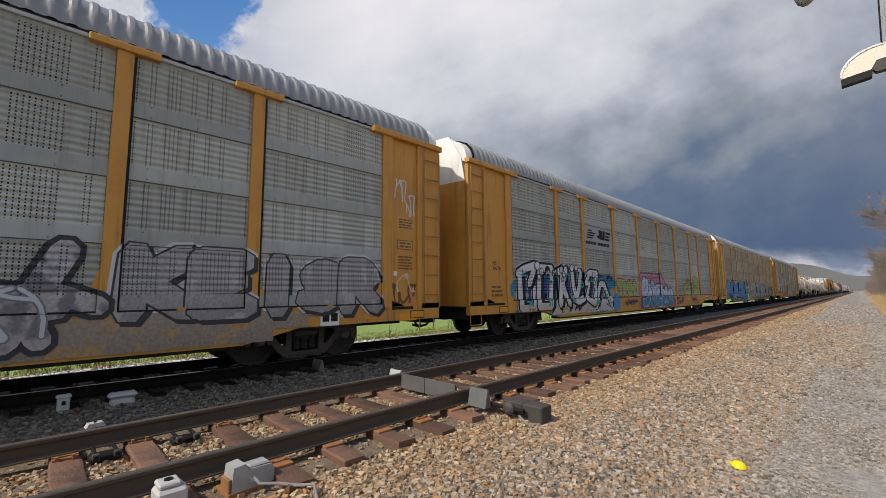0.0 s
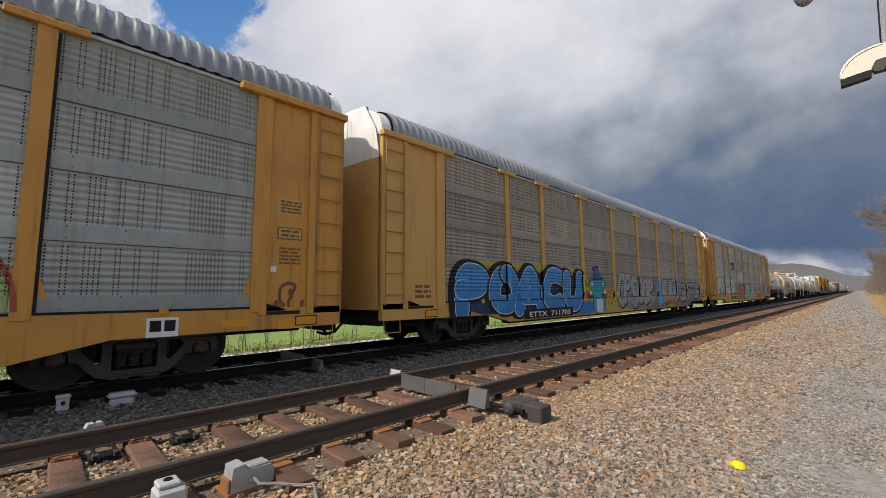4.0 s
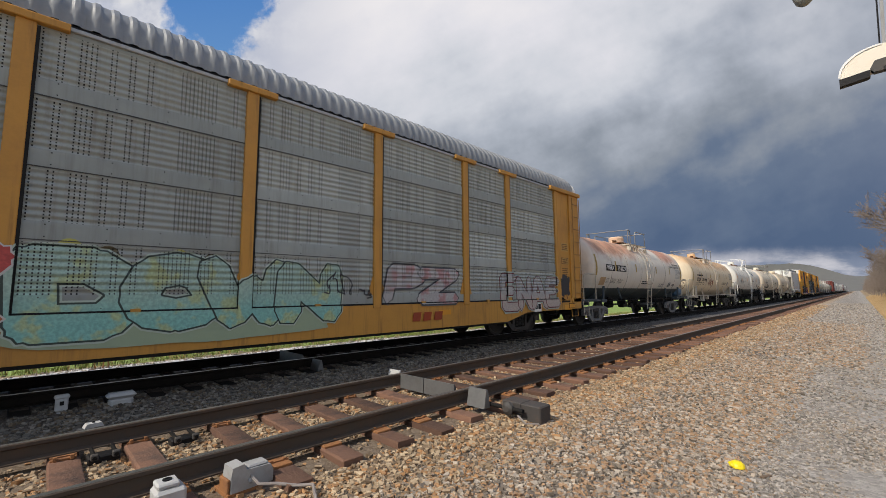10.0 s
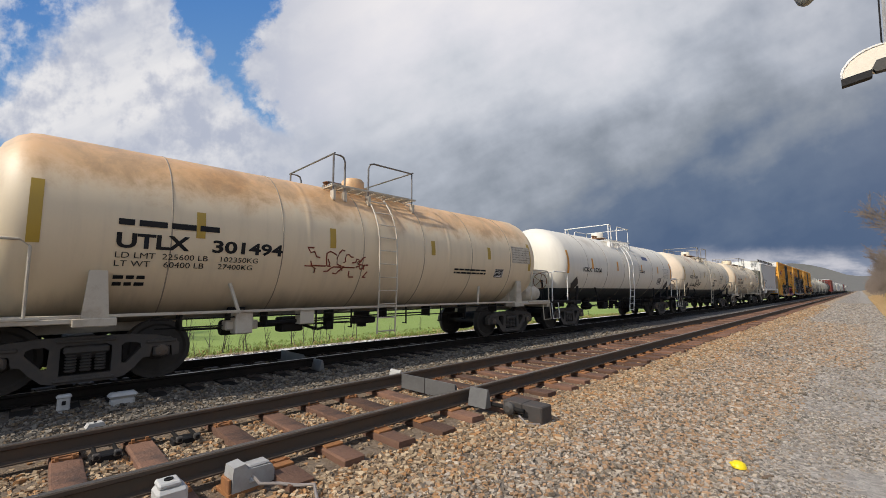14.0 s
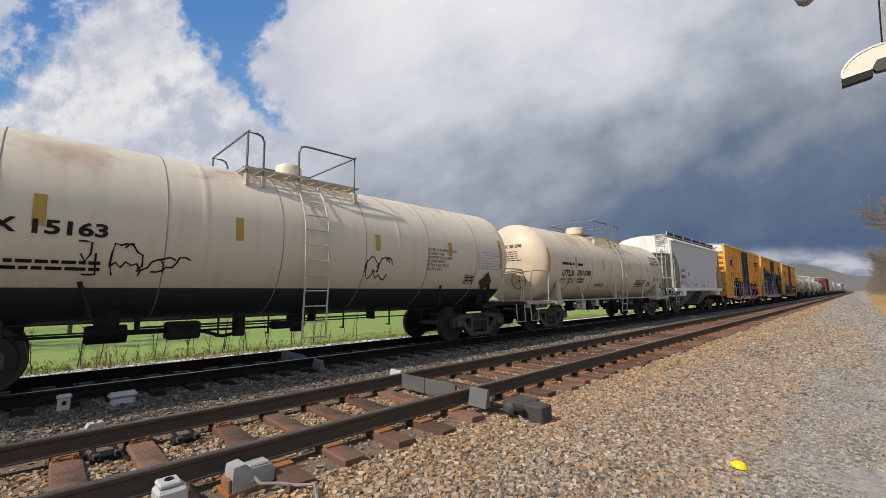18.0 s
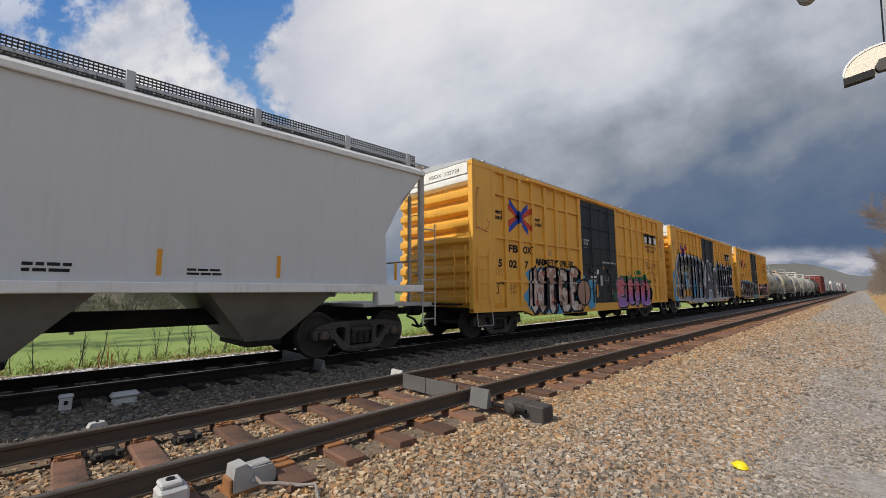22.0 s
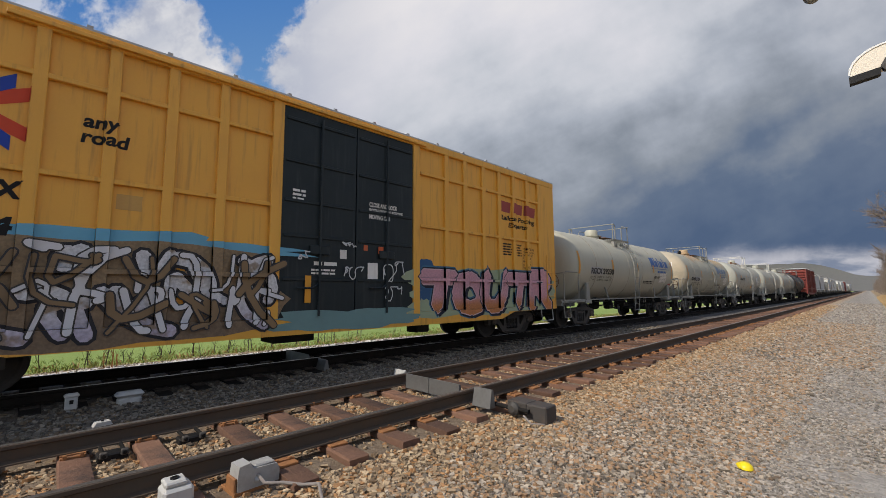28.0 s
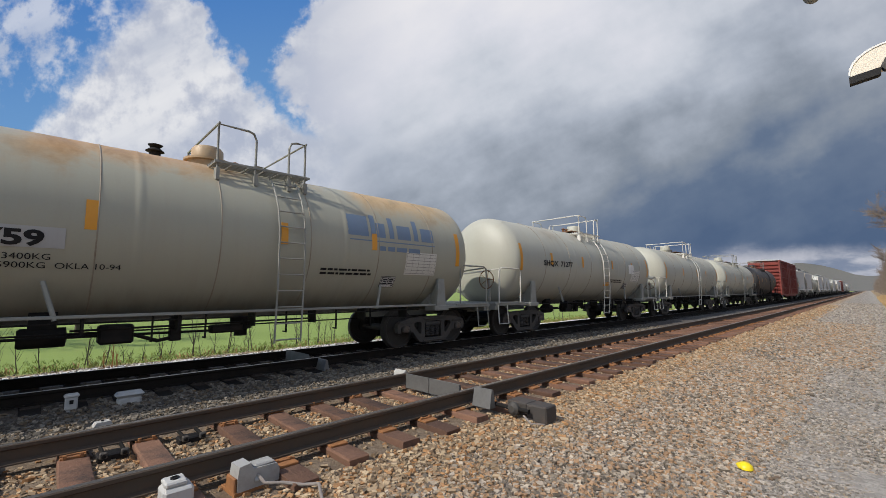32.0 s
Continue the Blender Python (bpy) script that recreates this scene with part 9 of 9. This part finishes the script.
# ---- crossing signal overhead: hooded flasher lamps ----
t = thing("crossing_signal", "pale hooded crossing flashers hung overhead beside the road", "crossing signal", at=pose(0.027, 4.500, 2.996))
HOOD = mat("pale_hood_paint", (0.74, 0.66, 0.53), (0.62, 0.54, 0.42), 0.5, 0, 40, 3, 0.3, 0.05, 0.002)
quarter = [(0.245 - 0.245 * math.cos(a), 0.012 * math.cos(a) + 0.200 * math.sin(a)) for a in np.linspace(0, math.pi / 2, 16)]
part("hood", Mesh().prism(quarter + [(0.46, 0.200), (0.46, 0.03), (0.0, 0.0)], 0.0, 0.10), HOOD, t)
part("hood_edge", Mesh().prism([(x - 0.006, z + 0.004) for x, z in quarter] + [(x + 0.004, z - 0.008) for x, z in quarter[::-1]], -0.006, 0.0), PAINT["white"], t)
part("rim", Mesh().prism([(-0.004, 0.0), (0.172, 0.018), (0.170, -0.032), (0.155, -0.040), (-0.004, -0.058)], -0.004, 0.06), PAINT["black"], t, "black rim")
part("bracket", Mesh().prism([(0.172, 0.02), (0.20, 0.075), (0.46, 0.095), (0.46, -0.01), (0.19, -0.015)], -0.02, 0.04), PAINT["cast_steel"], t)
part("bolt", Mesh().lathe([(0.0, -0.03), (0.022, -0.028), (0.022, 0.0)], (0.262, 0, -0.005), "y", 12), PAINT["black"], t)
part("lamp", Mesh().lathe([(0.0, 0.0), (0.03, 0.006), (0.055, 0.03), (0.075, 0.09), (0.085, 0.2), (0.03, 0.28), (0.03, 0.62), (0.0, 0.62)], (-0.161, 0, 0.728), "z", 24), PAINT["mid_grey"], t, "second lamp above")
part("hanger", Mesh().tube([(0.238, 0.02, 0.19), (0.275, 0.02, 1.32)], 0.006, 6), PAINT["black"], t)
part("hanger", Mesh().tube([(0.262, 0.03, 0.19), (0.305, 0.03, 1.32)], 0.012, 6), CAST, t)
part("arm", Mesh().tube([(-0.5, 0.05, 1.32), (1.4, 0.05, 1.32)], 0.05, 12), ZINC, t)

# ---- growth ----
BARK = mat("grey_bark", (0.075, 0.06, 0.05), (0.045, 0.036, 0.03), 0.9, 0, 20, 3, 0.6, 0.4, 0.01)
PALE_BARK = mat("pale_twigs", (0.19, 0.15, 0.12), (0.12, 0.09, 0.07), 0.9, 0, 20, 3, 0.5, 0.3, 0.01)
DRY = mat("dry_grass", (0.44, 0.30, 0.15), (0.28, 0.18, 0.08), 0.9, 0, 8, 1, 0.7, 0.1, 0.004)
GREENISH = mat("weedy_grass", (0.20, 0.26, 0.055), (0.24, 0.20, 0.09), 0.9, 0, 6, 1, 0.7, 0.1, 0.004)


def branches(m, p, d, length, r, level, rnd, spread=0.6, kids=4):
    """Tapered limbs that fork into ever finer twigs."""
    mid = p + d * length * 0.5 + Vector((rnd.uniform(-1, 1), rnd.uniform(-1, 1), rnd.uniform(-0.3, 0.6))) * length * 0.06
    end = p + d * length
    m.tube([p, mid, end], max(r, 0.011), 5 if level > 1 else 3, max(r * 0.55, 0.008))
    if level == 0:
        return
    for i in range(kids):
        t = rnd.uniform(0.35, 1.0)
        base = p.lerp(end, t)
        nd = (d + Vector((rnd.gauss(0, spread), rnd.gauss(0, spread), rnd.gauss(0.12, spread * 0.6)))).normalized()
        branches(m, base, nd, length * rnd.uniform(0.5, 0.75), r * 0.60 * (1.2 - 0.4 * t), level - 1, rnd, spread, kids)


def bare_tree(x, y, h, seed, material, label, levels=4, kids=4, spread=0.6, group="bare trees"):
    rnd = random.Random(seed)
    t = thing("bare_tree", label, "tree", group, at=pose(x, y, ground_height(x, y) - 0.1))
    part("trunk", Mesh().tube([(0, 0, 0), (0.03 * h * rnd.uniform(-1, 1), 0, h * 0.2), (0.04 * h * rnd.uniform(-1, 1), 0, h * 0.42)], h * 0.018, 9, h * 0.011), material, t)
    for i in range(5):
        m = Mesh()
        a = 2 * math.pi * i / 5 + rnd.uniform(-0.4, 0.4)
        branches(m, Vector((0, 0, h * rnd.uniform(0.16, 0.42))), Vector((math.cos(a) * 0.75, math.sin(a) * 0.75, 0.9)).normalized(), h * rnd.uniform(0.26, 0.36), h * 0.007, levels - 1, rnd, spread, kids)
        part("limb", m, material, t)
    return t


bare_tree(-31.0, -2.4, 11.0, 1, BARK, "tall bare tree with fine dark twigs", 5, 5, 0.40)
bare_tree(-38.0, 2.0, 8.0, 2, BARK, "bare tree with fine dark twigs", 4, 5, 0.45)
bare_tree(-46.0, -7.0, 11.0, 3, BARK, "bare tree beyond the field", 4, 5)
for i, (x, y, h) in enumerate(((5.6, 62, 12.5), (6.4, 70, 12), (5.0, 84, 8.5), (5.8, 93, 9.5), (5.2, 104, 8), (6.0, 115, 9.5), (5.4, 128, 8.5), (6.4, 142, 10), (5.6, 160, 9), (6.4, 180, 10), (6.2, 205, 10), (7.0, 235, 11), (7.4, 270, 12))):
    bare_tree(x, y, h, 20 + i, PALE_BARK, "bare tree with pale twigs beside the gravel road", 5 if y < 110 else 4, 5 if y < 110 else 6, 0.5, "bare trees along the road")


def stems(name, spots, label, material, lo, hi, seed, category, kids=5):
    rnd = random.Random(seed)
    for x, y in spots:
        h = rnd.uniform(lo, hi)
        t = thing(name, label, category, name + "s beside the line", at=pose(x, y, ground_height(x, y) - 0.03))
        m = Mesh()
        lean = Vector((rnd.uniform(-0.12, 0.12), rnd.uniform(-0.12, 0.12), 1)).normalized()
        m.tube([(0, 0, 0), tuple(lean * h * 0.5 + Vector((rnd.uniform(-.03, .03), rnd.uniform(-.03, .03), 0))), tuple(lean * h)], 0.017, 5, 0.004)
        part("stem", m, material, t)
        m = Mesh()
        for i in range(kids):
            z = rnd.uniform(0.3, 0.95)
            a = rnd.uniform(0, 6.28)
            d = Vector((math.cos(a) * 0.5, math.sin(a) * 0.5, 1)).normalized()
            b = lean * h * z
            m.tube([b, b + d * h * 0.14, b + d * h * 0.26 + Vector((0, 0, 0.02))], 0.006, 3, 0.002)
        part("twigs", m, material, t)


rnd = random.Random(5)
stems("sapling", [(-13.0 - rnd.random() * 1.6, -1.2 + (i // 4) * 1.0 + rnd.gauss(0, 0.30)) for i in range(44)], "thin bare sapling standing in rough grass", BARK, 0.7, 1.9, 6, "sapling", 8)
stems("sapling", [(-12.6 - rnd.random() * 2.5, 10 + i * 1.1 + rnd.uniform(-.4, .4)) for i in range(16)], "thin bare sapling standing in rough grass", BARK, 0.6, 1.2, 7, "sapling")
stems("red_bush", [(-12.0, 1.15), (-12.05, 1.28), (-11.95, 1.36)], "rust-orange dry twig in the verge", PLATE, 0.35, 0.5, 8, "twig", 9)


def tufts(name, label, material, count, where, lo, hi, seed, width=0.012):
    """Many blades of grass, one mesh."""
    rnd = random.Random(seed)
    vs, fs = [], []
    for i in range(count):
        x, y = where(rnd)
        z = ground_height(x, y) - 0.02
        for k in range(3):
            a, h = rnd.uniform(0, 6.28), rnd.uniform(lo, hi)
            dx, dy = math.cos(a), math.sin(a)
            ox, oy = rnd.uniform(-.05, .05), rnd.uniform(-.05, .05)
            n = len(vs)
            vs += [(x + ox - dy * width, y + oy + dx * width, z), (x + ox + dy * width, y + oy - dx * width, z),
                   (x + ox + dx * h * 0.2 + dy * width * .5, y + oy + dy * h * 0.2 - dx * width * .5, z + h * 0.7), (x + ox + dx * h * 0.5, y + oy + dy * h * 0.5, z + h)]
            fs += [(n, n + 1, n + 2), (n, n + 2, n + 3)]
    me = bpy.data.meshes.new(name)
    me.from_pydata(vs, [], fs)
    me.materials.append(material)
    tagged(new(name, me), label, "grass", kind="stuff")


tufts("dry_grass", "dry straw-coloured grass on the verge", DRY, 9000, lambda r: (r.uniform(1.0, 4.5), 12 + 110 * r.random() ** 1.6), 0.12, 0.5, 1, 0.014)
tufts("dry_grass", "dry straw-coloured grass on the far verge", DRY, 900, lambda r: (r.uniform(-13.8, -12.3), r.uniform(-3, 40)), 0.06, 0.2, 2, 0.010)
tufts("field_grass", "rough green grass of the field's edge", GREENISH, 13000, lambda r: (-12.2 - 10 * r.random() ** 1.5, r.uniform(-5, 45)), 0.05, 0.16, 3, 0.010)

# ---- distance ----


def woods(name, label, x0, x1, y0, y1, count, lo, hi, seed, material, kind="stuff"):
    """A far belt of woods: many uneven crowns of small clumps, joined."""
    rnd = random.Random(seed)
    vs, fs = [], []
    for i in range(count):
        x, y = rnd.uniform(x0, x1), rnd.uniform(y0, y1)
        h = rnd.uniform(lo, hi)
        z0 = ground_height(x, y)
        for k in range(46):
            a, b = rnd.uniform(0, 6.28), rnd.random()
            w = h * 0.34 * math.sin(math.pi * min(0.97, 0.15 + 0.85 * b)) + 0.2
            c = (x + math.cos(a) * w * rnd.random(), y + math.sin(a) * w * rnd.random(), z0 + h * b)
            s = h * rnd.uniform(0.03, 0.08)
            n = len(vs)
            vs += [(c[0] + s * rnd.uniform(.6, 1.3) * u, c[1] + s * rnd.uniform(.6, 1.3) * v, c[2] + s * rnd.uniform(.6, 1.3) * w2) for u, v, w2 in ((1, 0, 0), (-1, 0, 0), (0, 1, 0), (0, -1, 0), (0, 0, 1), (0, 0, -1))]
            fs += [(n + p, n + q, n + r) for p in (0, 1) for q in (2, 3) for r in (4, 5)]
    me = bpy.data.meshes.new(name)
    me.from_pydata(vs, [], fs)
    me.materials.append(material)
    tagged(new(name, me), label, "woods", kind=kind)


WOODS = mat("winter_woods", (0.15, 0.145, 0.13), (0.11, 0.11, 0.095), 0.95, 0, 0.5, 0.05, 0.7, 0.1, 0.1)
OLIVE = mat("olive_thicket", (0.17, 0.155, 0.10), (0.10, 0.10, 0.06), 0.95, 0, 2.0, 0.25, 0.8, 0.6, 0.4)
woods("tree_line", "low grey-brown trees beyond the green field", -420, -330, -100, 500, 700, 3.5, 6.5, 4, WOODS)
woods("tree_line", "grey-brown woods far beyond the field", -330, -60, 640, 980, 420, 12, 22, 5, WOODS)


def brushwood(name, label, count, material, seed):
    """Bare brush and young trees in a deep belt along the road: many thin leaning twigs, one mesh."""
    rnd = random.Random(seed)
    m = Mesh()
    for i in range(count):
        y = 70 + 330 * rnd.random() ** 1.4
        x = 2.2 + 7 * rnd.random()
        h = rnd.uniform(4.5, 9.0) * (0.75 if x < 3.5 else 1.0)
        z = ground_height(x, y)
        top = Vector((x + rnd.uniform(-0.5, 0.5), y, z + h * 0.7))
        m.tube([(x, y, z), tuple(top)], 0.05, 3, 0.02)
        for k in range(26):
            b = Vector((x, y, z)).lerp(top, rnd.uniform(0.25, 1.0))
            d = Vector((rnd.gauss(0, 0.55), rnd.gauss(0, 0.55), rnd.uniform(0.3, 1.0))).normalized() * h * rnd.uniform(0.15, 0.34)
            m.tube([tuple(b), tuple(b + d)], 0.022, 3, 0.008)
    me = bpy.data.meshes.new(name)
    me.from_pydata(m.v, [], m.f)
    me.materials.append(material)
    tagged(new(name, me), label, "brushwood", kind="stuff")


brushwood("brushwood", "bare grey-brown brush and young trees along the road", 520, PALE_BARK, 12)


def ridge():
    """An overgrown bank that rises beyond the field, with brush on it."""
    vs, fs, n, k = [], [], 60, 9
    for i in range(n + 1):
        y = -90 + 114 * i / n
        top = 8.6 * (1 if y < 2 else math.exp(-((y - 2) / 11) ** 2)) + 1.2 * noise.noise((y * 0.12, 1, 0))
        for j in range(k + 1):
            t = j / k
            x = -72 - 26 * t
            z = -1.5 + (top + 1.5) * math.sin(math.pi / 2 * t) + 1.1 * noise.noise((x * 0.25, y * 0.25, 0)) * (t > 0) + 0.5 * noise.noise((x, y, 4)) * (t > 0)
            vs.append((x, y, z))
        vs.append((-125, y, -2))
    w = k + 2
    fs = [(i * w + j, i * w + j + 1, (i + 1) * w + j + 1, (i + 1) * w + j) for i in range(n) for j in range(w - 1)]
    solid("overgrown_bank", Mesh().add(vs, fs), OLIVE, "olive-brown overgrown bank beyond the field", "bank", "structure")
    rnd, m = random.Random(31), Mesh()
    for i in range(1500):
        y, t = rnd.uniform(-20, 22), rnd.random()
        top = 8.6 * (1 if y < 2 else math.exp(-((y - 2) / 11) ** 2))
        b = Vector((-72 - 26 * t, y, -1.7 + (top + 1.5) * math.sin(math.pi / 2 * t)))
        h = rnd.uniform(0.8, 2.2)
        for q in range(7):
            d = Vector((rnd.gauss(0, 0.5), rnd.gauss(0, 0.5), rnd.uniform(0.5, 1))).normalized() * h * rnd.uniform(0.6, 1)
            m.tube([tuple(b), tuple(b + d)], 0.05, 3, 0.015)
    me = bpy.data.meshes.new("bank_brush")
    me.from_pydata(m.v, [], m.f)
    me.materials.append(OLIVE)
    tagged(new("bank_brush", me), "olive-brown brush on the bank beyond the field", "brushwood", kind="stuff")


ridge()


def hill():
    vs, fs = [], []
    n = 60
    for i in range(n + 1):
        x = -900 + 1100 * i / n
        h = (26 + 38 * math.exp(-(max(0.0, x + 100) / 75) ** 2)) * math.exp(-(max(0.0, x) / 120) ** 2) + 4 * noise.noise((x * 0.03, 0, 0)) + 3 * noise.noise((x * 0.2, 3, 0))
        vs += [(x, 1250, -5), (x, 1300 + 0.2 * x, h), (x, 1500, -5)]
    for i in range(n):
        fs += [(3 * i, 3 * i + 3, 3 * i + 4, 3 * i + 1), (3 * i + 1, 3 * i + 4, 3 * i + 5, 3 * i + 2)]
    # distance haze is put into the hill's grey colour
    solid("far_hill", Mesh().add(vs, fs), mat("hazy_winter_hill", (0.115, 0.115, 0.112), (0.085, 0.088, 0.088), 0.95, 0, 0.15, 0.02, 0.7, 0.3, 2.0), "hazy brown wooded hill at the end of the line", "hill", "structure")


hill()


# ---- loose stones ----


def stone_material(name, lo, hi, warm, share):
    m = bpy.data.materials.new(name)
    m.use_nodes = True
    g = Nodes(m.node_tree)
    bsdf = m.node_tree.nodes["Principled BSDF"]
    r = g.n("NewGeometry").outputs["Random Per Island"]
    pos = g.n("TexCoord").outputs["Object"]
    c = g.mix(r, col(lo), col(hi))
    r2 = g.math("FRACT", g.math("MULTIPLY", r, 17.3))
    c = g.mix(g.math("MULTIPLY", g.math("LESS_THAN", r2, share), 0.85), c, col(warm))
    c = g.mix(g.math("MULTIPLY", g.noise(pos, 60, 4, 0.6), 0.35), c, col(tuple(x * 0.6 for x in lo)))
    g.put(bsdf.inputs["Base Color"], c)
    bsdf.inputs["Roughness"].default_value = 0.88
    g.put(bsdf.inputs["Normal"], g.n("Bump", (), Strength=0.3, Distance=0.006, Height=g.noise(pos, 90, 4)))
    return m


def stones(name, label, material, zones, seed, skip=None):
    """Broken stones strewn over zones of (x0, x1, y0, y1, how many, least, most); one mesh."""
    rs = np.random.RandomState(seed)
    block = np.array([(-1, -1, -1), (1, -1, -1), (1, 1, -1), (-1, 1, -1), (-1, -1, 1), (1, -1, 1), (1, 1, 1), (-1, 1, 1)]) * 0.74
    tri = np.array([(0, 3, 2), (0, 2, 1), (4, 5, 6), (4, 6, 7), (0, 1, 5), (0, 5, 4), (1, 2, 6), (1, 6, 5), (2, 3, 7), (2, 7, 6), (3, 0, 4), (3, 4, 7)])
    allv = []
    for x0, x1, y0, y1, n, lo, hi in zones:
        x, y = rs.uniform(x0, x1, n) + np.clip(rs.normal(0, 0.10, n), -0.2, 0.2), rs.uniform(y0, y1, n) + rs.normal(0, 0.08, n)
        if skip:
            keep = ~skip(x, y)
            x, y = x[keep], y[keep]
            n = len(x)
        s = rs.uniform(lo, hi, n) * rs.uniform(0.75, 1.25, n)
        z = np.array([ground_height(a, b) for a, b in zip(x, y)]) + s * rs.uniform(-0.15, 0.55, n)
        v = block[None] * (1 + rs.uniform(-0.45, 0.25, (n, 8, 3)))
        v = v * (s[:, None, None] * np.stack([rs.uniform(0.8, 1.6, n), rs.uniform(0.65, 1.05, n), rs.uniform(0.45, 0.85, n)], 1)[:, None, :])
        a, b = rs.uniform(0, 6.28, n), rs.normal(0, 0.7, n)
        ca, sa, cb, sb = np.cos(a), np.sin(a), np.cos(b), np.sin(b)
        X, Y, Z = v[..., 0], v[..., 1], v[..., 2]
        Y, Z = Y * cb[:, None] - Z * sb[:, None], Y * sb[:, None] + Z * cb[:, None]
        X, Y = X * ca[:, None] - Y * sa[:, None], X * sa[:, None] + Y * ca[:, None]
        allv.append(np.stack([X + x[:, None], Y + y[:, None], Z + z[:, None]], -1))
    v = np.concatenate(allv)
    n = len(v)
    faces = (tri[None] + 8 * np.arange(n)[:, None, None]).reshape(-1, 3)
    me = bpy.data.meshes.new(name)
    me.vertices.add(n * 8)
    me.vertices.foreach_set("co", v.reshape(-1).astype(np.float32))
    me.loops.add(faces.size)
    me.loops.foreach_set("vertex_index", faces.reshape(-1).astype(np.int32))
    me.polygons.add(len(faces))
    me.polygons.foreach_set("loop_start", np.arange(0, faces.size, 3, dtype=np.int32))
    me.polygons.foreach_set("use_smooth", np.zeros(len(faces), dtype=bool))
    me.update(calc_edges=True)
    me.materials.append(material)
    tagged(new(name, me), label, "stones", kind="stuff")


def on_tie(x, y):
    y = np.where(y < 1.27, y + 0.20, y)
    return (np.abs(x - XN) < 1.29) & (np.abs((y + 8.76 + 0.29) % 0.58 - 0.29) < 0.125)


def under_rail(x, y):
    return on_tie(x, y) | (np.abs(np.abs(x - XN) - GAUGE) < 0.085)


def round_far_ties(x, y):
    return (np.abs(x - XT) < 1.32) & (np.abs((y + 9.0 + 0.25) % 0.5 - 0.25) < 0.14)


TAN = stone_material("tan_ballast", (0.15, 0.098, 0.056), (0.58, 0.44, 0.28), (0.42, 0.215, 0.085), 0.24)
GREY = stone_material("grey_ballast", (0.105, 0.082, 0.058), (0.58, 0.49, 0.385), (0.42, 0.25, 0.13), 0.32)
DARK_STONE = stone_material("sooty_ballast", (0.06, 0.052, 0.042), (0.31, 0.27, 0.215), (0.17, 0.12, 0.07), 0.18)
FINE = stone_material("road_gravel", (0.14, 0.125, 0.106), (0.53, 0.475, 0.41), (0.34, 0.26, 0.18), 0.2)
stones("tan_ballast_stones", "rusty tan broken ballast round the near track", TAN,
       [(-3.42, -2.5, 0.2, 9, 9600, 0.015, 0.029), (-3.42, -2.5, -8, 0.2, 1500, 0.022, 0.036), (-5.45, -3.85, -8, -0.6, 1500, 0.022, 0.036), (-5.45, -3.85, -0.6, 9, 11000, 0.014, 0.028),
        (-3.45, -2.45, 9, 24, 5700, 0.021, 0.034), (-3.45, -2.3, 24, 60, 3800, 0.034, 0.050), (-5.4, -3.9, 9, 22, 3000, 0.022, 0.034)], 1, under_rail)
stones("grey_ballast_stones", "grey and tan broken ballast on the shoulder", GREY,
       [(-2.85, -0.9, 1.2, 7, 17800, 0.012, 0.025), (-2.6, -0.9, -8, 1.2, 2000, 0.020, 0.034), (-2.85, -0.9, 7, 13, 10900, 0.015, 0.028), (-2.75, 0.0, 13, 30, 9900, 0.021, 0.036)], 2)
stones("sooty_ballast_stones", "dark ballast between the tracks", DARK_STONE,
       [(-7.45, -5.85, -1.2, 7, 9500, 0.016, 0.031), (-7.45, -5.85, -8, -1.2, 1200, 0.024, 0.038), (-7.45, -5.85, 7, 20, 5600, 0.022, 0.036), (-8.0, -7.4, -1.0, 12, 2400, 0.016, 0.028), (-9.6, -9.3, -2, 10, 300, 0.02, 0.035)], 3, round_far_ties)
stones("road_gravel_stones", "fine pale gravel of the road", FINE,
       [(-1.3, 0.9, 2.2, 8, 19000, 0.008, 0.018), (-1.1, 0.9, -8, 2.2, 1500, 0.012, 0.026), (-1.1, 1.1, 8, 16, 9000, 0.011, 0.021), (-0.6, 1.1, 16, 34, 6500, 0.016, 0.030), (-2.4, 1.0, 30, 75, 6500, 0.03, 0.05), (-12.2, -11.5, -3, 18, 1500, 0.015, 0.03)], 4)


# ---- what moves ----


def motions():
    times = [i * 2.0 for i in range(17)]
    for car, s in CARS:
        walk(car, [(t, pose(XT, s - travel(t), 0)) for t in times])
    # all wheels turn alike: 16.4 radians a second at this speed
    rows = []
    t = 0.0
    while t < 32.0:
        rows.append((t, Matrix.Rotation(travel(t) / 0.457, 4, "X")))
        t += 1 / 15
    rows.append((32.0, Matrix.Rotation(travel(32.0) / 0.457, 4, "X")))
    first = WHEELSETS[0]
    walk(first, rows)
    for w in WHEELSETS[1:]:
        w.rotation_mode = "QUATERNION"
        w.animation_data_create()
        w.animation_data.action = first.animation_data.action
        w.animation_data.action_slot = first.animation_data.action_slot
    walk(CLOUDS, [(t, Matrix.Translation(CAM) @ Matrix.Rotation(radians(-0.18 * (t - 16) - 1.9), 4, "Z")) for t in (0, 8, 16, 24, 32)])


motions()
